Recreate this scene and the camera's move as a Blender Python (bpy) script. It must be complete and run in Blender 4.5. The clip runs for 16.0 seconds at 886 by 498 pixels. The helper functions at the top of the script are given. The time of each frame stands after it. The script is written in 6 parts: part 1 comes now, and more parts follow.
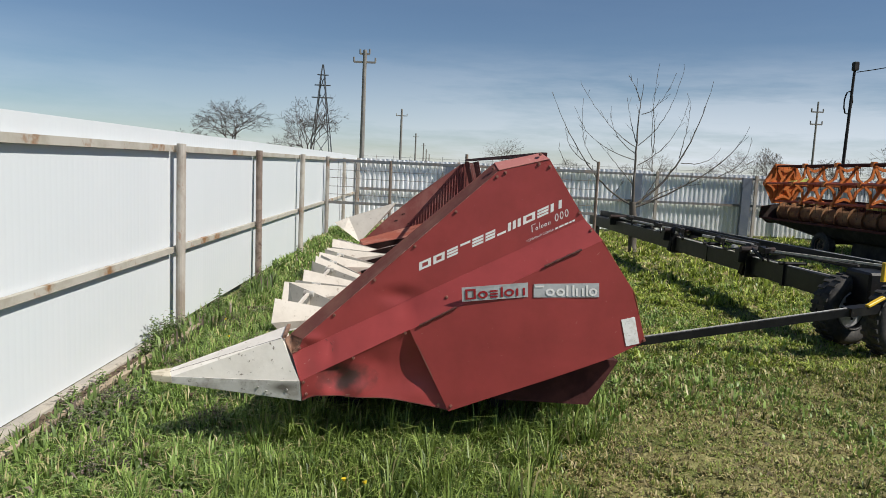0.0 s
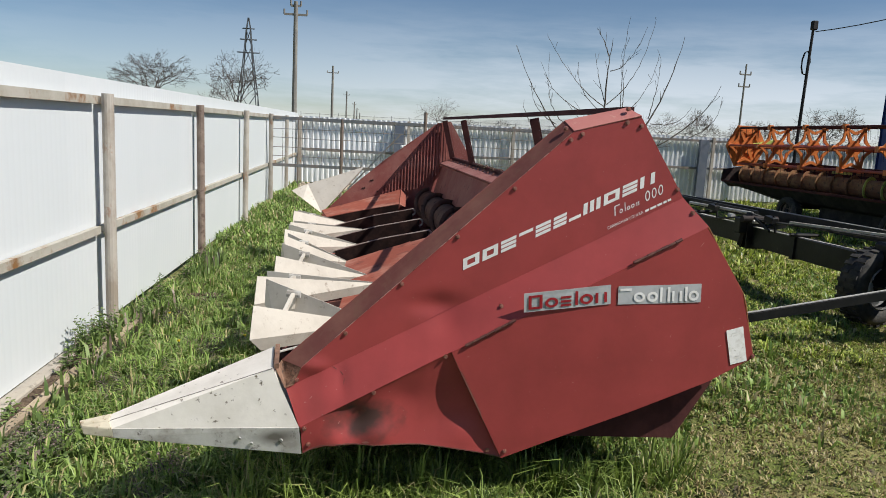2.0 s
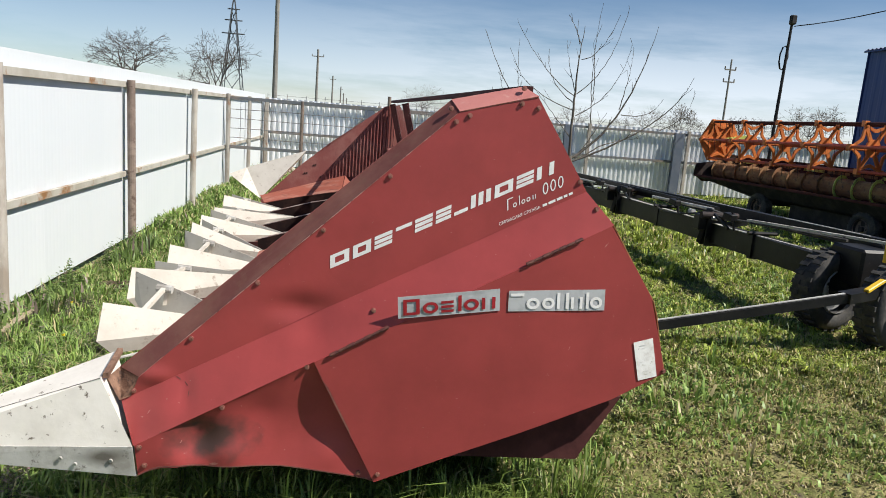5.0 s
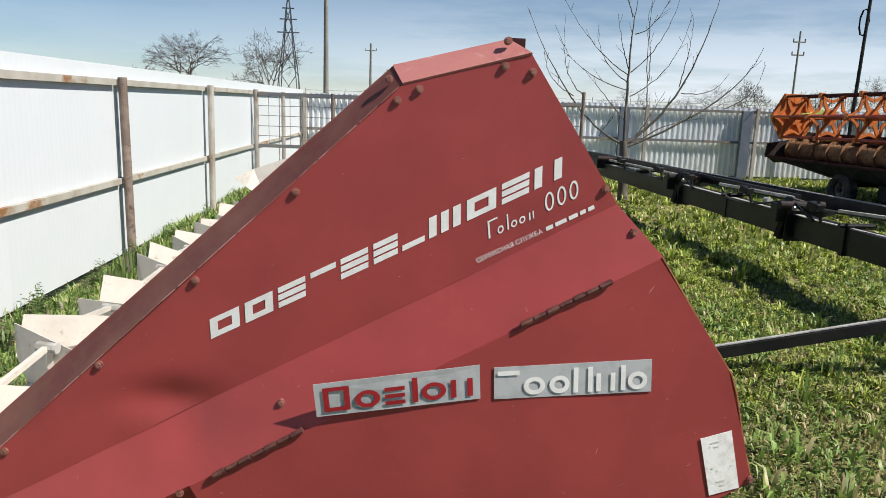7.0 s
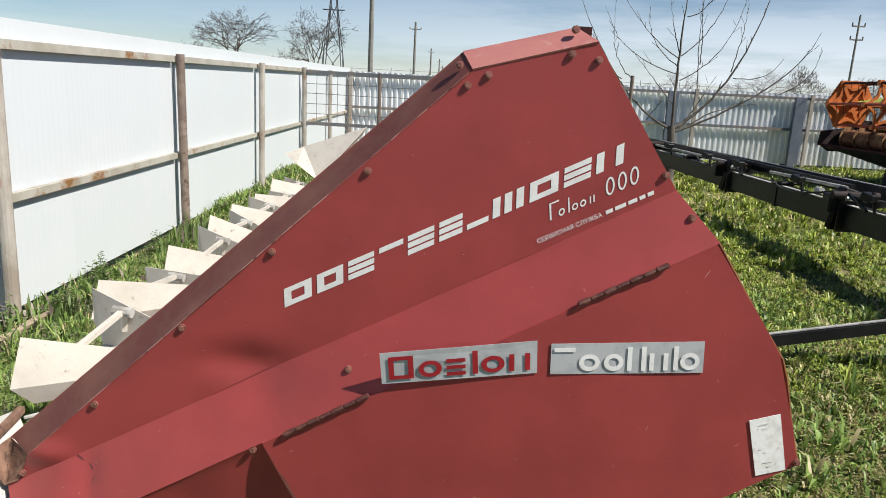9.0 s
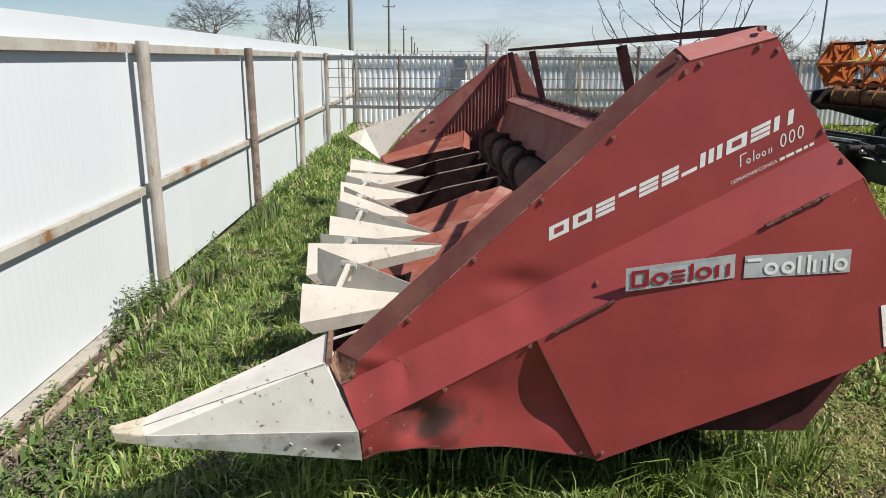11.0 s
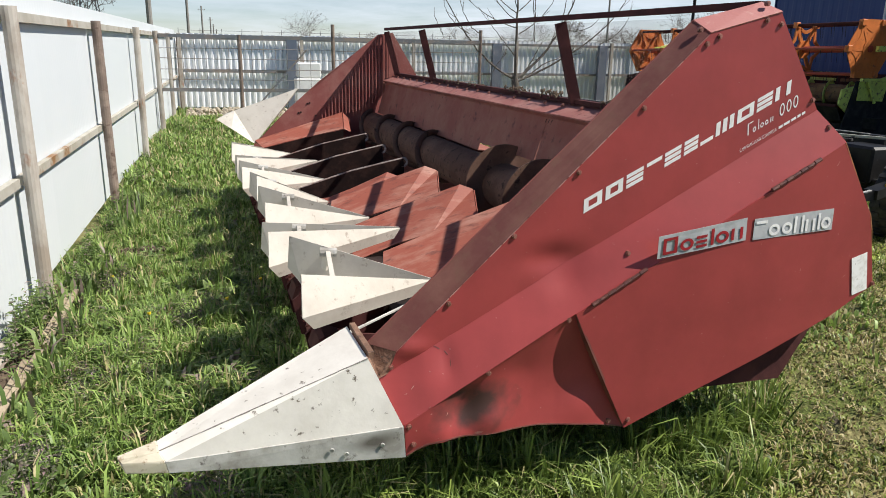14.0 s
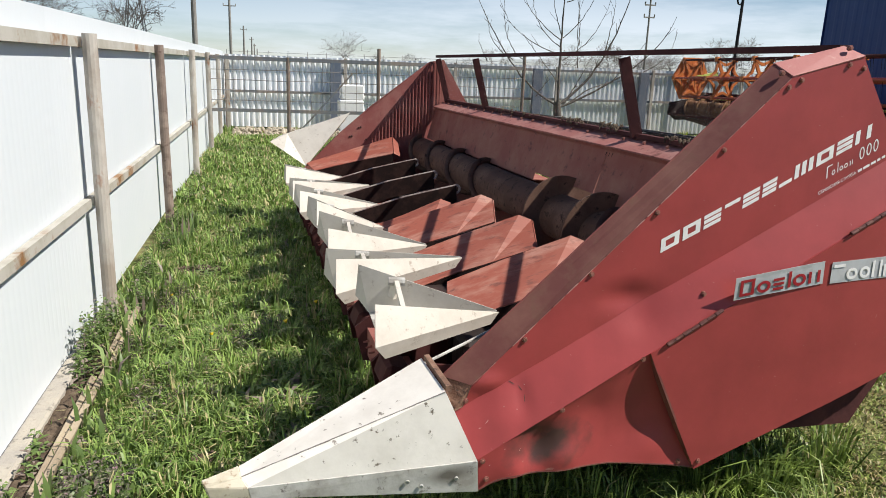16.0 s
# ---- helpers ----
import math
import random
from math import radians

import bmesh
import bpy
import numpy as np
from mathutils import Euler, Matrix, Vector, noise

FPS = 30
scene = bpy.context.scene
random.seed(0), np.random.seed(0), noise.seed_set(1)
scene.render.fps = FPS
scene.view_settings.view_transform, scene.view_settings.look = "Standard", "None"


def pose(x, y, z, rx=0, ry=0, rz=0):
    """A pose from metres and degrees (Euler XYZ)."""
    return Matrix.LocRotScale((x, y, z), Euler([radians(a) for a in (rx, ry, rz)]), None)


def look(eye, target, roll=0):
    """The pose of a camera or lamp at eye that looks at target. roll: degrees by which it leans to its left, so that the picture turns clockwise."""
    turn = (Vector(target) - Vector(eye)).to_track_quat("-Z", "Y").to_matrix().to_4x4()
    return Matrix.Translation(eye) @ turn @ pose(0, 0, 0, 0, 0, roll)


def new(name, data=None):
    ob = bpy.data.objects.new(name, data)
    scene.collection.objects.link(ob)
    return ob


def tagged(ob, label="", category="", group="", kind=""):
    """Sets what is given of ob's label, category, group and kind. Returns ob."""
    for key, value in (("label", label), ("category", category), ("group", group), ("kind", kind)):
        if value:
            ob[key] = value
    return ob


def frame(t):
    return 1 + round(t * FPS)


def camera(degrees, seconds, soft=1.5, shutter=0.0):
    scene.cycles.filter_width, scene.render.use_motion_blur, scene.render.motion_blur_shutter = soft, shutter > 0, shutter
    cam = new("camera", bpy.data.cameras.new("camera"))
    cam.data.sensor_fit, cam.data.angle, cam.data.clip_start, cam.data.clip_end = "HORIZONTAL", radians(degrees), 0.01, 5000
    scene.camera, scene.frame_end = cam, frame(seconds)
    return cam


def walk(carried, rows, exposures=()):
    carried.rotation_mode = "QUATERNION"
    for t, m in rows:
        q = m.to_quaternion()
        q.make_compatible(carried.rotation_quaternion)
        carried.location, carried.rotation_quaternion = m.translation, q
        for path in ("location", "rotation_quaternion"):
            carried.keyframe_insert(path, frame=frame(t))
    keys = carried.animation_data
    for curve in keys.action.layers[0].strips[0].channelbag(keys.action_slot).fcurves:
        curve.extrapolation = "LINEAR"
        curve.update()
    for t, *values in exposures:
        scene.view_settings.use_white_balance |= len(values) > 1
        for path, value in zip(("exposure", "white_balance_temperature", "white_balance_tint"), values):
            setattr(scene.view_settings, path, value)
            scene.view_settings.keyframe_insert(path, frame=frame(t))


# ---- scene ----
cam = camera(63.9, 16.0, soft=0.9)
PATH = [
    (0, (-0.004, 0.652, 1.446), (0.019, 2.638, 1.215), 2.6),
    (0.5, (-0.116, 0.929, 1.44), (-0.094, 2.904, 1.127), 3.2),
    (1, (-0.313, 1.181, 1.44), (-0.143, 3.15, 1.133), 2.0),
    (1.5, (-0.399, 1.448, 1.419), (-0.257, 3.421, 1.124), 1.3),
    (2, (-0.431, 1.664, 1.421), (-0.212, 3.624, 1.089), 3.0),
    (2.5, (-0.491, 1.694, 1.433), (-0.21, 3.647, 1.107), 3.0),
    (3, (-0.503, 1.688, 1.434), (-0.191, 3.637, 1.114), 3.0),
    (3.5, (-0.505, 1.677, 1.435), (-0.183, 3.622, 1.1), 2.8),
    (4, (-0.471, 1.685, 1.422), (-0.068, 3.612, 1.068), 2.6),
    (4.5, (-0.25, 1.767, 1.415), (0.093, 3.714, 1.113), 3.7),
    (4.7, (-0.151, 1.823, 1.417), (0.156, 3.769, 1.073), 4.4),
    (6.8, (0.311, 2.771, 1.4), (0.4, 4.728, 1.001), 1.8),
    (7, (0.314, 2.769, 1.402), (0.411, 4.727, 1.004), 2.0),
    (7.5, (0.303, 2.743, 1.41), (0.372, 4.7, 1.007), 2.2),
    (8, (0.3, 2.747, 1.418), (0.395, 4.705, 1.022), 2.6),
    (8.5, (0.293, 2.75, 1.416), (0.36, 4.705, 0.999), 2.4),
    (9, (0.261, 2.703, 1.41), (0.252, 4.65, 0.955), 3.0),
    (9.5, (0.189, 2.615, 1.41), (0.111, 4.548, 0.902), 2.3),
    (10, (-0.063, 2.46, 1.399), (-0.027, 4.383, 0.849), 0.1),
    (10.2, (-0.146, 2.39, 1.413), (-0.111, 4.312, 0.859), 0.3),
    (12.3, (-0.708, 1.933, 1.445), (-0.522, 3.877, 1.013), 0.6),
    (12.5, (-0.717, 1.937, 1.439), (-0.49, 3.874, 0.999), 0.9),
    (13, (-0.747, 2.046, 1.424), (-0.481, 3.968, 0.938), 2.0),
    (13.5, (-0.847, 2.231, 1.404), (-0.653, 4.14, 0.842), 1.7),
    (14, (-1.046, 2.326, 1.383), (-0.496, 4.169, 0.837), 1.2),
    (14.5, (-1.189, 2.407, 1.409), (-0.536, 4.214, 0.855), 2.6),
    (15, (-1.253, 2.418, 1.41), (-0.697, 4.265, 0.88), 2.9),
    (15.5, (-1.255, 2.393, 1.409), (-0.766, 4.259, 0.879), 2.9),
    (16, (-1.182, 2.347, 1.426), (-0.712, 4.228, 0.933), 2.1),
]
# the plan is drawn at 1 : 1.2; SIZE brings the place and the path to metres
SIZE = 1.2
walk(cam, [(t, look(Vector(eye) * SIZE, Vector(target) * SIZE, roll)) for t, eye, target, roll in PATH], [(0.0, 0.14), (1.0, 0.10), (2.0, 0.18), (4.5, 0.46), (7.0, 0.40), (10.0, 0.36), (12.5, 0.18), (14.5, 0.46), (16.0, 0.44)])

# ---- world, sun ----
SUN_DIR = Vector((0.60, -0.25, 0.72)).normalized()
world = bpy.data.worlds.new("sky")
scene.world = world
world.use_nodes = True
wn, wl = world.node_tree.nodes, world.node_tree.links
wn.clear()
w_out = wn.new("ShaderNodeOutputWorld")
w_bg = wn.new("ShaderNodeBackground")
w_bg.inputs["Strength"].default_value = 0.067
w_sky = wn.new("ShaderNodeTexSky")
w_sky.sky_type = "NISHITA"
w_sky.sun_disc = False
w_sky.sun_elevation = math.asin(SUN_DIR.z)
w_sky.sun_rotation = math.atan2(SUN_DIR.x, SUN_DIR.y)
w_sky.air_density, w_sky.dust_density, w_sky.ozone_density = 0.9, 0.0, 4.5
w_tc = wn.new("ShaderNodeTexCoord")
w_map = wn.new("ShaderNodeMapping")
w_map.inputs["Scale"].default_value = (1.0, 1.0, 7.0)
w_noise = wn.new("ShaderNodeTexNoise")
w_noise.inputs["Scale"].default_value = 1.7
w_noise.inputs["Detail"].default_value = 7.0
w_noise.inputs["Roughness"].default_value = 0.62
w_ramp = wn.new("ShaderNodeValToRGB")
w_ramp.color_ramp.elements[0].position, w_ramp.color_ramp.elements[1].position = 0.43, 0.60
w_sep = wn.new("ShaderNodeSeparateXYZ")
w_low = wn.new("ShaderNodeMapRange")
for key, value in (("From Min", 0.0), ("From Max", 0.17), ("To Min", 1.0), ("To Max", 0.02)):
    w_low.inputs[key].default_value = value
w_mul = wn.new("ShaderNodeMath")
w_mul.operation = "MULTIPLY"
w_mix = wn.new("ShaderNodeMixRGB")
w_mix.inputs["Color2"].default_value = (10.4, 11.2, 12.4, 1)
wl.new(w_tc.outputs["Generated"], w_map.inputs["Vector"])
wl.new(w_map.outputs["Vector"], w_noise.inputs["Vector"])
wl.new(w_noise.outputs["Fac"], w_ramp.inputs["Fac"])
wl.new(w_tc.outputs["Generated"], w_sep.inputs["Vector"])
wl.new(w_sep.outputs["Z"], w_low.inputs["Value"])
w_base = wn.new("ShaderNodeMapRange")
w_base.inputs["To Min"].default_value, w_base.inputs["To Max"].default_value = 0.12, 1.0
wl.new(w_ramp.outputs["Color"], w_base.inputs["Value"])
w_side = wn.new("ShaderNodeMapRange")
for key, value in (("From Min", -0.35), ("From Max", 0.30), ("To Min", 0.30), ("To Max", 1.0)):
    w_side.inputs[key].default_value = value
w_bank = wn.new("ShaderNodeMath")
w_bank.operation = "MULTIPLY"
wl.new(w_sep.outputs["X"], w_side.inputs["Value"])
wl.new(w_base.outputs["Result"], w_bank.inputs[0])
wl.new(w_side.outputs["Result"], w_bank.inputs[1])
wl.new(w_bank.outputs["Value"], w_mul.inputs[0])
wl.new(w_low.outputs["Result"], w_mul.inputs[1])
wl.new(w_sky.outputs["Color"], w_mix.inputs["Color1"])
wl.new(w_mul.outputs["Value"], w_mix.inputs["Fac"])
wl.new(w_mix.outputs["Color"], w_bg.inputs["Color"])
wl.new(w_bg.outputs["Background"], w_out.inputs["Surface"])

sun_data = bpy.data.lights.new("sun", "SUN")
sun_data.energy, sun_data.angle, sun_data.color = 5.0, radians(0.53), (1.0, 0.95, 0.87)
sun = new("sun", sun_data)
sun.matrix_world = look(SUN_DIR * 40, (0, 0, 0))


# ---- materials ----
def material(name, base, rough=0.6, metal=0.0, second=None, scale=4.0, low=0.45, high=0.62, third=None, scale3=30.0,
             low3=0.55, high3=0.65, bump=0.1, bump_scale=60.0, vary=0.0, island=False, detail=6.0, stretch=(1, 1, 1), spec=0.5):
    """Base colour with one broad and one fine layer of stains, fine relief and variation from piece to piece."""
    m = bpy.data.materials.new(name)
    m.use_nodes = True
    n, l = m.node_tree.nodes, m.node_tree.links
    bsdf = n["Principled BSDF"]
    bsdf.inputs["Roughness"].default_value = rough
    bsdf.inputs["Metallic"].default_value = metal
    bsdf.inputs["Specular IOR Level"].default_value = spec
    tc = n.new("ShaderNodeTexCoord")
    mp = n.new("ShaderNodeMapping")
    mp.inputs["Scale"].default_value = stretch
    l.new(tc.outputs["Object"], mp.inputs["Vector"])
    col = n.new("ShaderNodeRGB")
    col.outputs[0].default_value = (*base, 1)
    out = col.outputs[0]
    for colour, s, a, b in ((second, scale, low, high), (third, scale3, low3, high3)):
        if colour is None:
            continue
        nz = n.new("ShaderNodeTexNoise")
        nz.inputs["Scale"].default_value = s
        nz.inputs["Detail"].default_value = detail
        nz.inputs["Roughness"].default_value = 0.65
        l.new(mp.outputs["Vector"], nz.inputs["Vector"])
        rp = n.new("ShaderNodeMapRange")
        rp.inputs["From Min"].default_value, rp.inputs["From Max"].default_value = a, b
        l.new(nz.outputs["Fac"], rp.inputs["Value"])
        mx = n.new("ShaderNodeMixRGB")
        mx.inputs["Color2"].default_value = (*colour, 1)
        l.new(rp.outputs["Result"], mx.inputs["Fac"])
        l.new(out, mx.inputs["Color1"])
        out = mx.outputs["Color"]
    if vary:
        src = n.new("ShaderNodeNewGeometry").outputs["Random Per Island"] if island else n.new("ShaderNodeObjectInfo").outputs["Random"]
        rg = n.new("ShaderNodeMapRange")
        rg.inputs["To Min"].default_value, rg.inputs["To Max"].default_value = 1 - vary, 1 + vary
        l.new(src, rg.inputs["Value"])
        hs = n.new("ShaderNodeHueSaturation")
        l.new(rg.outputs["Result"], hs.inputs["Value"])
        l.new(out, hs.inputs["Color"])
        out = hs.outputs["Color"]
    l.new(out, bsdf.inputs["Base Color"])
    if bump:
        bn = n.new("ShaderNodeTexNoise")
        bn.inputs["Scale"].default_value = bump_scale
        bn.inputs["Detail"].default_value = 4.0
        l.new(mp.outputs["Vector"], bn.inputs["Vector"])
        bp = n.new("ShaderNodeBump")
        bp.inputs["Strength"].default_value = bump
        bp.inputs["Distance"].default_value = 0.01
        l.new(bn.outputs["Fac"], bp.inputs["Height"])
        l.new(bp.outputs["Normal"], bsdf.inputs["Normal"])
    return m


M_RED = material("red_paint", (0.340, 0.056, 0.054), 0.40, second=(0.265, 0.045, 0.043), scale=4.5, low=0.38, high=0.70, third=(0.42, 0.17, 0.15), scale3=62, low3=0.675, high3=0.75, bump=0.10, bump_scale=12, spec=0.36)
M_RED_WORN = material("worn_red_paint", (0.31, 0.085, 0.055), 0.66, second=(0.44, 0.22, 0.165), scale=7, low=0.48, high=0.70, third=(0.15, 0.055, 0.042), scale3=22, low3=0.55, high3=0.7, bump=0.15, bump_scale=40, stretch=(0.4, 1.6, 1))
M_RED_IN = material("dull_red_paint", (0.24, 0.068, 0.058), 0.75, second=(0.32, 0.14, 0.115), scale=4, low=0.45, high=0.7, third=(0.13, 0.05, 0.042), scale3=18, low3=0.60, high3=0.74, bump=0.15, bump_scale=35)
M_BACK = material("shaded_trough_paint", (0.27, 0.090, 0.068), 0.85, second=(0.34, 0.155, 0.115), scale=3.5, low=0.42, high=0.68, third=(0.12, 0.05, 0.042), scale3=16, low3=0.58, high3=0.72, bump=0.15, bump_scale=35)
# the red darkened; puts shade into row shoes and window posts
M_RED_DARK = material("darkened_red_paint", (0.055, 0.018, 0.018), 0.85, second=(0.09, 0.03, 0.028), scale=5, bump=0.1, spec=0.2)
M_RED_EDGE = material("scuffed_red_flange", (0.145, 0.041, 0.034), 0.75, second=(0.215, 0.090, 0.066), scale=5, low=0.42, high=0.68, third=(0.17, 0.075, 0.05), scale3=17, low3=0.54, high3=0.72, bump=0.12, bump_scale=30)
M_WHITE = material("chalky_white_paint", (0.62, 0.575, 0.505), 0.62, second=(0.52, 0.475, 0.41), scale=7, low=0.42, high=0.70, third=(0.26, 0.20, 0.15), scale3=26, low3=0.60, high3=0.74, bump=0.12, bump_scale=30, vary=0.05)
M_NOSE = material("flaking_white_paint", (0.77, 0.73, 0.67), 0.6, second=(0.66, 0.62, 0.56), scale=6, low=0.42, high=0.66, third=(0.16, 0.13, 0.10), scale3=34, low3=0.625, high3=0.68, bump=0.22, bump_scale=14)
M_SEAM = material("grimy_seam", (0.20, 0.18, 0.16), 0.8, second=(0.42, 0.40, 0.36), scale=30, bump=0.1)
# stained grey paint; also serves as painted highlight on the trailer's edges
M_GREY_DIRT_LIT = material("dirty_and_lit_grey", (0.48, 0.47, 0.44), 0.6, second=(0.30, 0.28, 0.25), scale=8, third=(0.12, 0.10, 0.09), scale3=24, low3=0.6, high3=0.68, bump=0.2, bump_scale=30)
M_BLACK = material("black_steel", (0.014, 0.014, 0.015), 0.7, second=(0.04, 0.036, 0.034), scale=6, third=(0.10, 0.075, 0.06), scale3=25, low3=0.64, high3=0.74, bump=0.1, spec=0.25)
M_DARK = material("near_black_steel", (0.022, 0.016, 0.015), 0.7, second=(0.05, 0.03, 0.026), scale=7, bump=0.15, spec=0.25)
# one near-black brown for the side sheets below the hood edges
M_HOOD_SIDE = material("black_hood_side", (0.020, 0.012, 0.011), 0.8, second=(0.045, 0.024, 0.02), scale=8, bump=0.1, spec=0.12)
M_TAN = material("dusty_tan_auger", (0.19, 0.085, 0.035), 0.8, second=(0.28, 0.16, 0.065), scale=4, third=(0.07, 0.04, 0.025), scale3=14, bump=0.1)
M_AUGER = material("auger_steel", (0.115, 0.064, 0.048), 0.88, second=(0.18, 0.105, 0.076), scale=5, third=(0.05, 0.03, 0.024), scale3=20, bump=0.15, spec=0.2)
# pale worn rim colour that also carries the edge's highlight
M_EDGE_DUST = material("dusty_highlit_edge", (0.42, 0.35, 0.32), 0.6, second=(0.22, 0.13, 0.11), scale=14, bump=0.1)
M_BOLT = material("rusty_bolt", (0.36, 0.15, 0.12), 0.5, metal=0.3, second=(0.16, 0.07, 0.05), scale=60, bump=0.1)
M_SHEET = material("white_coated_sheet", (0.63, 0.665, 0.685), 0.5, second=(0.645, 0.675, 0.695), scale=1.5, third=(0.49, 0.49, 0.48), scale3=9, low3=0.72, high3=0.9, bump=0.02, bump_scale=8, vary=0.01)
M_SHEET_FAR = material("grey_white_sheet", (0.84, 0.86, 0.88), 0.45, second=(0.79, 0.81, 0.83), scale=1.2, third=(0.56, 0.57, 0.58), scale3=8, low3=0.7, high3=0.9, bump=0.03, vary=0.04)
# paler red for the cap: worn paint plus the light on its top
M_CAP = material("lit_worn_red", (0.44, 0.17, 0.15), 0.5, second=(0.38, 0.125, 0.115), scale=5, third=(0.5, 0.27, 0.23), scale3=16, bump=0.08)
# orange tone that paints the lit line down the side's rear edge
M_LIT_EDGE = material("orange_lit_edge", (0.42, 0.20, 0.08), 0.8, second=(0.26, 0.10, 0.05), scale=14, bump=0.1)
# lighter pink: the sunlight on the shelf's top is in the colour
M_SHELF = material("lit_pink_red", (0.36, 0.135, 0.115), 0.8, second=(0.42, 0.20, 0.17), scale=5, third=(0.20, 0.075, 0.06), scale3=15, bump=0.12)
M_CREAM = material("cream_shoe", (0.60, 0.54, 0.42), 0.6, second=(0.5, 0.44, 0.33), scale=12, third=(0.3, 0.22, 0.14), scale3=40, bump=0.1)
M_PYLON = material("dark_lattice_steel", (0.06, 0.07, 0.085), 0.7, second=(0.08, 0.09, 0.1), scale=1, bump=0)
# tone of a shadow on the far sheets, given to added upright blocks
M_FENCE_SHADE = material("blue_grey_shade", (0.11, 0.135, 0.18), 0.6, second=(0.15, 0.17, 0.21), scale=3, bump=0.05)
M_HINGE = material("brown_rusty_hinge", (0.16, 0.085, 0.055), 0.85, second=(0.26, 0.15, 0.10), scale=20, third=(0.07, 0.04, 0.03), scale3=45, bump=0.5)
M_KNUCKLE = material("worn_hinge_paint", (0.085, 0.022, 0.02), 0.6, second=(0.15, 0.055, 0.04), scale=26, low=0.45, high=0.6, third=(0.08, 0.04, 0.03), scale3=60, low3=0.55, high3=0.66, bump=0.4, bump_scale=60)
M_CREASE = material("bare_worn_edge", (0.50, 0.27, 0.23), 0.5, second=(0.30, 0.11, 0.09), scale=9, low=0.46, high=0.54, bump=0.1)
M_FRAME_BLACK = material("scuffed_black_paint", (0.007, 0.007, 0.008), 0.48, second=(0.016, 0.015, 0.015), scale=5, third=(0.06, 0.05, 0.042), scale3=22, low3=0.62, high3=0.74, bump=0.1, spec=0.28)
M_TIMBER = material("bleached_timber", (0.38, 0.31, 0.22), 0.8, second=(0.27, 0.21, 0.145), scale=4, third=(0.27, 0.19, 0.12), scale3=9, low3=0.64, high3=0.74, bump=0.3, stretch=(1.5, 0.5, 1.5))
M_SOIL = material("bare_dark_soil", (0.085, 0.062, 0.045), 0.95, second=(0.14, 0.105, 0.075), scale=22, third=(0.05, 0.038, 0.03), scale3=60, bump=0.9, bump_scale=70, spec=0.1)
M_POST = material("weathered_post_steel", (0.42, 0.385, 0.34), 0.65, second=(0.29, 0.245, 0.20), scale=5, third=(0.25, 0.11, 0.05), scale3=7, low3=0.60, high3=0.70, bump=0.2, bump_scale=50, vary=0.12, stretch=(1, 1, 0.5))
M_POST_BROWN = material("brown_post_steel", (0.17, 0.125, 0.10), 0.7, second=(0.26, 0.20, 0.16), scale=7, third=(0.10, 0.06, 0.045), scale3=16, bump=0.2)
M_RAIL = material("cream_rail_steel", (0.45, 0.425, 0.37), 0.6, second=(0.36, 0.33, 0.27), scale=4, third=(0.24, 0.12, 0.045), scale3=2.3, low3=0.56, high3=0.63, bump=0.1, vary=0.06)
M_GRID = material("grey_mesh_wire", (0.16, 0.17, 0.18), 0.5, second=(0.24, 0.2, 0.17), scale=3, bump=0.1)
M_ORANGE = material("orange_paint", (0.62, 0.18, 0.04), 0.5, second=(0.50, 0.14, 0.032), scale=4, third=(0.22, 0.09, 0.04), scale3=14, low3=0.6, high3=0.7, bump=0.1)
M_REEL_RED = material("red_reel_tube", (0.40, 0.06, 0.03), 0.5, second=(0.25, 0.06, 0.03), scale=5, bump=0.1)
M_LIME = material("yellow_green_paint", (0.60, 0.68, 0.15), 0.5, second=(0.46, 0.52, 0.12), scale=5, third=(0.12, 0.1, 0.05), scale3=16, bump=0.1)
M_YELLOW = material("yellow_plate", (0.75, 0.48, 0.03), 0.45, second=(0.62, 0.4, 0.04), scale=8, bump=0.05)
M_RUBBER = material("tyre_rubber", (0.03, 0.03, 0.031), 0.85, second=(0.075, 0.068, 0.06), scale=9, bump=0.3)
M_RIM = material("grey_rim", (0.5, 0.5, 0.5), 0.45, metal=0.4, second=(0.3, 0.28, 0.26), scale=10, bump=0.05)
M_BLUE = material("blue_cladding", (0.017, 0.047, 0.19), 0.5, second=(0.020, 0.053, 0.205), scale=2, bump=0.03, vary=0.03)
M_CONCRETE = material("pale_concrete", (0.40, 0.36, 0.30), 0.85, second=(0.34, 0.31, 0.27), scale=6, third=(0.22, 0.2, 0.17), scale3=18, bump=0.4, bump_scale=50)
M_POLE = material("grey_pole", (0.20, 0.19, 0.18), 0.8, second=(0.26, 0.25, 0.23), scale=1.5, bump=0.1)
M_BARK = material("grey_bark", (0.10, 0.085, 0.07), 0.85, second=(0.22, 0.20, 0.17), scale=6, low=0.52, high=0.7, bump=0.4, bump_scale=30)
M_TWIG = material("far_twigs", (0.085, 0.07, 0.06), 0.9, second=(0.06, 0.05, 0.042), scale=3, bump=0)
# lighter copy of the twigs, with the haze of distance mixed in
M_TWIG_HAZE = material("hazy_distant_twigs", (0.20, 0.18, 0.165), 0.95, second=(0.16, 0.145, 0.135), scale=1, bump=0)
M_STONE = material("pale_rubble", (0.42, 0.36, 0.27), 0.9, second=(0.30, 0.26, 0.2), scale=3, vary=0.25, island=True, bump=0.3)


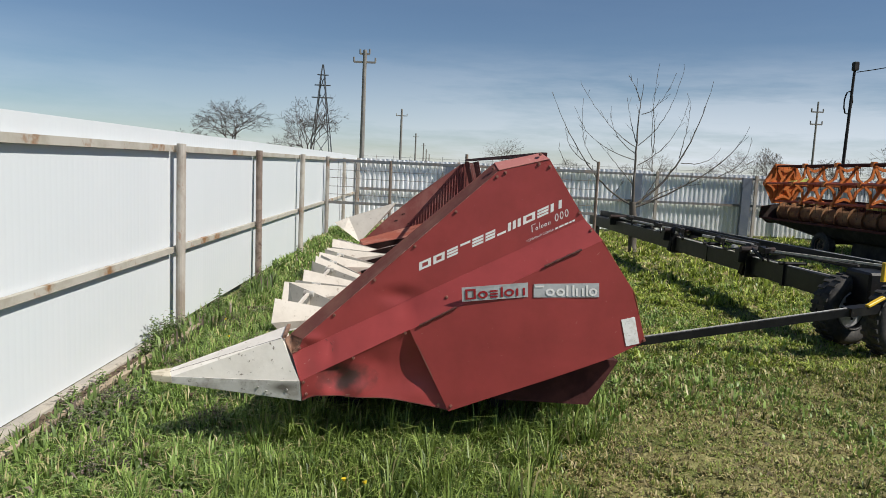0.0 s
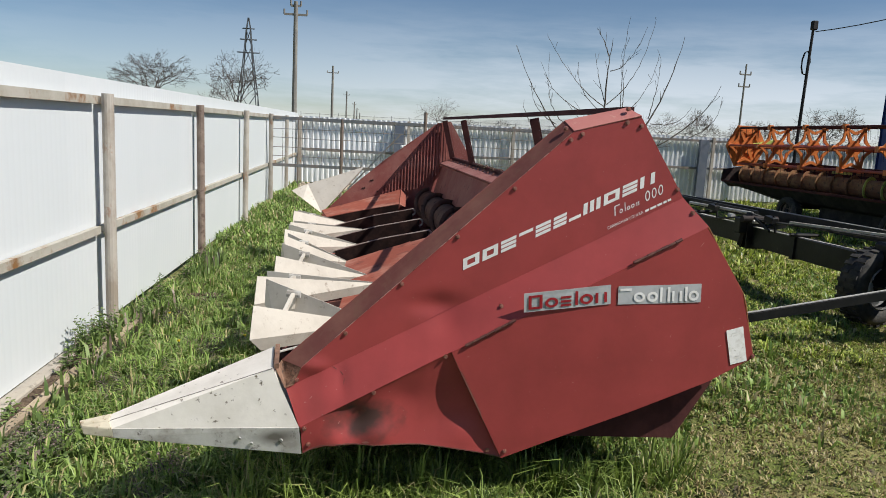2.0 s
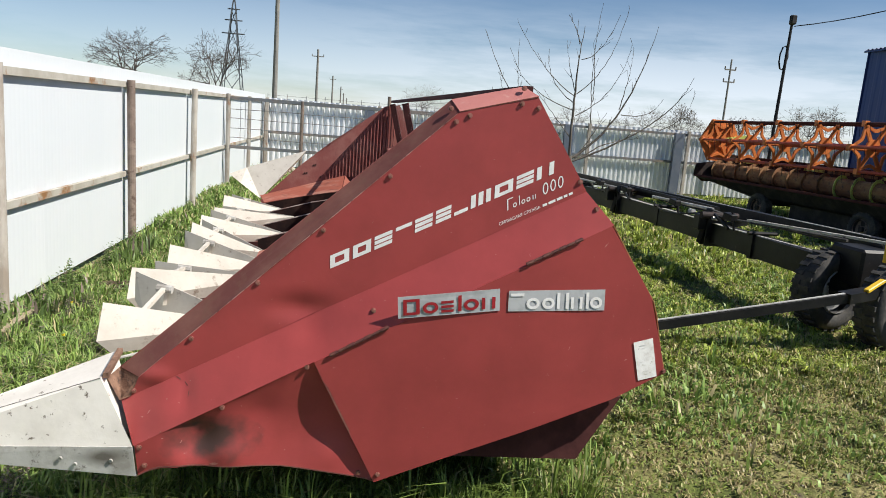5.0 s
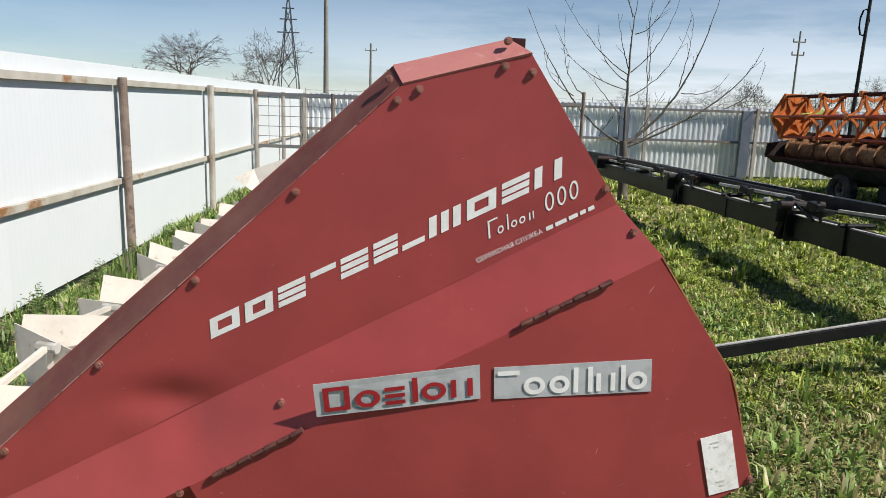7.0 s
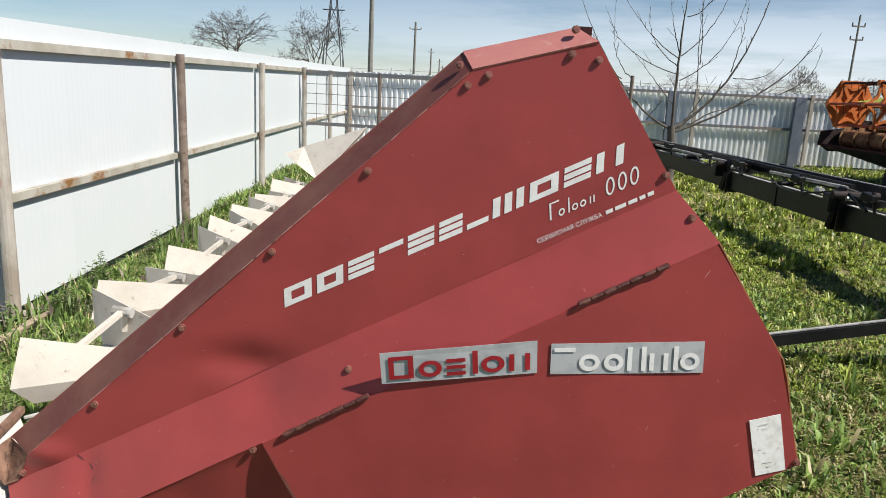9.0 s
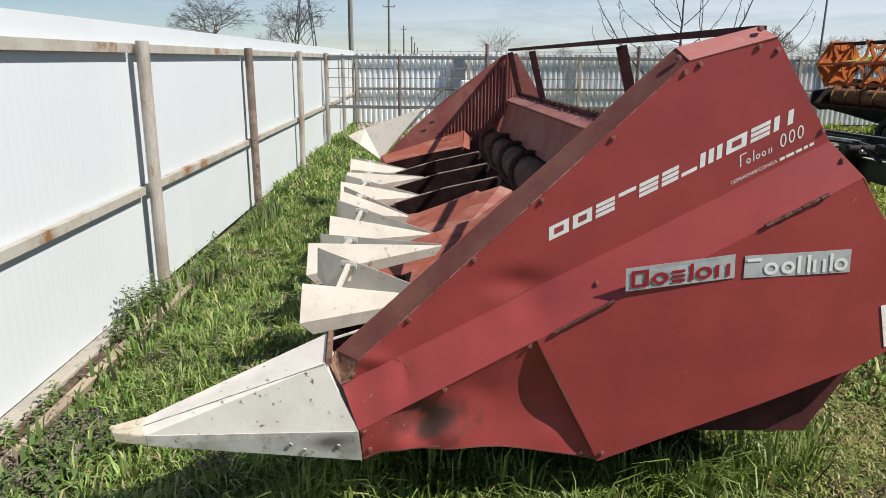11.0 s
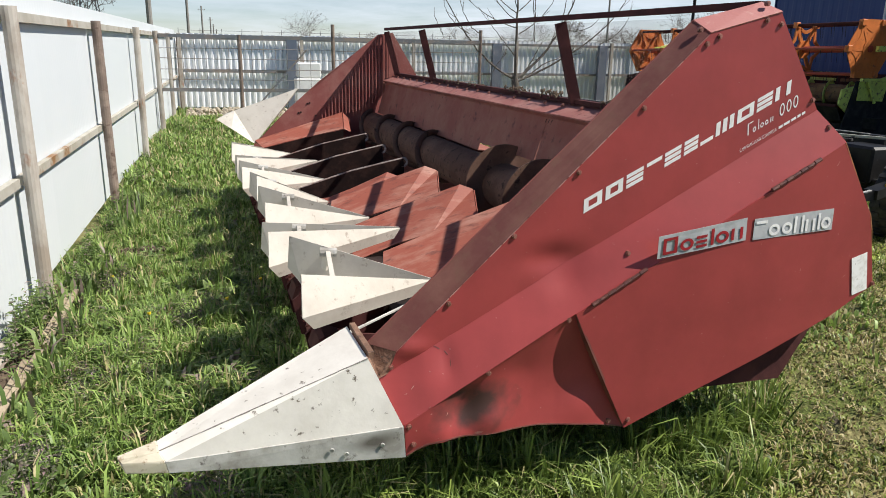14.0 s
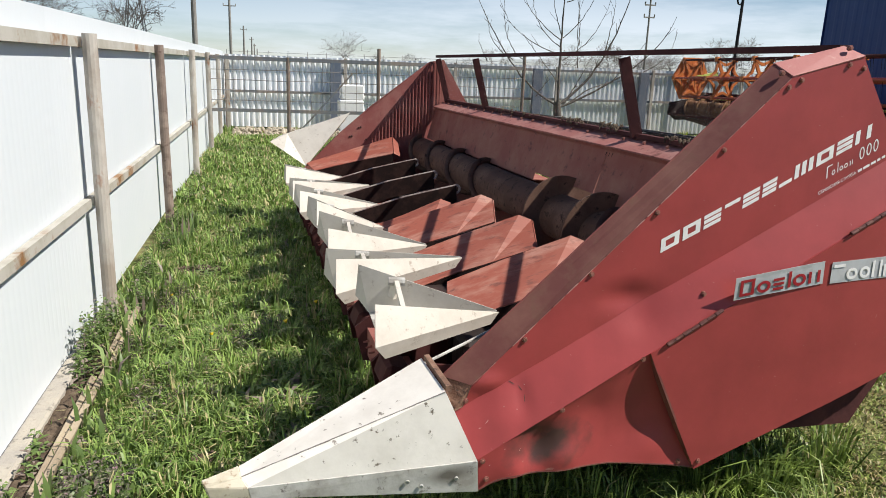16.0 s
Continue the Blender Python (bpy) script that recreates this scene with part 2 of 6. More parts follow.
def smudged(source, name, middle, size, tint):
    """A copy of a paint with one dark, uneven smudge round a given middle."""
    m = source.copy()
    m.name = name
    n, l = m.node_tree.nodes, m.node_tree.links
    bsdf = n["Principled BSDF"]
    old = bsdf.inputs["Base Color"].links[0].from_socket
    tc = n.new("ShaderNodeTexCoord")
    mp = n.new("ShaderNodeMapping")
    mp.vector_type = "TEXTURE"
    mp.inputs["Location"].default_value, mp.inputs["Scale"].default_value = middle, size
    noise = n.new("ShaderNodeTexNoise")
    noise.inputs["Scale"].default_value, noise.inputs["Detail"].default_value = 16.0, 6.0
    far = n.new("ShaderNodeVectorMath")
    far.operation = "LENGTH"
    add = n.new("ShaderNodeMath")
    add.operation = "MULTIPLY_ADD"
    add.inputs[1].default_value = 1.9
    rp = n.new("ShaderNodeMapRange")
    for key, value in (("From Min", 1.15), ("From Max", 1.95), ("To Min", 0.88), ("To Max", 0.0)):
        rp.inputs[key].default_value = value
    mix = n.new("ShaderNodeMixRGB")
    mix.inputs["Color2"].default_value = (*tint, 1)
    l.new(tc.outputs["Object"], mp.inputs["Vector"])
    l.new(tc.outputs["Object"], noise.inputs["Vector"])
    l.new(mp.outputs["Vector"], far.inputs[0])
    l.new(noise.outputs["Fac"], add.inputs[0])
    l.new(far.outputs["Value"], add.inputs[2])
    l.new(add.outputs["Value"], rp.inputs["Value"])
    l.new(rp.outputs["Result"], mix.inputs["Fac"])
    l.new(old, mix.inputs["Color1"])
    l.new(mix.outputs["Color"], bsdf.inputs["Base Color"])
    return m


# the smudge holds rubbed soot and also painted shading of the dent
M_RED_SMUDGE = smudged(M_RED, "red_paint_with_soot_and_dent_shade", (-0.415, 0.0, 0.385), (0.15, 1.0, 0.10), (0.040, 0.034, 0.030))
M_NOSE_FACET = smudged(M_GREY_DIRT_LIT, "smudged_grey_facet", (-0.72, 0.0, 0.335), (0.075, 1.0, 0.03), (0.09, 0.075, 0.06))
M_SILVER = material("silver_sticker", (0.46, 0.47, 0.48), 0.36, second=(0.34, 0.35, 0.36), scale=11, bump=0.03)
M_STICK_RED = material("sticker_red", (0.30, 0.015, 0.022), 0.4, second=(0.36, 0.02, 0.03), scale=12, bump=0)
M_STICK_WHITE = material("sticker_white", (0.82, 0.81, 0.79), 0.45, second=(0.74, 0.72, 0.7), scale=25, third=(0.5, 0.4, 0.38), scale3=90, low3=0.68, high3=0.75, bump=0)
M_PAPER = material("weathered_paper", (0.86, 0.85, 0.82), 0.8, second=(0.66, 0.63, 0.58), scale=20, third=(0.5, 0.47, 0.42), scale3=60, low3=0.62, high3=0.7, bump=0.1)
M_INK = material("faded_ink", (0.70, 0.69, 0.66), 0.8, second=(0.75, 0.74, 0.71), scale=40, bump=0)
M_GLASS = material("window_glass", (0.06, 0.08, 0.1), 0.08, second=(0.08, 0.1, 0.12), scale=2, bump=0, spec=0.8)
M_FRAME = material("white_window_frame", (0.75, 0.75, 0.74), 0.5, second=(0.68, 0.68, 0.67), scale=4, bump=0)
M_DANDELION = material("dandelion_yellow", (0.75, 0.55, 0.02), 0.7, second=(0.6, 0.4, 0.02), scale=60, bump=0)


def blade_material(name, dark, light, dry, dry_at):
    """Leaf blades: hue from blade to blade, a share of dry ones, light through the leaf."""
    m = bpy.data.materials.new(name)
    m.use_nodes = True
    n, l = m.node_tree.nodes, m.node_tree.links
    bsdf = n["Principled BSDF"]
    bsdf.inputs["Roughness"].default_value = 0.45
    bsdf.inputs["Specular IOR Level"].default_value = 0.36
    rnd = n.new("ShaderNodeNewGeometry").outputs["Random Per Island"]
    rp = n.new("ShaderNodeValToRGB")
    rp.color_ramp.elements[0].color, rp.color_ramp.elements[0].position = (*dark, 1), 0.0
    rp.color_ramp.elements[1].color, rp.color_ramp.elements[1].position = (*light, 1), dry_at
    e = rp.color_ramp.elements.new(min(0.995, dry_at + 0.01))
    e.color = (*dry, 1)
    l.new(rnd, rp.inputs["Fac"])
    l.new(rp.outputs["Color"], bsdf.inputs["Base Color"])
    tr = n.new("ShaderNodeBsdfTranslucent")
    l.new(rp.outputs["Color"], tr.inputs["Color"])
    mx = n.new("ShaderNodeMixShader")
    mx.inputs["Fac"].default_value = 0.22
    l.new(bsdf.outputs["BSDF"], mx.inputs[1])
    l.new(tr.outputs["BSDF"], mx.inputs[2])
    l.new(mx.outputs["Shader"], n["Material Output"].inputs["Surface"])
    return m


M_BLADE = blade_material("lush_grass_blades", (0.095, 0.165, 0.034), (0.34, 0.47, 0.125), (0.46, 0.40, 0.21), 0.83)
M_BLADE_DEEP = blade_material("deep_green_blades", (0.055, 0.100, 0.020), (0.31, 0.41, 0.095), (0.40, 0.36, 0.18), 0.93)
M_BLADE_SHORT = blade_material("short_grass_blades", (0.040, 0.070, 0.014), (0.34, 0.39, 0.09), (0.46, 0.38, 0.19), 0.72)
M_TURF = blade_material("sunny_turf_blades", (0.075, 0.125, 0.020), (0.54, 0.63, 0.12), (0.55, 0.46, 0.22), 0.88)
M_STRAW = blade_material("straw_blades", (0.12, 0.085, 0.035), (0.54, 0.46, 0.22), (0.27, 0.33, 0.075), 0.66)
M_NETTLE = blade_material("purplish_weed_leaves", (0.055, 0.065, 0.035), (0.22, 0.21, 0.14), (0.30, 0.20, 0.21), 0.84)
M_WEED = blade_material("weed_leaves", (0.07, 0.12, 0.03), (0.20, 0.28, 0.085), (0.27, 0.21, 0.18), 0.86)


def ground_material():
    m = bpy.data.materials.new("meadow_ground")
    m.use_nodes = True
    n, l = m.node_tree.nodes, m.node_tree.links
    bsdf = n["Principled BSDF"]
    bsdf.inputs["Roughness"].default_value = 0.95
    bsdf.inputs["Specular IOR Level"].default_value = 0.15
    tc = n.new("ShaderNodeTexCoord")

    def noise_mix(a, b, scale, lo, hi, detail=8.0, fac=1.0):
        nz = n.new("ShaderNodeTexNoise")
        nz.inputs["Scale"].default_value, nz.inputs["Detail"].default_value = scale, detail
        nz.inputs["Roughness"].default_value = 0.7
        l.new(tc.outputs["Object"], nz.inputs["Vector"])
        rg = n.new("ShaderNodeMapRange")
        rg.inputs["From Min"].default_value, rg.inputs["From Max"].default_value = lo, hi
        rg.inputs["To Max"].default_value = fac
        l.new(nz.outputs["Fac"], rg.inputs["Value"])
        mx = n.new("ShaderNodeMixRGB")
        l.new(rg.outputs["Result"], mx.inputs["Fac"])
        for k, v in (("Color1", a), ("Color2", b)):
            if isinstance(v, tuple):
                mx.inputs[k].default_value = (*v, 1)
            else:
                l.new(v, mx.inputs[k])
        return mx.outputs["Color"]

    green = noise_mix((0.030, 0.040, 0.014), (0.16, 0.19, 0.05), 9.0, 0.35, 0.65)
    dry = noise_mix((0.13, 0.115, 0.045), (0.38, 0.335, 0.155), 17.0, 0.36, 0.62)
    both = noise_mix(green, dry, 1.1, 0.46, 0.60)
    soil = noise_mix(both, (0.10, 0.08, 0.06), 3.1, 0.58, 0.66)
    l.new(soil, bsdf.inputs["Base Color"])
    bn = n.new("ShaderNodeTexNoise")
    bn.inputs["Scale"].default_value, bn.inputs["Detail"].default_value = 38.0, 6.0
    l.new(tc.outputs["Object"], bn.inputs["Vector"])
    bp = n.new("ShaderNodeBump")
    bp.inputs["Strength"].default_value, bp.inputs["Distance"].default_value = 0.8, 0.03
    l.new(bn.outputs["Fac"], bp.inputs["Height"])
    l.new(bp.outputs["Normal"], bsdf.inputs["Normal"])
    return m


def screen_material():
    """Fine woven screen: thin wires with open mesh between."""
    m = bpy.data.materials.new("fine_wire_screen")
    m.use_nodes = True
    n, l = m.node_tree.nodes, m.node_tree.links
    bsdf = n["Principled BSDF"]
    bsdf.inputs["Base Color"].default_value = (0.16, 0.10, 0.085, 1)
    bsdf.inputs["Roughness"].default_value = 0.6
    clear = n.new("ShaderNodeBsdfTransparent")
    nz = n.new("ShaderNodeTexNoise")
    nz.inputs["Scale"].default_value, nz.inputs["Detail"].default_value = 3.0, 5.0
    rg = n.new("ShaderNodeMapRange")
    rg.inputs["From Min"].default_value, rg.inputs["From Max"].default_value = 0.3, 0.75
    rg.inputs["To Min"].default_value, rg.inputs["To Max"].default_value = 0.10, 0.30
    tc = n.new("ShaderNodeTexCoord")
    l.new(tc.outputs["Object"], nz.inputs["Vector"])
    l.new(nz.outputs["Fac"], rg.inputs["Value"])
    mx = n.new("ShaderNodeMixShader")
    l.new(rg.outputs["Result"], mx.inputs["Fac"])
    l.new(clear.outputs["BSDF"], mx.inputs[1])
    l.new(bsdf.outputs["BSDF"], mx.inputs[2])
    l.new(mx.outputs["Shader"], n["Material Output"].inputs["Surface"])
    return m


M_GROUND = ground_material()
M_SCREEN = screen_material()


# ---- mesh helpers ----


def thing(name, base, label, category, group="", kind="", turn=0.0):
    """An Empty at a thing's base; its parts are given in the base's own axes."""
    e = new(name)
    e.empty_display_size = 0.2
    e.matrix_basis = pose(*base, 0, 0, turn)
    return tagged(e, label, category, group, kind)


def mesh_of(name, verts, faces, mat, smooth=False):
    me = bpy.data.meshes.new(name)
    me.from_pydata([tuple(v) for v in verts], [], faces)
    me.materials.append(mat)
    if smooth:
        me.polygons.foreach_set("use_smooth", [True] * len(me.polygons))
    me.update()
    return me


def solid(name, verts, faces, mat, parent=None, label="", smooth=False):
    ob = new(name, mesh_of(name, verts, faces, mat, smooth))
    ob.parent = parent
    if label:
        ob["label"] = label
    return ob


def part(name, bm, mat, parent=None, label="", smooth=False):
    """Links a bmesh as one mesh object under a thing or a part."""
    me = bpy.data.meshes.new(name)
    bmesh.ops.recalc_face_normals(bm, faces=bm.faces[:])
    bm.to_mesh(me)
    bm.free()
    me.materials.append(mat)
    if smooth:
        me.polygons.foreach_set("use_smooth", [True] * len(me.polygons))
    ob = new(name, me)
    ob.parent = parent
    if label:
        ob["label"] = label
    return ob


def add_box(bm, centre, size, rot=(0, 0, 0), bevel=0.0):
    m = pose(*centre, *rot)
    out = bmesh.ops.create_cube(bm, size=1.0, matrix=m @ Matrix.Diagonal((*size, 1)))
    if bevel:
        es = list({e for v in out["verts"] for e in v.link_edges})
        bmesh.ops.bevel(bm, geom=es, offset=bevel, segments=1, affect="EDGES")
    return bm


def add_rod(bm, a, b, r, r2=None, seg=10):
    a, b = Vector(a), Vector(b)
    d = b - a
    m = Matrix.Translation((a + b) / 2) @ d.to_track_quat("Z", "Y").to_matrix().to_4x4()
    bmesh.ops.create_cone(bm, cap_ends=True, segments=seg, radius1=r, radius2=r if r2 is None else r2, depth=d.length, matrix=m)
    return bm


def add_bar(bm, a, b, w, h, up=(0, 0, 1)):
    """A square bar from a to b, w wide and h high."""
    a, b, up = Vector(a), Vector(b), Vector(up)
    d = (b - a).normalized()
    s = d.cross(up).normalized()
    u = s.cross(d)
    vs = [bm.verts.new(p + s * (i * w / 2) + u * (j * h / 2)) for p in (a, b) for i, j in ((-1, -1), (1, -1), (1, 1), (-1, 1))]
    for f in ((3, 2, 1, 0), (4, 5, 6, 7), (0, 1, 5, 4), (1, 2, 6, 5), (2, 3, 7, 6), (3, 0, 4, 7)):
        bm.faces.new([vs[i] for i in f])
    return bm


def add_slab(bm, pts, thick):
    """A flat plate from a polygon, thickened against its normal."""
    pts = [Vector(p) for p in pts]
    nrm = Vector((0, 0, 0))
    for i in range(len(pts)):
        nrm += (pts[i] - pts[0]).cross(pts[(i + 1) % len(pts)] - pts[0])
    nrm.normalize()
    top = [bm.verts.new(p) for p in pts]
    low = [bm.verts.new(p - nrm * thick) for p in pts]
    bm.faces.new(top)
    bm.faces.new(low[::-1])
    k = len(pts)
    for i in range(k):
        bm.faces.new((top[i], low[i], low[(i + 1) % k], top[(i + 1) % k]))
    return bm


def tube(name, pts, r, mat, parent=None, label="", seg=6, closed=False):
    """One bent tube along a line of points."""
    pts = [Vector(p) for p in pts]
    n = len(pts)
    vs, fs = [], []
    for i, p in enumerate(pts):
        d = pts[(i + 1) % n if closed else min(i + 1, n - 1)] - pts[i - 1 if closed else max(i - 1, 0)]
        q = d.to_track_quat("Z", "Y")
        for k in range(seg):
            a = 2 * math.pi * k / seg
            vs.append(p + q @ Vector((r * math.cos(a), r * math.sin(a), 0)))
    for i in range(n if closed else n - 1):
        j = (i + 1) % n
        for k in range(seg):
            fs.append((i * seg + k, i * seg + (k + 1) % seg, j * seg + (k + 1) % seg, j * seg + k))
    if not closed:
        fs += [tuple(range(seg))[::-1], tuple((n - 1) * seg + k for k in range(seg))]
    return solid(name, vs, fs, mat, parent, label, True)


def box(name, centre, size, mat, parent=None, label="", rot=(0, 0, 0), bevel=0.004):
    return part(name, add_box(bmesh.new(), centre, size, rot, bevel), mat, parent, label)


def rod(name, a, b, r, mat, parent=None, label="", r2=None, seg=12):
    return part(name, add_rod(bmesh.new(), a, b, r, r2, seg), mat, parent, label)


def bar(name, a, b, w, h, mat, parent=None, label=""):
    return part(name, add_bar(bmesh.new(), a, b, w, h), mat, parent, label)


def slab(name, pts, thick, mat, parent=None, label=""):
    return part(name, add_slab(bmesh.new(), pts, thick), mat, parent, label)


def corrugated(name, length, height, pitch, depth, mat, parent=None, round_ribs=False):
    """A profiled sheet along x, standing up, with its face to -y."""
    k = int(length / pitch)
    if round_ribs:
        prof = [(0.0, 0), (0.52, 0), (0.62, 0.5), (0.70, 1), (0.82, 1), (0.91, 0.5)]
    else:
        prof = [(0.0, 0), (0.28, 0), (0.42, 1), (0.86, 1)]
    xs = [(i + f) * pitch for i in range(k) for f, d in prof] + [length]
    ys = [d * depth for i in range(k) for f, d in prof] + [0]
    rows = [0, height * 0.5, height]
    m = len(xs)
    verts = [(x, y, z) for z in rows for x, y in zip(xs, ys)]
    faces = [(r * m + i, r * m + i + 1, (r + 1) * m + i + 1, (r + 1) * m + i) for r in range(len(rows) - 1) for i in range(m - 1)]
    return mesh_of(name, verts, faces, mat, round_ribs)


def sheet_between(name, low, high, mat, parent, thick=0.004):
    """A pressed cover between a lower and an upper edge with as many corners each."""
    bm = bmesh.new()
    a, b = [bm.verts.new(p) for p in low], [bm.verts.new(p) for p in high]
    for i in range(len(a) - 1):
        bm.faces.new((a[i], a[i + 1], b[i + 1], b[i]))
    ob = part(name, bm, mat, parent)
    ob.modifiers.new("thick", "SOLIDIFY").thickness = thick
    return ob


# ---- ground ----
def bumps(x, y):
    return (0.022 * np.sin(1.7 * x + 0.6 * y) * np.sin(1.3 * y - 0.4 * x) + 0.012 * np.sin(4.1 * x + 1.0) * np.sin(3.7 * y)
            + 0.008 * np.sin(9.0 * x + 2.0 * y) * np.sin(8.0 * y + 1.0))


def axis(lo, hi, step, far):
    mid = np.arange(lo, hi + 1e-6, step)
    out = [hi + 2.0 * 1.8 ** k for k in range(14) if hi + 2.0 * 1.8 ** k < far] + [far]
    back = [lo - 2.0 * 1.8 ** k for k in range(14) if lo - 2.0 * 1.8 ** k > -far] + [-far]
    return np.concatenate([np.array(back[::-1]), mid, np.array(out)])


def ground_height(x, y):
    near = np.clip(1.5 - np.hypot(x - 3, y - 9) / 14, 0, 1)
    lumps = 0.017 * np.sin(21 * x + 4 * np.sin(5 * y)) * np.sin(19 * y + 4 * np.sin(6 * x)) + 0.011 * np.sin(37 * x + 9 * y) * np.sin(31 * y - 12 * x)
    return (bumps(x, y) + lumps * np.clip((x - 0.6) / 0.6, 0, 1)) * near - 0.012


def build_ground():
    xs, ys = axis(-4, 14, 0.06, 2600.0), axis(0, 20, 0.06, 2600.0)
    gx, gy = np.meshgrid(xs, ys)
    gz = ground_height(gx, gy)
    nx, ny = len(xs), len(ys)
    verts = np.stack([gx.ravel(), gy.ravel(), gz.ravel()], 1)
    i = np.arange(nx * ny).reshape(ny, nx)
    quads = np.stack([i[:-1, :-1].ravel(), i[:-1, 1:].ravel(), i[1:, 1:].ravel(), i[1:, :-1].ravel()], 1)
    ob = new("ground", mesh_of("ground", verts.tolist(), quads.tolist(), M_GROUND, True))
    tagged(ob, "uneven ground with trodden dry soil and patchy green turf", "ground", kind="structure")


build_ground()

# ---- boundary fence of white sheets ----
FX = -2.03
POSTS = [-3.71, -1.21, 1.29, 3.79, 6.29, 8.79, 11.29, 13.79, 16.1, 18.55]
fence = thing("fence_west", (FX, 6.0, 0), "white profiled metal sheet fence on rusty steel posts and rails", "fence", kind="structure")
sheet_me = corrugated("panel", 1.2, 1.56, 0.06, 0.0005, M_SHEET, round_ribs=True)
for k in range(19):
    ob = new("panel", sheet_me)
    ob.parent = fence
    ob.matrix_basis = pose(-0.084, -9.7 + 1.2 * k, 0.065, 0, 0, 90)
for k, y in enumerate(POSTS):
    brown = y in (8.79, 18.55)
    lean = 0.012 * math.sin(2.3 * k)
    rod("fence_post", (0, y - 6, -0.05), (lean, y - 6 + 0.01, 1.53), 0.036, M_POST_BROWN if brown else M_POST, fence, "rust-brown steel post" if brown else "weathered grey steel post with rust streaks", seg=14)
for a, b in zip(POSTS[:-1], POSTS[1:]):
    bar("fence_rail", (-0.060, a - 6 + 0.03, 1.49), (-0.060, b - 6 - 0.03, 1.49), 0.036, 0.05, M_RAIL, fence, "grey steel rail with patches of rust")
    bar("fence_rail", (-0.060, a - 6 + 0.03, 0.690), (-0.060, b - 6 - 0.03, 0.690), 0.034, 0.047, M_RAIL, fence, "weathered cream rail")
box("footing", (-0.055, -3.6, 0.01), (0.08, 8.1, 0.10), M_CONCRETE, fence, "low crumbling concrete footing strip", bevel=0.01)

for a, b, tilt, off in ((3.2, 4.50, 2, 0.0), (4.52, 5.60, -2, 0.0), (4.60, 5.52, 1, -0.032), (5.64, 6.42, 3, 0.012), (5.72, 6.38, 1, -0.020)):
    board = thing("plank", (-1.935 + off, (a + b) / 2, 0.0), "weathered narrow board set on edge in the soil beside the fence", "plank", group="edging boards", turn=tilt * 0.3)
    part("board", add_box(bmesh.new(), (0, 0, 0.018 + 0.3 * off), (0.026, b - a, 0.10), (0, 16, 0), 0.003), M_TIMBER, board)
bm = bmesh.new()
bmesh.ops.create_grid(bm, x_segments=6, y_segments=60, size=0.5, matrix=Matrix.Translation((-1.995, 5.35, 0.035)) @ Matrix.Diagonal((0.12, 2.5, 1, 1)))
rnd = random.Random(9)
for v in bm.verts:
    v.co.z += rnd.uniform(-0.012, 0.012)
soil = part("soil_strip", bm, M_SOIL)
tagged(soil, "bare crumbly soil between footing and boards", "soil", kind="structure")

# two heaps of soil; the third stands for a shaded hole in the grass
for px, py, pr in ((-1.67, 7.32, 0.13), (-1.41, 7.33, 0.05), (-1.43, 4.82, 0.04)):
    bm = bmesh.new()
    rs = random.Random(int(py * 10))
    for k in range(int(900 * pr)):
        a, q = rs.uniform(0, 6.28), math.sqrt(rs.random()) * pr
        r = rs.uniform(0.006, 0.02)
        m = pose(px + q * math.cos(a) * 1.3, py + q * math.sin(a), 0.01 + 0.2 * (pr - q) * 0.5, rs.uniform(0, 90), rs.uniform(0, 90), 0) @ Matrix.Diagonal((r, r * 0.8, r * 0.6, 1))
        bmesh.ops.create_icosphere(bm, subdivisions=1, radius=1.0, matrix=m)
    clods = part("soil_clods", bm, M_SOIL)
    tagged(clods, "small brown heap in the grass, soil clods and one for a shaded hole", "soil", kind="stuff")

# ---- far boundary fence ----
fence_n = thing("fence_north", (0, 18.6, 0), "pale grey profiled sheet fence with steel rails and posts", "fence", kind="structure")
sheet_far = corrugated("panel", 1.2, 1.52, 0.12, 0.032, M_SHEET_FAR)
for k in range(18):
    ob = new("panel", sheet_far)
    ob.parent = fence_n
    ob.matrix_basis = pose(-2.1 + 1.2 * k, 0.02 + 0.003 * (k % 2), 0.04 + 0.006 * math.sin(4 * k), 0, 0, 0)
for k in range(9):
    x = -2.0 + 2.5 * k
    box("fence_post", (x, -0.06, 0.76), (0.07, 0.07, 1.6), M_POST, fence_n)
    if k < 8:
        for z in (1.47, 0.80):
            bar("fence_rail", (x + 0.04, -0.04, z), (x + 2.46, -0.04, z), 0.05, 0.055, M_GRID, fence_n)
# dark posts, each beside an added block that stands for a shadow
for x in (0.28, 4.99, 7.74):
    bar("fence_post", (x + 0.21, -0.12, 0.0), (x + 0.21, -0.12, 1.60), 0.05, 0.05, M_GRID, fence_n, "dark steel post")
    box("fence_shade", (x, -0.1, 0.74), (0.22, 0.1, 1.5), M_FENCE_SHADE, fence_n, "wide blue-grey block standing for a shadow on the sheets")
for k in range(46):
    x = -2.0 + 0.42 * k
    rod("spike", (x, 0.03, 1.5), (x + 0.02 * math.sin(7 * k), 0.03, 1.66 + 0.03 * math.sin(3.1 * k)), 0.006, M_GRID, fence_n, seg=4)
bar("top_wire", (-2.0, 0.03, 1.62), (17.0, 0.03, 1.62), 0.006, 0.006, M_GRID, fence_n)

# ---- inner mesh fence ----
mesh_fence = thing("mesh_fence", (-2.0, 13.79, 0), "grey welded wire mesh fence on thin steel posts", "fence")


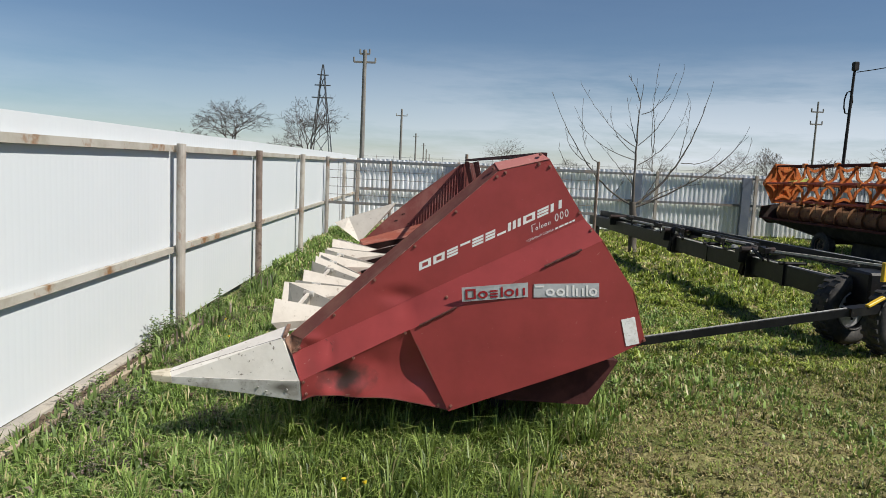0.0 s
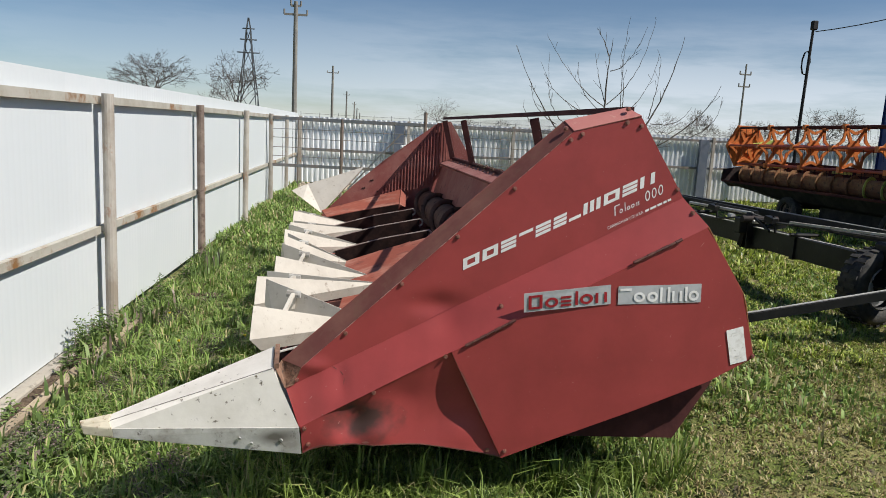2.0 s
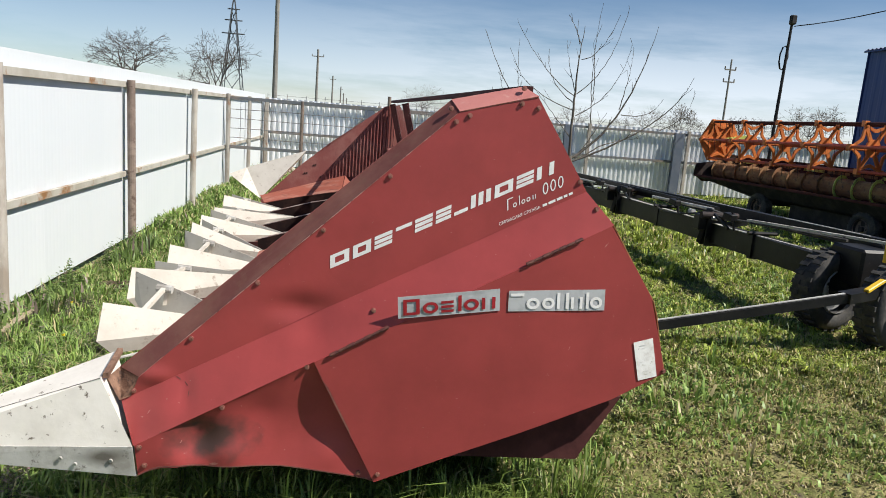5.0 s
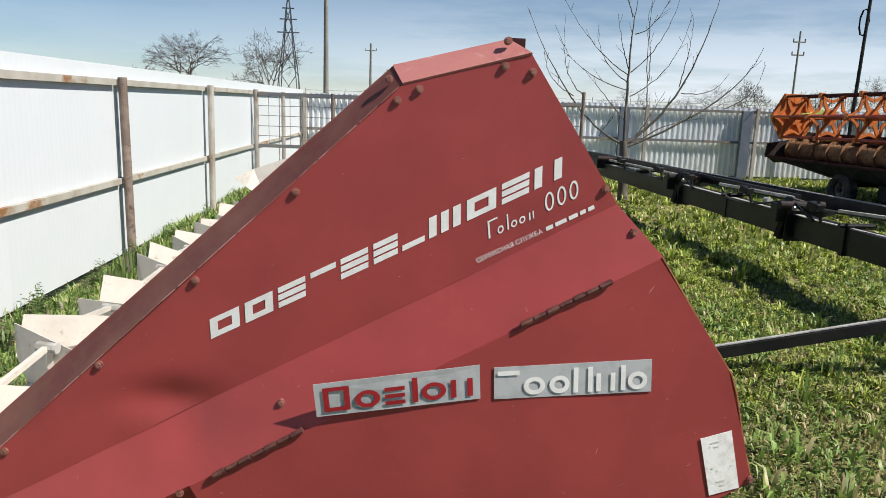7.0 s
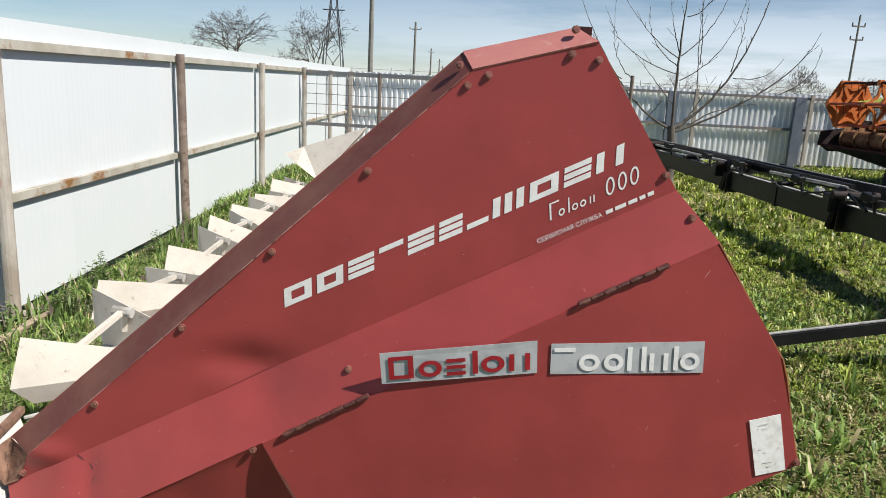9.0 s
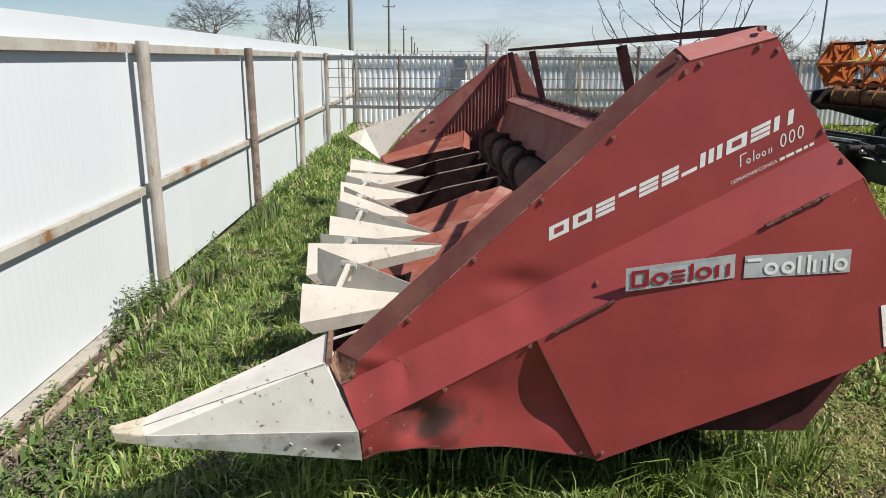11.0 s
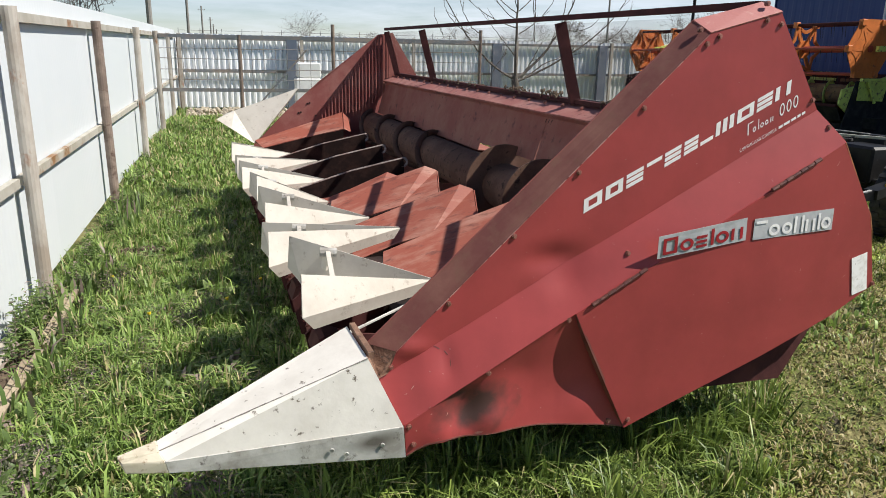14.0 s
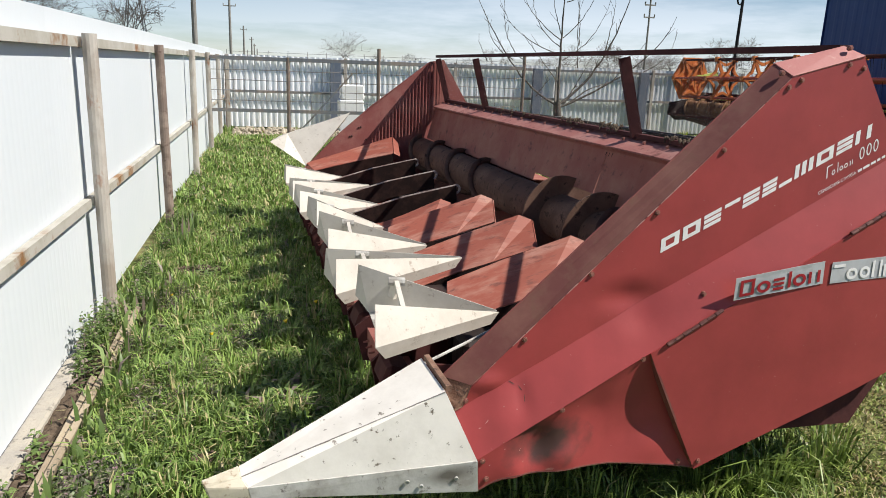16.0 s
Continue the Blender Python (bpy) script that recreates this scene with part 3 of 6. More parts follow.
def mesh_bay(a, b):
    a, b = Vector(a), Vector(b)
    d = b - a
    L = d.length
    d.normalize()
    wires = bmesh.new()
    for z in (1.47, 0.70):
        bar("rail", a + Vector((0, 0, z)), b + Vector((0, 0, z)), 0.04, 0.05, M_GRID, mesh_fence)
    n = int(L / 0.16)
    for i in range(1, n):
        p = a + d * (L * i / n)
        add_rod(wires, p + Vector((0, -0.01, 0.68)), p + Vector((0, -0.01, 1.5)), 0.004, seg=4)
    for j in range(6):
        z = 0.70 + 0.15 * j
        sag = 0.012 * math.sin(3 * j)
        add_rod(wires, a + Vector((0, -0.014, z + sag)), b + Vector((0, -0.014, z - sag)), 0.005, seg=4)
    part("wire_mesh", wires, M_GRID, mesh_fence)


mesh_bay((0, 0, 0), (1.13, -0.1, 0))
mesh_bay((1.13, -0.1, 0), (2.5, -0.2, 0))
mesh_bay((2.5, -0.2, 0), (4.92, -0.06, 0))
for p, h in (((1.13, -0.1), 1.5), ((2.5, -0.2), 1.68), ((4.92, -0.06), 1.66)):
    rod("post", (*p, -0.03), (*p, h), 0.028, M_POST_BROWN, mesh_fence)
bar("brace", (1.25, -0.12, 0.35), (2.1, -0.18, 1.3), 0.025, 0.025, M_GRID, mesh_fence)
stone_bm = bmesh.new()
rnd = random.Random(5)
for i in range(640):
    x, y = rnd.uniform(-1.85, 0.9), rnd.gauss(17.1, 0.55)
    r = rnd.uniform(0.025, 0.075)
    m = pose(x, y, 0.02 + 0.10 * math.exp(-((y - 17.2) / 0.6) ** 2) * rnd.random(), rnd.uniform(0, 90), rnd.uniform(0, 90), rnd.uniform(0, 90)) @ Matrix.Diagonal((r, r * rnd.uniform(0.6, 1), r * rnd.uniform(0.5, 0.9), 1))
    bmesh.ops.create_icosphere(stone_bm, subdivisions=1, radius=1.0, matrix=m)
rubble = part("rubble", stone_bm, M_STONE)
tagged(rubble, "heap of pale broken stones at the foot of the far fence", "rubble", kind="stuff")
crate = thing("crate_stack", (0.50, 17.3, 0), "two pale stacked boxes against the far fence", "boxes")
box("lower_box", (-0.02, 0, 0.37), (0.50, 0.45, 0.72), M_FRAME, crate, bevel=0.02)
box("upper_box", (0.0, 0.02, 0.885), (0.46, 0.42, 0.29), M_FRAME, crate, bevel=0.02)


# ---- sunflower header ----
HEADER_AT, HEADER_TURN = (0.0, 4.1, 0.0), 2.6
header = thing("harvester_header", HEADER_AT, "dark red row-crop harvester header with white divider noses", "harvester header", turn=HEADER_TURN)
L1A, L1B = Vector((-0.665, 0.497)), Vector((0.738, 1.216))
L2A, L2B = Vector((-0.636, 0.369)), Vector((0.823, 1.119))
Y_UP = 0.050


def low_y(x):
    """Depth of the fold between the sloping band and the lower panels."""
    if x < -0.1:
        return -0.010 - 0.014 * min(1.0, (-0.1 - x) / 0.54)
    return -0.010 + 0.035 * max(0.0, x - 0.6)


def arch(x):
    """How far the lower edge of the front panel rises above the straight line between its ends."""
    u = (x + 0.627) / 0.727
    return 0.036 * max(0.0, min(1.0, u / 0.10, (1.0 - u) / 0.42)) ** 0.8


def dent(x, z, cx, cz, rx, rz, a):
    return a * math.exp(-((x - cx) / rx) ** 2 - ((z - cz) / rz) ** 2)


def on_line(a, b, x):
    return a.y + (b.y - a.y) * (x - a.x) / (b.x - a.x)


def skin_upper(x, z):
    return Y_UP + dent(x, z, -0.165, 0.795, 0.09, 0.040, 0.014) + 0.0022 * math.sin(7 * x + 3 * z) + 0.001 * math.sin(19 * x - 11 * z) - dent(x, z, -0.60, 0.565, 0.05, 0.025, 0.012)


def skin_band(x, z):
    z1, z2 = on_line(L1A, L1B, x), on_line(L2A, L2B, x)
    f = min(1.0, max(0.0, (z1 - z) / (z1 - z2)))
    up = skin_upper(x, z1)
    return up + (low_y(x) - up) * f - dent(x, z, -0.565, 0.475, 0.05, 0.05, 0.006) + dent(x, z, -0.495, 0.53, 0.018, 0.04, 0.008) + dent(x, z, -0.12, 0.73, 0.06, 0.04, 0.004) + 0.0012 * math.sin(9 * x + 4 * z)


def skin_front(x, z):
    edge = on_line(L2A, L2B, x)
    f = min(1.0, max(0.0, (edge - z) / 0.10))
    lean = 0.03 * (edge - z)
    hollow = 0.036 * math.sin(math.pi * min(1.0, max(0.0, (edge - z) / (edge - 0.225)))) ** 0.7 * min(1.0, max(0.0, (x + 0.56) / 0.42))
    knocks = dent(x, z, -0.455, 0.385, 0.055, 0.075, 0.026) - dent(x, z, -0.52, 0.31, 0.05, 0.05, 0.010) - dent(x, z, -0.365, 0.325, 0.06, 0.05, 0.016) + dent(x, z, -0.27, 0.46, 0.06, 0.06, 0.008) - dent(x, z, -0.06, 0.31, 0.09, 0.06, 0.010)
    return low_y(x) + lean + hollow + knocks + 0.003 * math.sin(11 * x + 9 * z) * f


def skin_door(x, z):
    return low_y(x) - 0.003 + 0.0016 * math.sin(5 * x + 4 * z) + 0.0009 * math.sin(13 * x - 9 * z) + 0.022 * (on_line(L2A, L2B, x) - z)


def skin(name, outline, f, step, mat, label, thick=0.005, lift=None):
    """A sheet metal panel: a fine grid cut to a convex outline in x and z and pressed to the depth f(x, z)."""
    xs, zs = [p[0] for p in outline], [p[1] for p in outline]
    nx, nz = max(2, int((max(xs) - min(xs)) / step)), max(2, int((max(zs) - min(zs)) / step))
    bm = bmesh.new()
    bmesh.ops.create_grid(bm, x_segments=nx, y_segments=nz, size=0.5)
    for v in bm.verts:
        v.co = ((min(xs) + max(xs)) / 2 + v.co.x * (max(xs) - min(xs)), 0, (min(zs) + max(zs)) / 2 + v.co.y * (max(zs) - min(zs)))
    c = Vector((sum(xs) / len(xs), 0, sum(zs) / len(zs)))
    for i in range(len(outline)):
        a, b = outline[i], outline[(i + 1) % len(outline)]
        p, d = Vector((a[0], 0, a[1])), Vector((b[0] - a[0], 0, b[1] - a[1]))
        n = Vector((d.z, 0, -d.x)).normalized()
        if n.dot(c - p) > 0:
            n = -n
        bmesh.ops.bisect_plane(bm, geom=bm.verts[:] + bm.edges[:] + bm.faces[:], plane_co=p, plane_no=n, clear_outer=True)
    for v in bm.verts:
        if lift:
            edge = on_line(L2A, L2B, v.co.x)
            v.co.z += lift(v.co.x) * min(1.0, max(0.0, (edge - v.co.z) / (edge - 0.25))) ** 2
        v.co.y = f(v.co.x, v.co.z)
    front = bm.faces[:]
    ext = bmesh.ops.extrude_face_region(bm, geom=front)
    for g in ext["geom"]:
        if isinstance(g, bmesh.types.BMVert):
            g.co.y += thick
    ob = part(name, bm, mat, header, label)
    ob.data.polygons.foreach_set("use_smooth", [True] * len(ob.data.polygons))
    sm = ob.modifiers.new("edges", "EDGE_SPLIT")
    sm.split_angle = radians(35)
    return ob


skin("upper_panel", [(-0.64, 0.560), (-0.665, 0.497), (0.738, 1.216), (0.625, 1.385), (0.545, 1.503), (0.297, 1.438)], skin_upper, 0.015, M_RED, "recessed dark red upper side panel")
skin("side_band", [(-0.692, 0.483), (-0.640, 0.367), (0.823, 1.119), (0.738, 1.216)], skin_band, 0.015, M_RED, "sloping pressed band of the side panel")
skin("front_panel", [(-0.636, 0.369), (-0.627, 0.268), (0.100, 0.227), (-0.111, 0.640)], skin_front, 0.012, M_RED_SMUDGE, "dented lower front panel", lift=arch)
skin("service_door", [(-0.111, 0.639), (0.100, 0.225), (0.902, 0.517), (1.086, 0.612), (1.058, 0.692), (1.022, 0.822), (1.003, 0.868), (0.946, 0.944), (0.823, 1.119)], skin_door, 0.03, M_RED, "hinged red service door of the side", 0.012)
bar("door_edge", (-0.107, skin_door(-0.107, 0.632) + 0.016, 0.632), (0.099, skin_door(0.099, 0.230) + 0.016, 0.230), 0.03, 0.006, M_RED_EDGE, header)
REAR = [(0.545, 1.503), (0.625, 1.385), (0.738, 1.216), (0.823, 1.119), (0.946, 0.944), (1.003, 0.868), (1.022, 0.822), (1.058, 0.692), (1.086, 0.612)]
for (xa, za), (xb, zb) in zip(REAR[:-1], REAR[1:]):
    ya, yb = (skin_upper(x, z) if x < 0.75 else skin_door(x, z) for x, z in ((xa, za), (xb, zb)))
    slab("rear_return", [(xa + 0.001, ya + 0.002, za), (xb + 0.001, yb + 0.002, zb), (xb + 0.001, yb + 0.05, zb), (xa + 0.001, ya + 0.05, za)], 0.003, M_LIT_EDGE, header, "thin rear edge painted orange as if sunlit")
# folded upper edge and its cap
slab("edge_flange", [(-0.64, 0.050, 0.560), (0.297, 0.050, 1.438), (0.279, 0.115, 1.474), (-0.712, 0.115, 0.568)], 0.004, M_RED_EDGE, header, "scuffed folded upper edge")
r_crease = random.Random(8)
for k in range(24):
    if r_crease.random() < 0.93:
        p, q = (Vector((-0.64, 0.0475, 0.561)).lerp(Vector((0.295, 0.0475, 1.437)), (k + d) / 24) for d in (0.0, r_crease.uniform(0.8, 1.0)))
        bar("worn_crease", p, q, r_crease.uniform(0.0012, 0.003), 0.002, M_CREASE, header, "pale worn spot of the folded edge")
slab("edge_lip", [(-0.712, 0.116, 0.568), (0.279, 0.116, 1.474), (0.297, 0.120, 1.40), (-0.67, 0.120, 0.53)], 0.004, M_RED_IN, header)
slab("edge_cap", [(0.297, 0.048, 1.440), (0.545, 0.048, 1.506), (0.507, 0.098, 1.534), (0.279, 0.112, 1.476)], 0.004, M_CAP, header, "worn cap of the side, painted paler as if lit")
slab("cap_lip", [(0.279, 0.113, 1.473), (0.507, 0.100, 1.531), (0.53, 0.106, 1.45), (0.297, 0.12, 1.40)], 0.004, M_RED_IN, header)
slab("inner_panel", [(-0.65, 0.128, 0.52), (0.29, 0.128, 1.40), (0.53, 0.128, 1.45), (0.80, 0.128, 1.08), (1.0, 0.128, 0.66), (0.1, 0.128, 0.28), (-0.6, 0.128, 0.30)], 0.004, M_RED_IN, header)


def bolt(x, z, y, r=0.006):
    bm = bmesh.new()
    add_rod(bm, (x, y + 0.006, z), (x, y - 0.004, z), r * 1.35, seg=10)
    add_rod(bm, (x, y, z), (x, y - 0.0075, z), r, r * 0.9, seg=6)
    part("bolt", bm, M_BOLT, header)


for x, z in ((-0.487, 0.688), (-0.293, 0.872), (-0.101, 1.047), (0.095, 1.227), (0.289, 1.408), (0.330, 1.430), (0.494, 1.479), (0.549, 1.470), (0.712, 1.247)):
    bolt(x, z, skin_upper(x, z))
bolt(0.272, 1.447, 0.066)
bolt(0.50, 1.527, 0.066)
for x, z in ((0.768, 1.164), (0.067, 0.803), (-0.655, 0.515)):
    bolt(x, z, skin_band(x, z))
for x, z in ((-0.132, 0.622), (-0.383, 0.489), (-0.622, 0.362), (-0.607, 0.302), (0.048, 0.252)):
    bolt(x, z, skin_front(x, z))
for x, z in ((1.078, 0.618), (0.111, 0.254)):
    bolt(x, z, skin_door(x, z))


def hinge(x0, z0, x1, z1):
    bm = bmesh.new()
    a, b = Vector((x0, low_y(x0) - 0.008, z0)), Vector((x1, low_y(x1) - 0.008, z1))
    n = 7
    for i in range(n):
        p, q = a.lerp(b, (i + 0.06) / n), a.lerp(b, (i + 0.94) / n)
        add_rod(bm, p, q, 0.0052 if i % 2 else 0.0064, seg=8)
    add_rod(bm, a, b, 0.0035, seg=6)
    part("hinge", bm, M_KNUCKLE, header, "worn knuckle hinge with rusty edges")


lip = bmesh.new()
for k in range(24):
    (xa, za), (xb, zb) = (((-0.627 + 0.727 * q), 0.268 - 0.041 * q + arch(-0.627 + 0.727 * q)) for q in (k / 24, (k + 1) / 24))
    add_bar(lip, (xa, skin_front(xa, za) + 0.004, za), (xb, skin_front(xb, zb) + 0.004, zb), 0.010, 0.004)
part("bottom_lip", lip, M_RED_EDGE, header, "worn bare lower edge")
hinge(-0.064, 0.664, 0.114, 0.762)
hinge(0.538, 0.980, 0.719, 1.071)


# chipped paint, scratches and one scrape
def chip(f, x, z, length, width, turn, mat=M_CREASE):
    c, d = math.cos(radians(turn)), math.sin(radians(turn))
    length, width = 0.75 * length, 0.6 * width
    pts = []
    for a, b in ((-0.5, 0.0), (-0.2, -0.45), (0.25, -0.5), (0.5, 0.05), (0.15, 0.5), (-0.3, 0.4)):
        px, pz = x + length * a * c - width * b * d, z + length * a * d + width * b * c
        pts.append((px, f(px, pz) - 0.0012, pz))
    solid("paint_chip", pts, [tuple(range(6))], mat, header)


for x, z, length, width, turn in ((-0.602, 0.463, 0.022, 0.003, 50), (-0.551, 0.503, 0.008, 0.005, 20), (-0.622, 0.446, 0.012, 0.003, 10), (-0.485, 0.556, 0.006, 0.005, 0), (-0.522, 0.562, 0.03, 0.004, -30), (-0.497, 0.546, 0.026, 0.005, -50), (-0.488, 0.520, 0.03, 0.004, -95), (0.10, 0.835, 0.010, 0.002, 30)):
    chip(skin_band, x, z, length, width, turn, M_KNUCKLE if -0.53 < x < -0.486 and z < 0.57 and z > 0.5 else M_CREASE)
for x, z, length, width, turn in ((-0.561, 0.412, 0.010, 0.006, 40), (-0.556, 0.390, 0.008, 0.005, 0), (-0.327, 0.489, 0.006, 0.004, 0), (-0.272, 0.408, 0.006, 0.004, 0), (-0.503, 0.374, 0.016, 0.003, 60), (-0.60, 0.345, 0.007, 0.005, 0), (-0.19, 0.33, 0.005, 0.004, 0)):
    chip(skin_front, x, z, length, width, turn)
chip(skin_front, -0.405, 0.300, 0.036, 0.014, 8, M_CREASE)
for x, z, length, width, turn in ((0.805, 1.052, 0.030, 0.003, 58), (0.44, 0.62, 0.012, 0.002, 20), (0.93, 0.66, 0.02, 0.002, 35), (0.25, 0.42, 0.008, 0.003, 0), (0.72, 0.70, 0.022, 0.002, 75), (0.78, 0.62, 0.03, 0.002, 25), (0.62, 0.83, 0.007, 0.003, 0)):
    chip(skin_door, x, z, length, width, turn)
for x, z, length, width, turn in ((0.05, 1.08, 0.010, 0.003, 40), (0.42, 1.30, 0.008, 0.003, 0), (0.56, 1.20, 0.012, 0.002, 70), (-0.25, 0.82, 0.007, 0.003, 0), (0.30, 1.06, 0.006, 0.003, 0)):
    chip(skin_upper, x, z, length, width, turn)


# marks on the side: plain bars, rings and blocks
U = Vector((0.697, 0.344)).normalized()
V = Vector((-U.y, U.x))


def bar_shape(x0, x1, z0, z1):
    return [(x0, z0), (x1, z0), (x1, z1), (x0, z1)], None


def ring_shape(x0, x1, z0, z1, sx, sz, n=4):
    """A frame (n = 4) or an oval ring, as an outer and an inner loop."""
    if n == 4:
        return bar_shape(x0, x1, z0, z1)[0], bar_shape(x0 + sx, x1 - sx, z0 + sz, z1 - sz)[0]
    loops = []
    for dx, dz in ((0, 0), (sx, sz)):
        loops.append([((x0 + x1) / 2 + ((x1 - x0) / 2 - dx) * math.cos(2 * math.pi * i / n), (z0 + z1) / 2 + ((z1 - z0) / 2 - dz) * math.sin(2 * math.pi * i / n)) for i in range(n)])
    return loops[0], loops[1]


def fill_shape(bm, shape, spot):
    outer, inner = shape
    a = [bm.verts.new(spot(*p)) for p in outer]
    if inner is None:
        bm.faces.new(a)
        return
    b = [bm.verts.new(spot(*p)) for p in inner]
    for i in range(len(a)):
        j = (i + 1) % len(a)
        bm.faces.new((a[i], a[j], b[j], b[i]))


def word_shapes(kinds, x0, x1, low, high, mid, sx, sz):
    """One plain figure a character: r a frame, o an oval ring, b three stacked bars, i one upright, n two uprights, m three, t a top bar, l a foot bar; capitals stand tall."""
    total = sum(w for _, w in kinds)
    out, at = [], x0
    for kind, w in kinds:
        a, b = at, at + (x1 - x0) * w / total
        at = b
        b -= 0.16 * (b - a) if w > 0.5 else 0.0
        top = high if kind.isupper() else mid
        k = kind.lower()
        if k in "ro":
            out.append([ring_shape(a, b, low, top, sx, sz, 4 if k == "r" else 18)])
        elif k == "b":
            step = (top - low - sz) / 2
            out.append([bar_shape(a, b, low + q * step, low + q * step + sz) for q in range(3)])
        elif k in "inm":
            c = "inm".index(k) + 1
            out.append([bar_shape(a + (b - a - sx) * (q / (c - 1) if c > 1 else 0.5), a + (b - a - sx) * (q / (c - 1) if c > 1 else 0.5) + sx, low, top) for q in range(c)])
        elif k == "t":
            out.append([bar_shape(a, b, top - sz, top)])
        elif k == "l":
            out.append([bar_shape(a, b, low, low + sz)])
    return out


def mark(name, figures, origin, skew, label):
    """Plain slanted figures painted on the upper panel."""
    e = new(name)
    e.parent = header
    e["label"] = label

    def spot(a, b):
        a += skew * b
        x, z = origin[0] + U[0] * a + V[0] * b, origin[1] + U[1] * a + V[1] * b
        return (x, skin_upper(x, z) - 0.0010, z)
    for figure in figures:
        bm = bmesh.new()
        for shape in figure:
            fill_shape(bm, shape, spot)
        part("block", bm, M_STICK_WHITE, e)


MAKER = [("R", 1.05), ("R", 1.0), ("B", 0.98), ("T", 0.9), ("B", 0.98), ("B", 0.86), ("L", 0.8), ("M", 1.14), ("R", 1.05), ("B", 0.98), ("N", 0.98)]
mark("maker_mark", word_shapes(MAKER, 0.0, 0.786, 0.0, 0.038, 0.038, 0.017, 0.0105), (-0.075, 0.925), 0.45, "white slanted block mark")
mark("model_mark", [[bar_shape(0.0, 0.004, 0.0, 0.034)], [bar_shape(0.004, 0.022, 0.031, 0.034)], [ring_shape(0.020, 0.034, 0.0, 0.015, 0.003, 0.003, 12)], [bar_shape(0.042, 0.045, 0.0, 0.030)], [ring_shape(0.050, 0.064, 0.0, 0.014, 0.003, 0.003, 12)], [ring_shape(0.068, 0.082, 0.0, 0.014, 0.003, 0.003, 12)], [bar_shape(0.090, 0.093, 0.0, 0.014)], [bar_shape(0.098, 0.101, 0.0, 0.014)],
                    [ring_shape(0.126, 0.146, 0.0, 0.036, 0.004, 0.004, 16)], [ring_shape(0.153, 0.173, 0.0, 0.036, 0.004, 0.004, 16)], [ring_shape(0.180, 0.200, 0.0, 0.036, 0.004, 0.004, 16)]], (0.478, 1.140), 0.35, "thin white slanted mark")


def lettering(text, origin, length, mat, parent, label):
    """Words in the built-in font along the panel's rising direction."""
    cu = bpy.data.curves.new("words", "FONT")
    cu.body = text
    tmp = bpy.data.objects.new("words", cu)
    me = bpy.data.meshes.new_from_object(tmp)
    bpy.data.objects.remove(tmp)
    xs = [v.co.x for v in me.vertices]
    k = length / (max(xs) - min(xs))
    for v in me.vertices:
        a, b = (v.co.x - min(xs)) * k, v.co.y * k
        x, z = origin[0] + U[0] * a + V[0] * b, origin[1] + U[1] * a + V[1] * b
        v.co = (x, skin_upper(x, z) - 0.0024, z)
    me.materials.clear()
    me.materials.append(mat)
    ob = new("lettering", me)
    ob.parent = parent
    ob["label"] = label


lettering("СЕРВИСНАЯ СЛУЖБА", (0.457, 1.090), 0.146, M_STICK_WHITE, header, "small white printed words")
mark("number_bars", [[bar_shape(a, b, 0, 0.008)] for a, b in ((0.154, 0.170), (0.175, 0.200), (0.205, 0.225), (0.230, 0.243), (0.248, 0.262))], (0.457, 1.090), 0.2, "row of small white bars")


def sticker(name, corners, figures, ink, label):
    """A silver strip with plain flat figures, given in shares of its length and height."""
    c = [Vector(p) for p in corners]
    ob = slab(name, c, 0.0012, M_SILVER, header, label)

    def spot(a, b, d=0.0022):
        return c[0].lerp(c[1], a).lerp(c[3].lerp(c[2], a), b) + Vector((0, -d, 0))
    for figure in figures:
        bm = bmesh.new()
        for shape in figure:
            fill_shape(bm, shape, spot)
        part("block", bm, ink, ob)


BOLD_WORD = word_shapes([("R", 1.1), ("o", 1.05), ("b", 0.85), ("I", 0.45), ("o", 1.05), ("n", 0.95)], 0.05, 0.98, 0.13, 0.86, 0.66, 0.034, 0.12)
LIGHT_WORD = word_shapes([("T", 1.0), ("o", 1.0), ("o", 0.95), ("N", 0.9), ("n", 0.9), ("I", 0.35), ("o", 0.95)], 0.02, 0.995, 0.10, 0.88, 0.66, 0.030, 0.14)


def on_door(x, z, d=0.003):
    return (x, skin_door(x, z) - d, z)


sticker("silver_sticker", [on_door(0.141, 0.791, 0.010), on_door(0.466, 0.825), on_door(0.461, 0.897), on_door(0.134, 0.862, 0.016)], BOLD_WORD, M_STICK_RED, "silver sticker with dark red shapes, one corner lifting")
sticker("silver_sticker", [on_door(0.494, 0.823), on_door(0.826, 0.833), on_door(0.821, 0.904), on_door(0.491, 0.891)], LIGHT_WORD, M_STICK_WHITE, "silver sticker with white shapes")
paper = slab("paper_label", [on_door(x, z) for x, z in ((0.986, 0.584), (1.054, 0.600), (1.018, 0.738), (0.949, 0.721))], 0.001, M_PAPER, header, "weathered white paper label")
for k, (u0, u1, v) in enumerate(((0.30, 0.62, 0.88), (0.40, 0.55, 0.80), (0.30, 0.60, 0.20), (0.42, 0.58, 0.12), (0.2, 0.3, 0.45))):
    bm = bmesh.new()
    spots = [(0.986 + 0.068 * u - 0.036 * w, 0.584 + 0.016 * u + 0.137 * w) for u, w in ((u0, v), (u1, v), (u1, v + 0.022), (u0, v + 0.022))]
    bm.faces.new([bm.verts.new(on_door(x, z, 0.0045)) for x, z in spots])
    part("faded_line", bm, M_INK, paper)

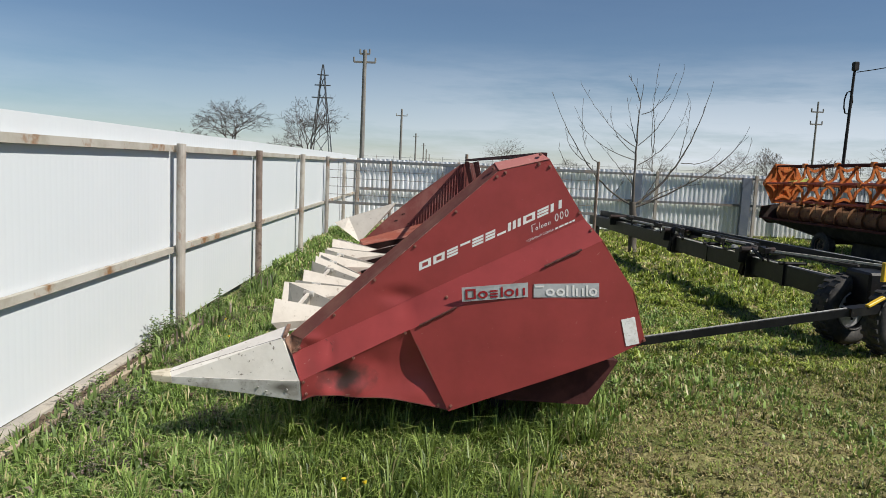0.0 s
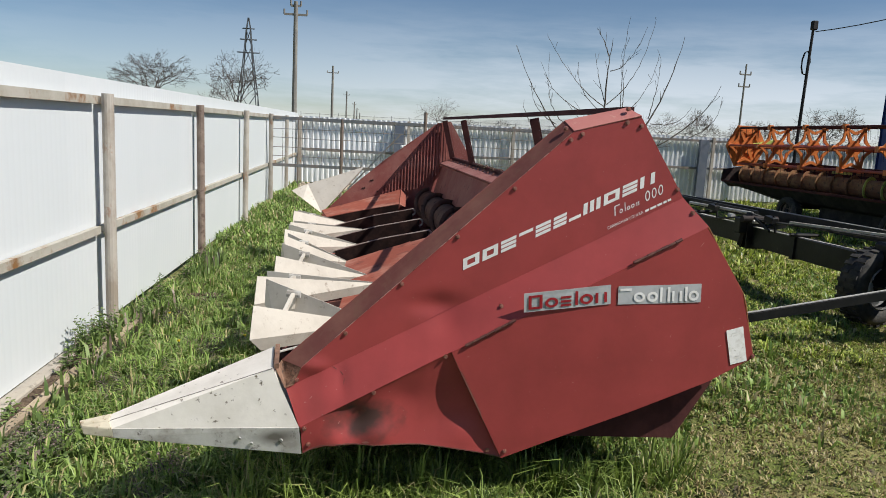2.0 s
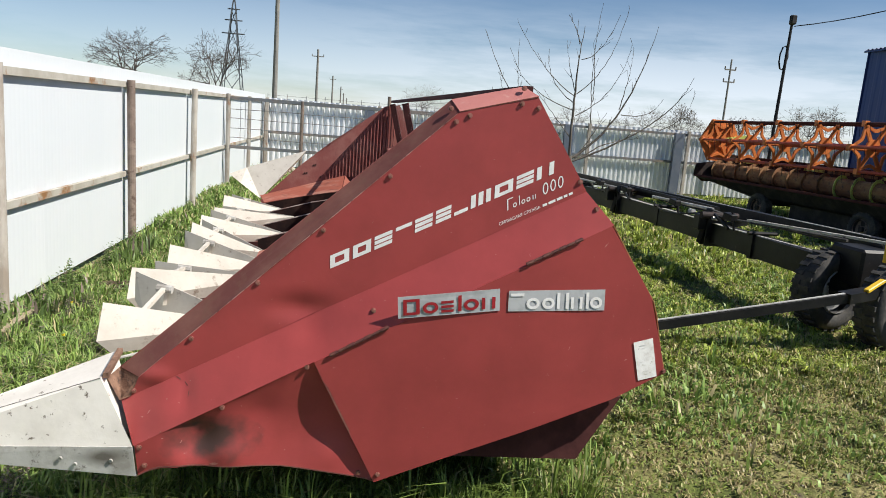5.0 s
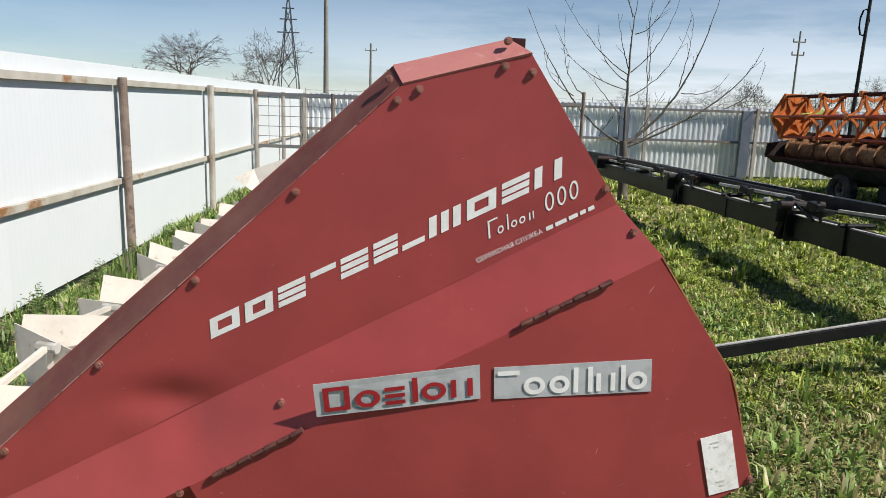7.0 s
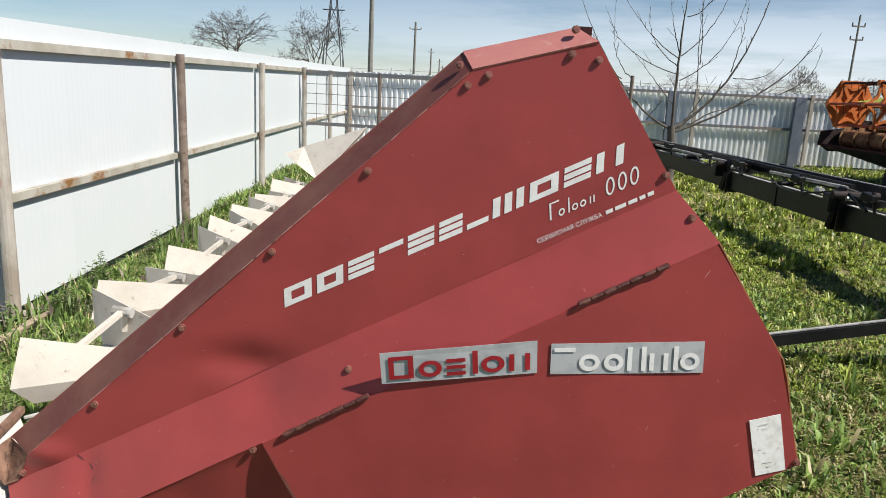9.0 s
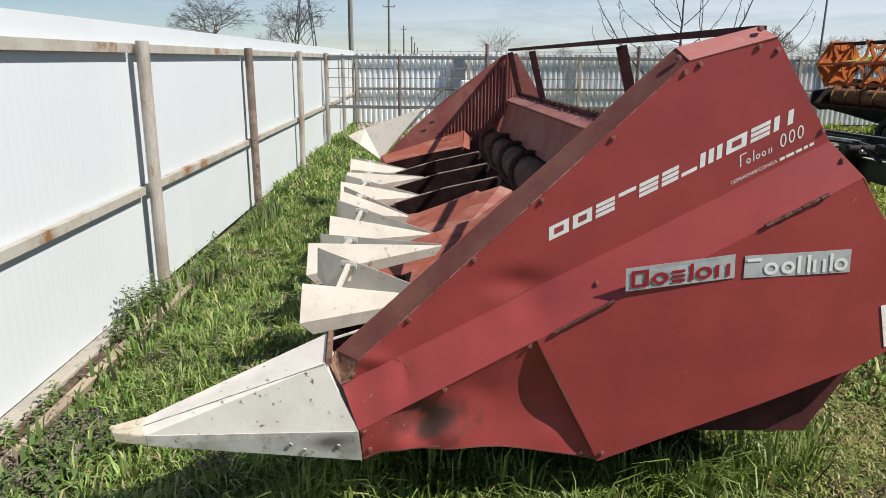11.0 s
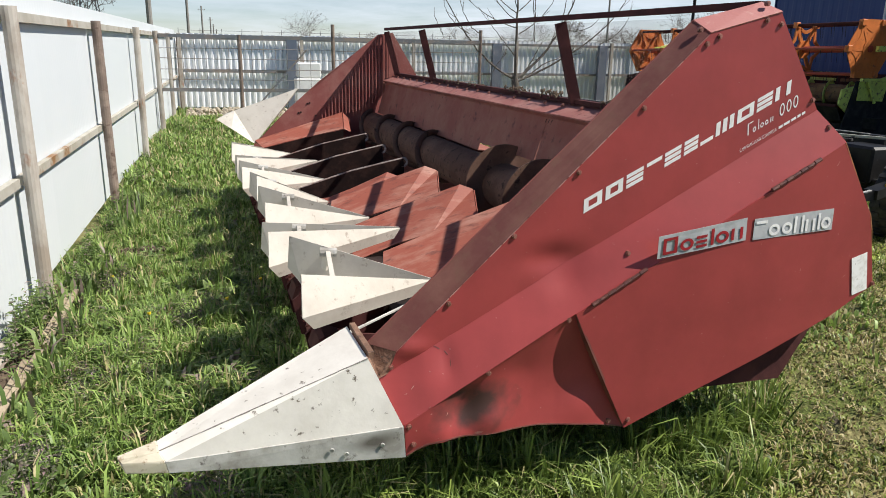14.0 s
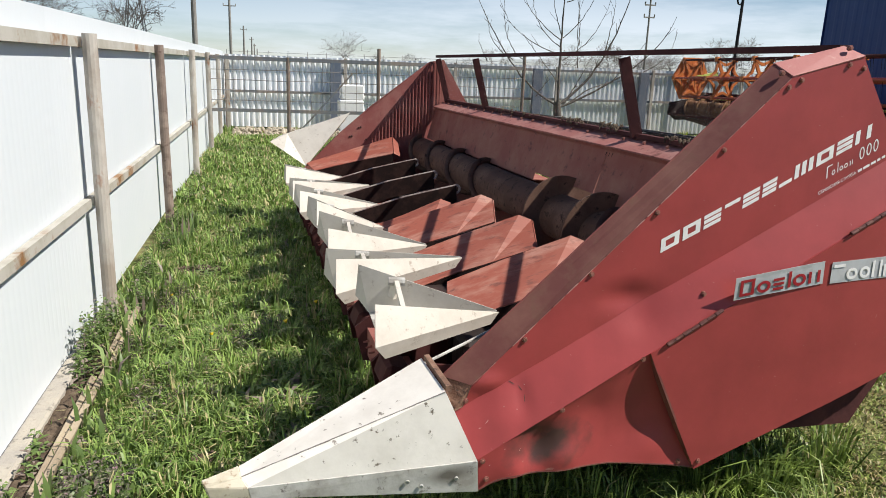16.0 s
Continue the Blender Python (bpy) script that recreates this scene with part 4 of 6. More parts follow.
# unfolded end nose
NP = [(-0.747, 0.205, 0.588), (-0.734, -0.010, 0.578), (-0.640, -0.030, 0.369), (-0.631, -0.022, 0.268), (-0.655, 0.205, 0.285)]
NT = [(-1.278, 0.040, 0.396), (-1.272, -0.002, 0.390), (-1.256, -0.030, 0.374), (-1.250, -0.030, 0.342), (-1.262, 0.040, 0.345)]
nose = solid("end_nose", NP + NT, [(0, 5, 6, 1), (1, 6, 7, 2), (2, 7, 8, 3), (4, 9, 5, 0), (3, 8, 9, 4), (5, 9, 8, 7, 6), (0, 1, 2, 3, 4)], M_NOSE, header, "long white pointed divider nose, lowered")
# lower facet in grey, darker round one spot near its base
slab("lower_facet", [Vector(p) + Vector((0, -0.003, 0)) for p in (NP[2], NT[2], NT[3], NP[3])], 0.003, M_NOSE_FACET, nose, "grey lower facet with one dark smudge")
seam = bmesh.new()
r_seam = random.Random(5)
for k in range(26):
    p, q = (Vector(NP[1]).lerp(Vector(NT[1]), (k + d) / 26) for d in (0.0, 0.97))
    d = r_seam.uniform(0.0, 0.0012)
    add_bar(seam, p + Vector((0, -d, 0.0006)), q + Vector((0, -d, 0.0006)), r_seam.uniform(0.0016, 0.0034), 0.0018)
part("seam", seam, M_SEAM, nose, "thin grimy seam")
mid_base = sum((Vector(p) for p in NT), Vector()) / 5
shoe = [mid_base + (Vector(p) - mid_base) * 1.09 for p in NT]
shoe += [Vector(p) for p in ((-1.372, 0.010, 0.387), (-1.370, -0.003, 0.386), (-1.360, -0.010, 0.372), (-1.352, -0.013, 0.345), (-1.356, 0.010, 0.343))]
ring = [(i, (i + 1) % 5, (i + 1) % 5 + 5, i + 5) for i in range(5)]
shoe_ob = solid("tip_shoe", shoe, ring + [(5, 6, 7, 8, 9), (4, 3, 2, 1, 0)], M_CREAM, nose, "cream blunt tip shoe")
shoe_ob.modifiers.new("round", "BEVEL").width = 0.003
bar("bracket", (-0.733, 0.20, 0.592), (-0.722, 0.0, 0.582), 0.016, 0.016, M_HINGE, header, "rusty hinge bracket of the nose")
slab("flange_foot", [(-0.640, 0.048, 0.560), (-0.712, 0.112, 0.568), (-0.728, 0.034, 0.562), (-0.695, 0.043, 0.486), (-0.664, 0.046, 0.498)], 0.003, M_HINGE, header, "crumpled rusty foot of the folded edge")
for x, y, z in ((-0.70, -0.032, 0.325), (-0.84, -0.034, 0.335), (-0.80, -0.032, 0.315)):
    rod("rivet", (x, y, z), (x - 0.001, y - 0.0045, z - 0.001), 0.006, M_GREY_DIRT_LIT, nose, seg=8)


# folded divider noses, open end to the front
def folded_nose(near_top, tip, far_top):
    nt, tp, ft = Vector(near_top), Vector(tip), Vector(far_top)
    e = new("divider_nose")
    e.parent = header
    e["label"] = "white sheet divider nose folded back over its hood"
    nb, fb = nt + Vector((-0.008, -0.055, -0.125)), ft + Vector((-0.008, 0.02, -0.125))
    nv, fv = nb + Vector((0.040, 0.035, -0.055)), fb + Vector((0.045, -0.04, -0.06))
    tb = tp + Vector((-0.03, 0, -0.045))
    side = Vector((0, 0.012, 0))
    slab("near_wing", [nt, nb, nv, tb - side, tp - side], 0.004, M_WHITE, e)
    slab("far_wing", [ft, tp + side, tb + side, fv, fb], 0.004, M_WHITE, e)
    slab("bottom", [nv, fv, tb + side, tb - side], 0.004, M_GREY_DIRT_LIT, e)
    bm = bmesh.new()
    a, b = nt.lerp(tp, 0.22), ft.lerp(tp, 0.26) + Vector((0, -0.02, -0.01))
    add_bar(bm, a + Vector((0, 0.01, -0.03)), b, 0.016, 0.016)
    add_bar(bm, b, b + Vector((-0.01, 0.015, -0.07)), 0.016, 0.028)
    part("strut", bm, M_WHITE, e)
    rod("clamp", b + Vector((-0.03, -0.004, 0)), b + Vector((0.03, -0.012, -0.004)), 0.017, M_GREY_DIRT_LIT, e, seg=8)
    n = (nb - nt).cross(tp - nt).normalized()
    if n.y > 0:
        n = -n
    for f, g in ((0.30, 0.42), (0.22, 0.85)):
        p = nt.lerp(tp, f).lerp(nb.lerp(tb, f), g)
        rod("rivet", p - n * 0.002, p + n * 0.006, 0.008, M_GREY_DIRT_LIT, e, seg=8)


def covered_hood(yc, lift=0.0, drop=0.0, end=0.0):
    """Row unit under a faded red cover that rises from its near edge to a ridge; a dark side below."""
    e = new("row_hood")
    e.parent = header
    e["label"] = "faded red row unit hood with worn paint"
    near = [(-0.50, 0.440), (-0.29, 0.512), (-0.12, 0.555), (0.097 - end, 0.617)]
    ridge = [(-0.45, 0.556), (-0.21, 0.640), (0.085 - end, 0.732), (0.155 - end, 0.705)]
    low = [(x, yc + 0.11, z + lift - drop * 0.8) for x, z in near]
    high = [(x, yc + 0.32, z + lift - drop) for x, z in ridge]
    sheet_between("cover", low, high, M_RED_WORN, e)
    sheet_between("near_side", [(x, y + 0.015, z - 0.17) for x, y, z in low], [(x, y + 0.004, z - 0.004) for x, y, z in low], M_HOOD_SIDE, e)
    sheet_between("far_side", [(x, y + 0.012, z - 0.16) for x, y, z in high], [(x, y + 0.003, z - 0.003) for x, y, z in high], M_RED_IN, e)
    a, b = Vector(low[-1]), Vector(high[-1])
    slab("rear_end", [a + Vector((0.004, 0, -0.002)), b + Vector((0.004, 0, -0.002)), b + Vector((0.012, 0.01, -0.15)), a + Vector((0.012, 0.0, -0.15))], 0.005, M_RED_WORN, e)
    rod("rear_roller", (a.x - 0.05, yc + 0.15, a.z - 0.10), (a.x - 0.05, yc + 0.28, a.z - 0.10), 0.035, M_DARK, e)
    return e


def open_hood(yc, lift=0.0):
    """Row unit without its cover: a dark upright wall with a bright worn edge, a bracket loop and a low faded sheet behind."""
    e = new("row_hood")
    e.parent = header
    e["label"] = "black-sided row unit hood"
    y0 = yc - 0.10
    edge = [(-0.52, y0, 0.500 + lift), (-0.18, y0, 0.600 + lift), (0.165, y0, 0.672 + lift)]
    sheet_between("near_side", [(x + 0.01, y + 0.01, z - (0.15 if i == 0 else 0.125)) for i, (x, y, z) in enumerate(edge)], edge, M_HOOD_SIDE, e, 0.006)
    top = bmesh.new()
    for p, q in zip(edge[:-1], edge[1:]):
        add_bar(top, Vector(p) + Vector((0, 0.008, 0.002)), Vector(q) + Vector((0, 0.008, 0.002)), 0.018, 0.006)
    part("pale_edge", top, M_EDGE_DUST, e, "bare dusty upper edge with its highlight painted in")
    x1, _, z1 = edge[-1]
    loop = bmesh.new()
    spots = [(x1 + 0.028 * math.sin(a), y0 + 0.006, z1 - 0.026 + 0.028 * math.cos(a)) for a in [math.pi * k / 8 for k in range(9)]] + [(x1 - 0.05, y0 + 0.006, z1 - 0.054)]
    for p, q in zip(spots[:-1], spots[1:]):
        add_rod(loop, p, q, 0.008, seg=8)
    part("bracket_loop", loop, M_EDGE_DUST, e, "bent bright bracket")
    slab("inner_sheet", [(-0.42, yc - 0.08, 0.43 + lift), (0.02, yc - 0.08, 0.545 + lift), (0.03, yc + 0.14, 0.580 + lift), (-0.40, yc + 0.14, 0.47 + lift)], 0.005, M_RED_WORN, e)
    sheet_between("far_side", [(-0.45, yc + 0.15, 0.36), (0.10, yc + 0.15, 0.40)], [(-0.45, yc + 0.145, 0.47 + lift), (0.10, yc + 0.145, 0.60 + lift)], M_DARK, e)
    rod("chain_sprocket", (0.06, yc - 0.07, 0.60 + lift), (0.06, yc - 0.03, 0.60 + lift), 0.045, M_DARK, e, seg=10)
    return e


ROWS_Y = [0.62 + 0.575 * i for i in range(7)]
NOSES = [((-0.846, -0.20, 0.689), (-0.348, 0, 0.567), (-0.832, 0.20, 0.712)),
         ((-0.891, -0.20, 0.685), (-0.310, 0, 0.619), (-0.881, 0.20, 0.629)),
         ((-0.849, -0.20, 0.679), (-0.314, 0, 0.533), (-0.845, 0.20, 0.684)),
         ((-0.838, -0.20, 0.704), (-0.424, 0, 0.502), (-0.845, 0.20, 0.660)),
         ((-0.878, -0.20, 0.660), (-0.310, 0, 0.519), (-0.875, 0.20, 0.641)),
         ((-0.875, -0.20, 0.632), (-0.300, 0, 0.565), (-0.867, 0.20, 0.592)),
         ((-0.880, -0.20, 0.656), (-0.348, 0, 0.522), (-0.863, 0.20, 0.616))]
covered_hood(ROWS_Y[0], 0.03)
covered_hood(ROWS_Y[1])
covered_hood(ROWS_Y[2])
covered_hood(ROWS_Y[3], drop=0.13, end=0.07)
open_hood(ROWS_Y[4], -0.006)
open_hood(ROWS_Y[5], 0.004)
open_hood(ROWS_Y[6], 0.02)
for i, yc in enumerate(ROWS_Y):
    folded_nose(*[(x, yc + d, z) for x, d, z in NOSES[i]])
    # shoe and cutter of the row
    # the shoes sit low in shadow, which their darkened red already holds
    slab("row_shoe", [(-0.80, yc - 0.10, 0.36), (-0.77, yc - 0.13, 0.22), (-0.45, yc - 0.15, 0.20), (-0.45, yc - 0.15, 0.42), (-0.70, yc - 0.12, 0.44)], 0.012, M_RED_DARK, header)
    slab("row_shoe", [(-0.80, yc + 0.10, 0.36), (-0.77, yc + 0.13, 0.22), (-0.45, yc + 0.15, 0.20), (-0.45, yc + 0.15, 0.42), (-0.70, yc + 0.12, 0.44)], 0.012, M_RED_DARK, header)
    box("row_unit", (-0.20, yc + 0.07, 0.34), (0.56, 0.18, 0.24), M_DARK, header, "dark row unit", bevel=0.02)
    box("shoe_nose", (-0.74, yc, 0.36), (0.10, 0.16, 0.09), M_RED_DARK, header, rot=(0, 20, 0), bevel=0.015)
for yc in [ROWS_Y[0] - 0.29] + [v + 0.29 for v in ROWS_Y]:
    slab("throat_plate", [(-0.62, yc - 0.10, 0.40), (-0.62, yc + 0.10, 0.40), (0.05, yc + 0.10, 0.50), (0.05, yc - 0.10, 0.50)], 0.006, M_RED_WORN, header)
    for k in range(5):
        add = bmesh.new()
        add_rod(add, (-0.70, yc - 0.12 + 0.06 * k, 0.33), (-0.775, yc - 0.12 + 0.06 * k, 0.315), 0.010, 0.004, 6)
        part("knife_guard", add, M_RED_IN, header, "rusty knife guard")
bar("cutter_beam", (-0.70, 0.15, 0.30), (-0.70, 4.70, 0.30), 0.10, 0.12, M_RED_IN, header, "red beam below the divider noses")
rod("tension_rod", (-0.74, 0.22, 0.56), (-0.35, 0.45, 0.60), 0.005, M_GREY_DIRT_LIT, header, seg=6)

# auger with flights, trough and back sheet
rod("auger_tube", (0.40, 0.14, 0.68), (0.40, 4.68, 0.68), 0.12, M_AUGER, header, "worn steel auger tube", seg=28)


def flight(y0, y1, turns):
    n = int(abs(turns) * 26)
    vs, fs = [], []
    for i in range(n + 1):
        a = 2 * math.pi * turns * i / n
        y = y0 + (y1 - y0) * i / n
        for r in (0.115, 0.160):
            vs.append((0.40 + r * math.sin(a), y, 0.68 + r * math.cos(a)))
        if i:
            fs.append((2 * i - 2, 2 * i - 1, 2 * i + 1, 2 * i))
    ob = solid("auger_flight", vs, fs, M_AUGER, header, "screw flight of the auger", True)
    ob.modifiers.new("thick", "SOLIDIFY").thickness = 0.006


flight(0.16, 1.25, 2.2)
flight(4.66, 2.6, -3.6)
for y, r in ((1.25, 0.205), (1.70, 0.215)):
    rod("auger_disc", (0.40, y, 0.685), (0.40, y + 0.012, 0.685), r, M_AUGER, header, "dark round end disc of the auger", seg=36)
SEC = [(-0.45, 0.38), (-0.05, 0.40), (0.20, 0.42), (0.45, 0.42), (0.62, 0.52), (0.68, 0.68), (0.60, 0.79), (0.46, 0.80), (0.535, 1.06), (0.505, 1.078), (0.60, 1.112), (0.64, 1.125)]


def trough(name, y0, y1, sec, label=""):
    vs = [(x, y, z) for x, z in sec for y in (y0, y1)]
    fs = [(2 * i, 2 * i + 1, 2 * i + 3, 2 * i + 2) for i in range(len(sec) - 1)]
    ob = solid(name, vs, fs, M_BACK, header, label)
    ob.modifiers.new("thick", "SOLIDIFY").thickness = 0.006


trough("auger_trough", 0.13, 1.48, SEC, "dull red trough and back sheet")
trough("auger_trough", 2.22, 4.70, SEC, "dull red trough and back sheet")
trough("back_beam", 1.485, 2.215, [(0.471, 0.84)] + SEC[8:], "faded red back beam above the opening")
trough("front_floor", 1.485, 2.215, SEC[:4])
slab("shelf_top", [(0.500, 0.135, 1.086), (0.598, 0.135, 1.122), (0.598, 4.70, 1.122), (0.500, 4.70, 1.086)], 0.006, M_SHELF, header, "shelf above the back sheet, its sunlit top painted pink")
bar("sheet_seam", (0.467, 2.46, 0.81), (0.524, 2.72, 1.02), 0.006, 0.005, M_DARK, header, "dark open seam of the back sheet")
for y in (1.43, 1.46, 1.49):
    bar("slot", (0.531, y, 1.050), (0.527, y + 0.006, 1.028), 0.012, 0.006, M_DARK, header, "short dark slot")
rd = random.Random(61)
bm = bmesh.new()
for y0, y1, zz in ((1.55, 1.75, 0.035), (1.95, 2.20, 0.030), (0.95, 1.15, 0.02), (2.5, 3.3, 0.014)):
    for k in range(50):
        r = rd.uniform(0.003, 0.009)
        m = pose(rd.uniform(0.60, 0.655), rd.uniform(y0, y1), 1.142 + rd.uniform(0.0, zz), rd.uniform(0, 90), rd.uniform(0, 90), 0) @ Matrix.Diagonal((r, r * 2.2, r * 0.7, 1))
        bmesh.ops.create_icosphere(bm, subdivisions=1, radius=1.0, matrix=m)
tagged(part("chaff", bm, M_SOIL, header), "dark chaff lying on the sill", kind="stuff")
for k in range(24):
    y = 0.3 + 4.35 * k / 23
    rod("beam_bolt", (0.585, y, 1.112), (0.578, y, 1.128), 0.009, M_BOLT, header, seg=6)
vs = [(0.33, 0.25), (0.845, 0.232), (0.99, 0.474), (0.66, 0.50), (0.40, 0.34)]
bm = bmesh.new()
lo = [bm.verts.new((x, 0.135, z)) for x, z in vs]
hi = [bm.verts.new((x, 4.66, z)) for x, z in vs]
bm.faces.new(lo)
bm.faces.new(hi[::-1])
for i in range(len(vs)):
    bm.faces.new((lo[i], hi[i], hi[(i + 1) % len(vs)], lo[(i + 1) % len(vs)]))
part("belly_housing", bm, M_RED_DARK, header, "closed dark housing under the trough")
for y in (0.55, 2.4, 4.3):
    box("stand_foot", (0.42, y, 0.13), (0.10, 0.10, 0.28), M_BLACK, header, bevel=0.008)
    box("stand_foot", (-0.50, y, 0.10), (0.30, 0.08, 0.24), M_BLACK, header, bevel=0.008)
# window frame over the back beam
# rails and posts in the darkened red, their shaded side painted in
bar("top_rail", (0.53, 0.12, 1.527), (0.53, 4.70, 1.527), 0.030, 0.022, M_RED_DARK, header, "dark red top rail of the rear window")
bar("sill_rail", (0.63, 0.12, 1.142), (0.63, 4.70, 1.142), 0.04, 0.022, M_RED_DARK, header)
for y in (1.41, 3.61, 4.66, 0.16):
    bar("window_post", (0.528, y, 1.505), (0.622, y - 0.025, 1.135), 0.035, 0.05, M_RED_DARK, header)
for a, b in ((0.2, 1.36), (1.44, 3.58), (3.64, 4.63)):
    solid("screen", [(0.535, a, 1.50), (0.535, b, 1.50), (0.618, b, 1.155), (0.618, a, 1.155)], [(0, 1, 2, 3)], M_SCREEN, header, "fine dusty wire screen")

# far end
FY = 4.72
slab("end_plate", [(-0.656, FY, 0.525), (-0.35, FY, 0.828), (-0.044, FY, 1.092), (0.472, FY, 1.480), (0.60, FY, 1.50), (0.84, FY, 1.11), (1.09, FY, 0.60), (0.1, FY, 0.22), (-0.64, FY, 0.26)], -0.012, M_RED_IN, header, "dusty faded red end plate")
slab("end_flange", [(-0.656, FY, 0.527), (-0.35, FY, 0.830), (-0.044, FY, 1.094), (0.472, FY, 1.482), (0.455, FY + 0.06, 1.462), (-0.06, FY + 0.06, 1.072), (-0.366, FY + 0.06, 0.808), (-0.67, FY + 0.06, 0.505)], 0.004, M_RED_IN, header)
for x, z in ((-0.26, 0.80), (-0.24, 0.805), (-0.18, 0.88), (-0.16, 0.885), (-0.11, 0.775)):
    rod("dark_hole", (x, FY - 0.002, z), (x, FY - 0.005, z), 0.008, M_DARK, header, seg=8)
for k in range(21):
    x = -0.06 + 0.62 * k / 20
    top = 0.80 + 1.28 * (x + 0.06)
    low = 0.735 + 0.235 * (x + 0.09) if x < 0.37 else 0.843 + 1.1 * (x - 0.37)
    if top > low + 0.03:
        rod("rib", (x, FY - 0.03, low), (x, FY - 0.03, min(1.47, top)), 0.007, M_RED_IN, header, "thin vertical rib", seg=6)
end_low = [(-0.60, FY - 0.26, 0.530), (-0.26, FY - 0.27, 0.610), (0.085, FY - 0.28, 0.682)]
end_high = [(-0.652, FY - 0.10, 0.575), (-0.225, FY - 0.08, 0.703), (0.115, FY - 0.07, 0.805)]
sheet_between("end_hood", end_low, end_high, M_RED_WORN, header)
slab("end_hood_end", [(0.088, FY - 0.28, 0.680), (0.118, FY - 0.07, 0.803), (0.165, FY - 0.08, 0.752), (0.150, FY - 0.26, 0.650)], 0.005, M_RED_WORN, header)
sheet_between("end_hood_side", [(x, y + 0.015, z - 0.12) for x, y, z in end_low], [(x, y + 0.003, z - 0.003) for x, y, z in end_low], M_HOOD_SIDE, header)
sheet_between("end_hood_back", [(x, y + 0.06, z - 0.03) for x, y, z in end_high], end_high, M_RED_WORN, header)
fn = solid("end_nose", [(-0.80, FY + 0.10, 0.812), (-0.655, FY - 0.07, 0.545), (-0.76, FY + 0.22, 0.60), (-0.86, FY + 0.24, 0.78), (-0.250, FY + 0.03, 1.012), (-0.30, FY + 0.06, 0.93), (-0.955, FY + 0.06, 0.745), (-0.840, FY - 0.02, 0.672)],
           [(0, 1, 4), (1, 2, 5, 4), (2, 3, 4, 5), (3, 0, 4), (0, 6, 7, 1), (6, 2, 1, 7), (6, 3, 2), (6, 0, 3)], M_WHITE, header, "white end nose folded up along the plate")


# ---- transport trailer ----
trailer = thing("header_trailer", (3.75, 6.8, 0), "black steel header transport trailer on rubber tyres", "trailer", turn=2.6)
bar("main_beam", (0.05, 0.3, 0.475), (0.0, 9.0, 0.475), 0.14, 0.20, M_FRAME_BLACK, trailer, "long black box beam")
bar("side_rail", (0.38, 0.1, 0.70), (0.14, 8.8, 0.62), 0.09, 0.11, M_FRAME_BLACK, trailer)
for y in (2.0, 4.4, 7.2):
    box("carrier_bracket", (-0.02, y, 0.58), (0.30, 0.12, 0.16), M_FRAME_BLACK, trailer, bevel=0.01)
    rod("clamp", (-0.18, y - 0.1, 0.66), (0.22, y - 0.1, 0.66), 0.035, M_DARK, trailer)
    bar("stay", (0.0, y, 0.5), (0.42, y + 0.05, 0.60), 0.06, 0.06, M_FRAME_BLACK, trailer)
box("turntable", (0.18, 0.12, 0.54), (0.28, 0.36, 0.30), M_FRAME_BLACK, trailer, bevel=0.02)
box("cross_frame", (0.16, 0.0, 0.38), (0.18, 1.0, 0.12), M_FRAME_BLACK, trailer, rot=(0, 0, 10), bevel=0.01)
box("marker_plate", (-0.07, -0.42, 0.75), (0.12, 0.03, 0.16), M_YELLOW, trailer, "yellow reflector plate", rot=(0, 0, 25))
bar("marker_arm", (0.12, -0.38, 0.78), (-0.25, 1.0, 0.74), 0.03, 0.02, M_GREY_DIRT_LIT, trailer)
bar("tow_head", (-0.42, -0.48, 0.42), (0.05, -0.30, 0.44), 0.10, 0.07, M_FRAME_BLACK, trailer)
box("release_lever", (-0.14, -0.42, 0.50), (0.20, 0.04, 0.025), M_YELLOW, trailer, "yellow lever", rot=(0, -20, 20))
bar("tow_bar", (-0.40, -0.48, 0.42), (-2.35, -0.32, 0.03), 0.06, 0.06, M_FRAME_BLACK, trailer, "black tow bar resting on the ground")
for y, z in ((1.2, 0.60), (3.1, 0.60), (5.6, 0.61)):
    bar("joint_plate", (0.04, y, 0.475), (0.04, y + 0.05, 0.475), 0.17, 0.23, M_FRAME_BLACK, trailer)
    rod("pin", (-0.10, y, z), (0.2, y, z), 0.018, M_FRAME_BLACK, trailer, seg=8)
for y in (1.5, 2.6, 3.9, 4.8, 6.2):
    rod("hook", (-0.05, y, 0.57), (-0.07, y + 0.03, 0.74), 0.014, M_FRAME_BLACK, trailer, seg=6)
    box("clip", (-0.09, y + 0.04, 0.70), (0.09, 0.10, 0.06), M_FRAME_BLACK, trailer, rot=(12, 0, 20))
bar("cradle_rail", (0.18, 2.2, 0.70), (0.08, 6.6, 0.70), 0.035, 0.035, M_FRAME_BLACK, trailer)
rod("hydraulic_hose", (0.1, 0.2, 0.72), (-0.05, 1.9, 0.66), 0.012, M_RUBBER, trailer, seg=6)
# sunlit edge of the worn flange, drawn as a pale strip
bar("lit_flange", (-0.03, 1.64, 0.578), (0.06, 0.54, 0.578), 0.03, 0.008, M_GREY_DIRT_LIT, trailer, "worn beam flange with its sunlit edge painted pale")
for a, b in ((1.70, 3.05), (3.2, 4.2), (4.7, 5.5), (5.75, 6.9)):
    bar("worn_top", (-0.005, a, 0.577), (-0.008, b, 0.577), 0.05, 0.006, M_GREY_DIRT_LIT, trailer, "beam top with dusty bare steel")
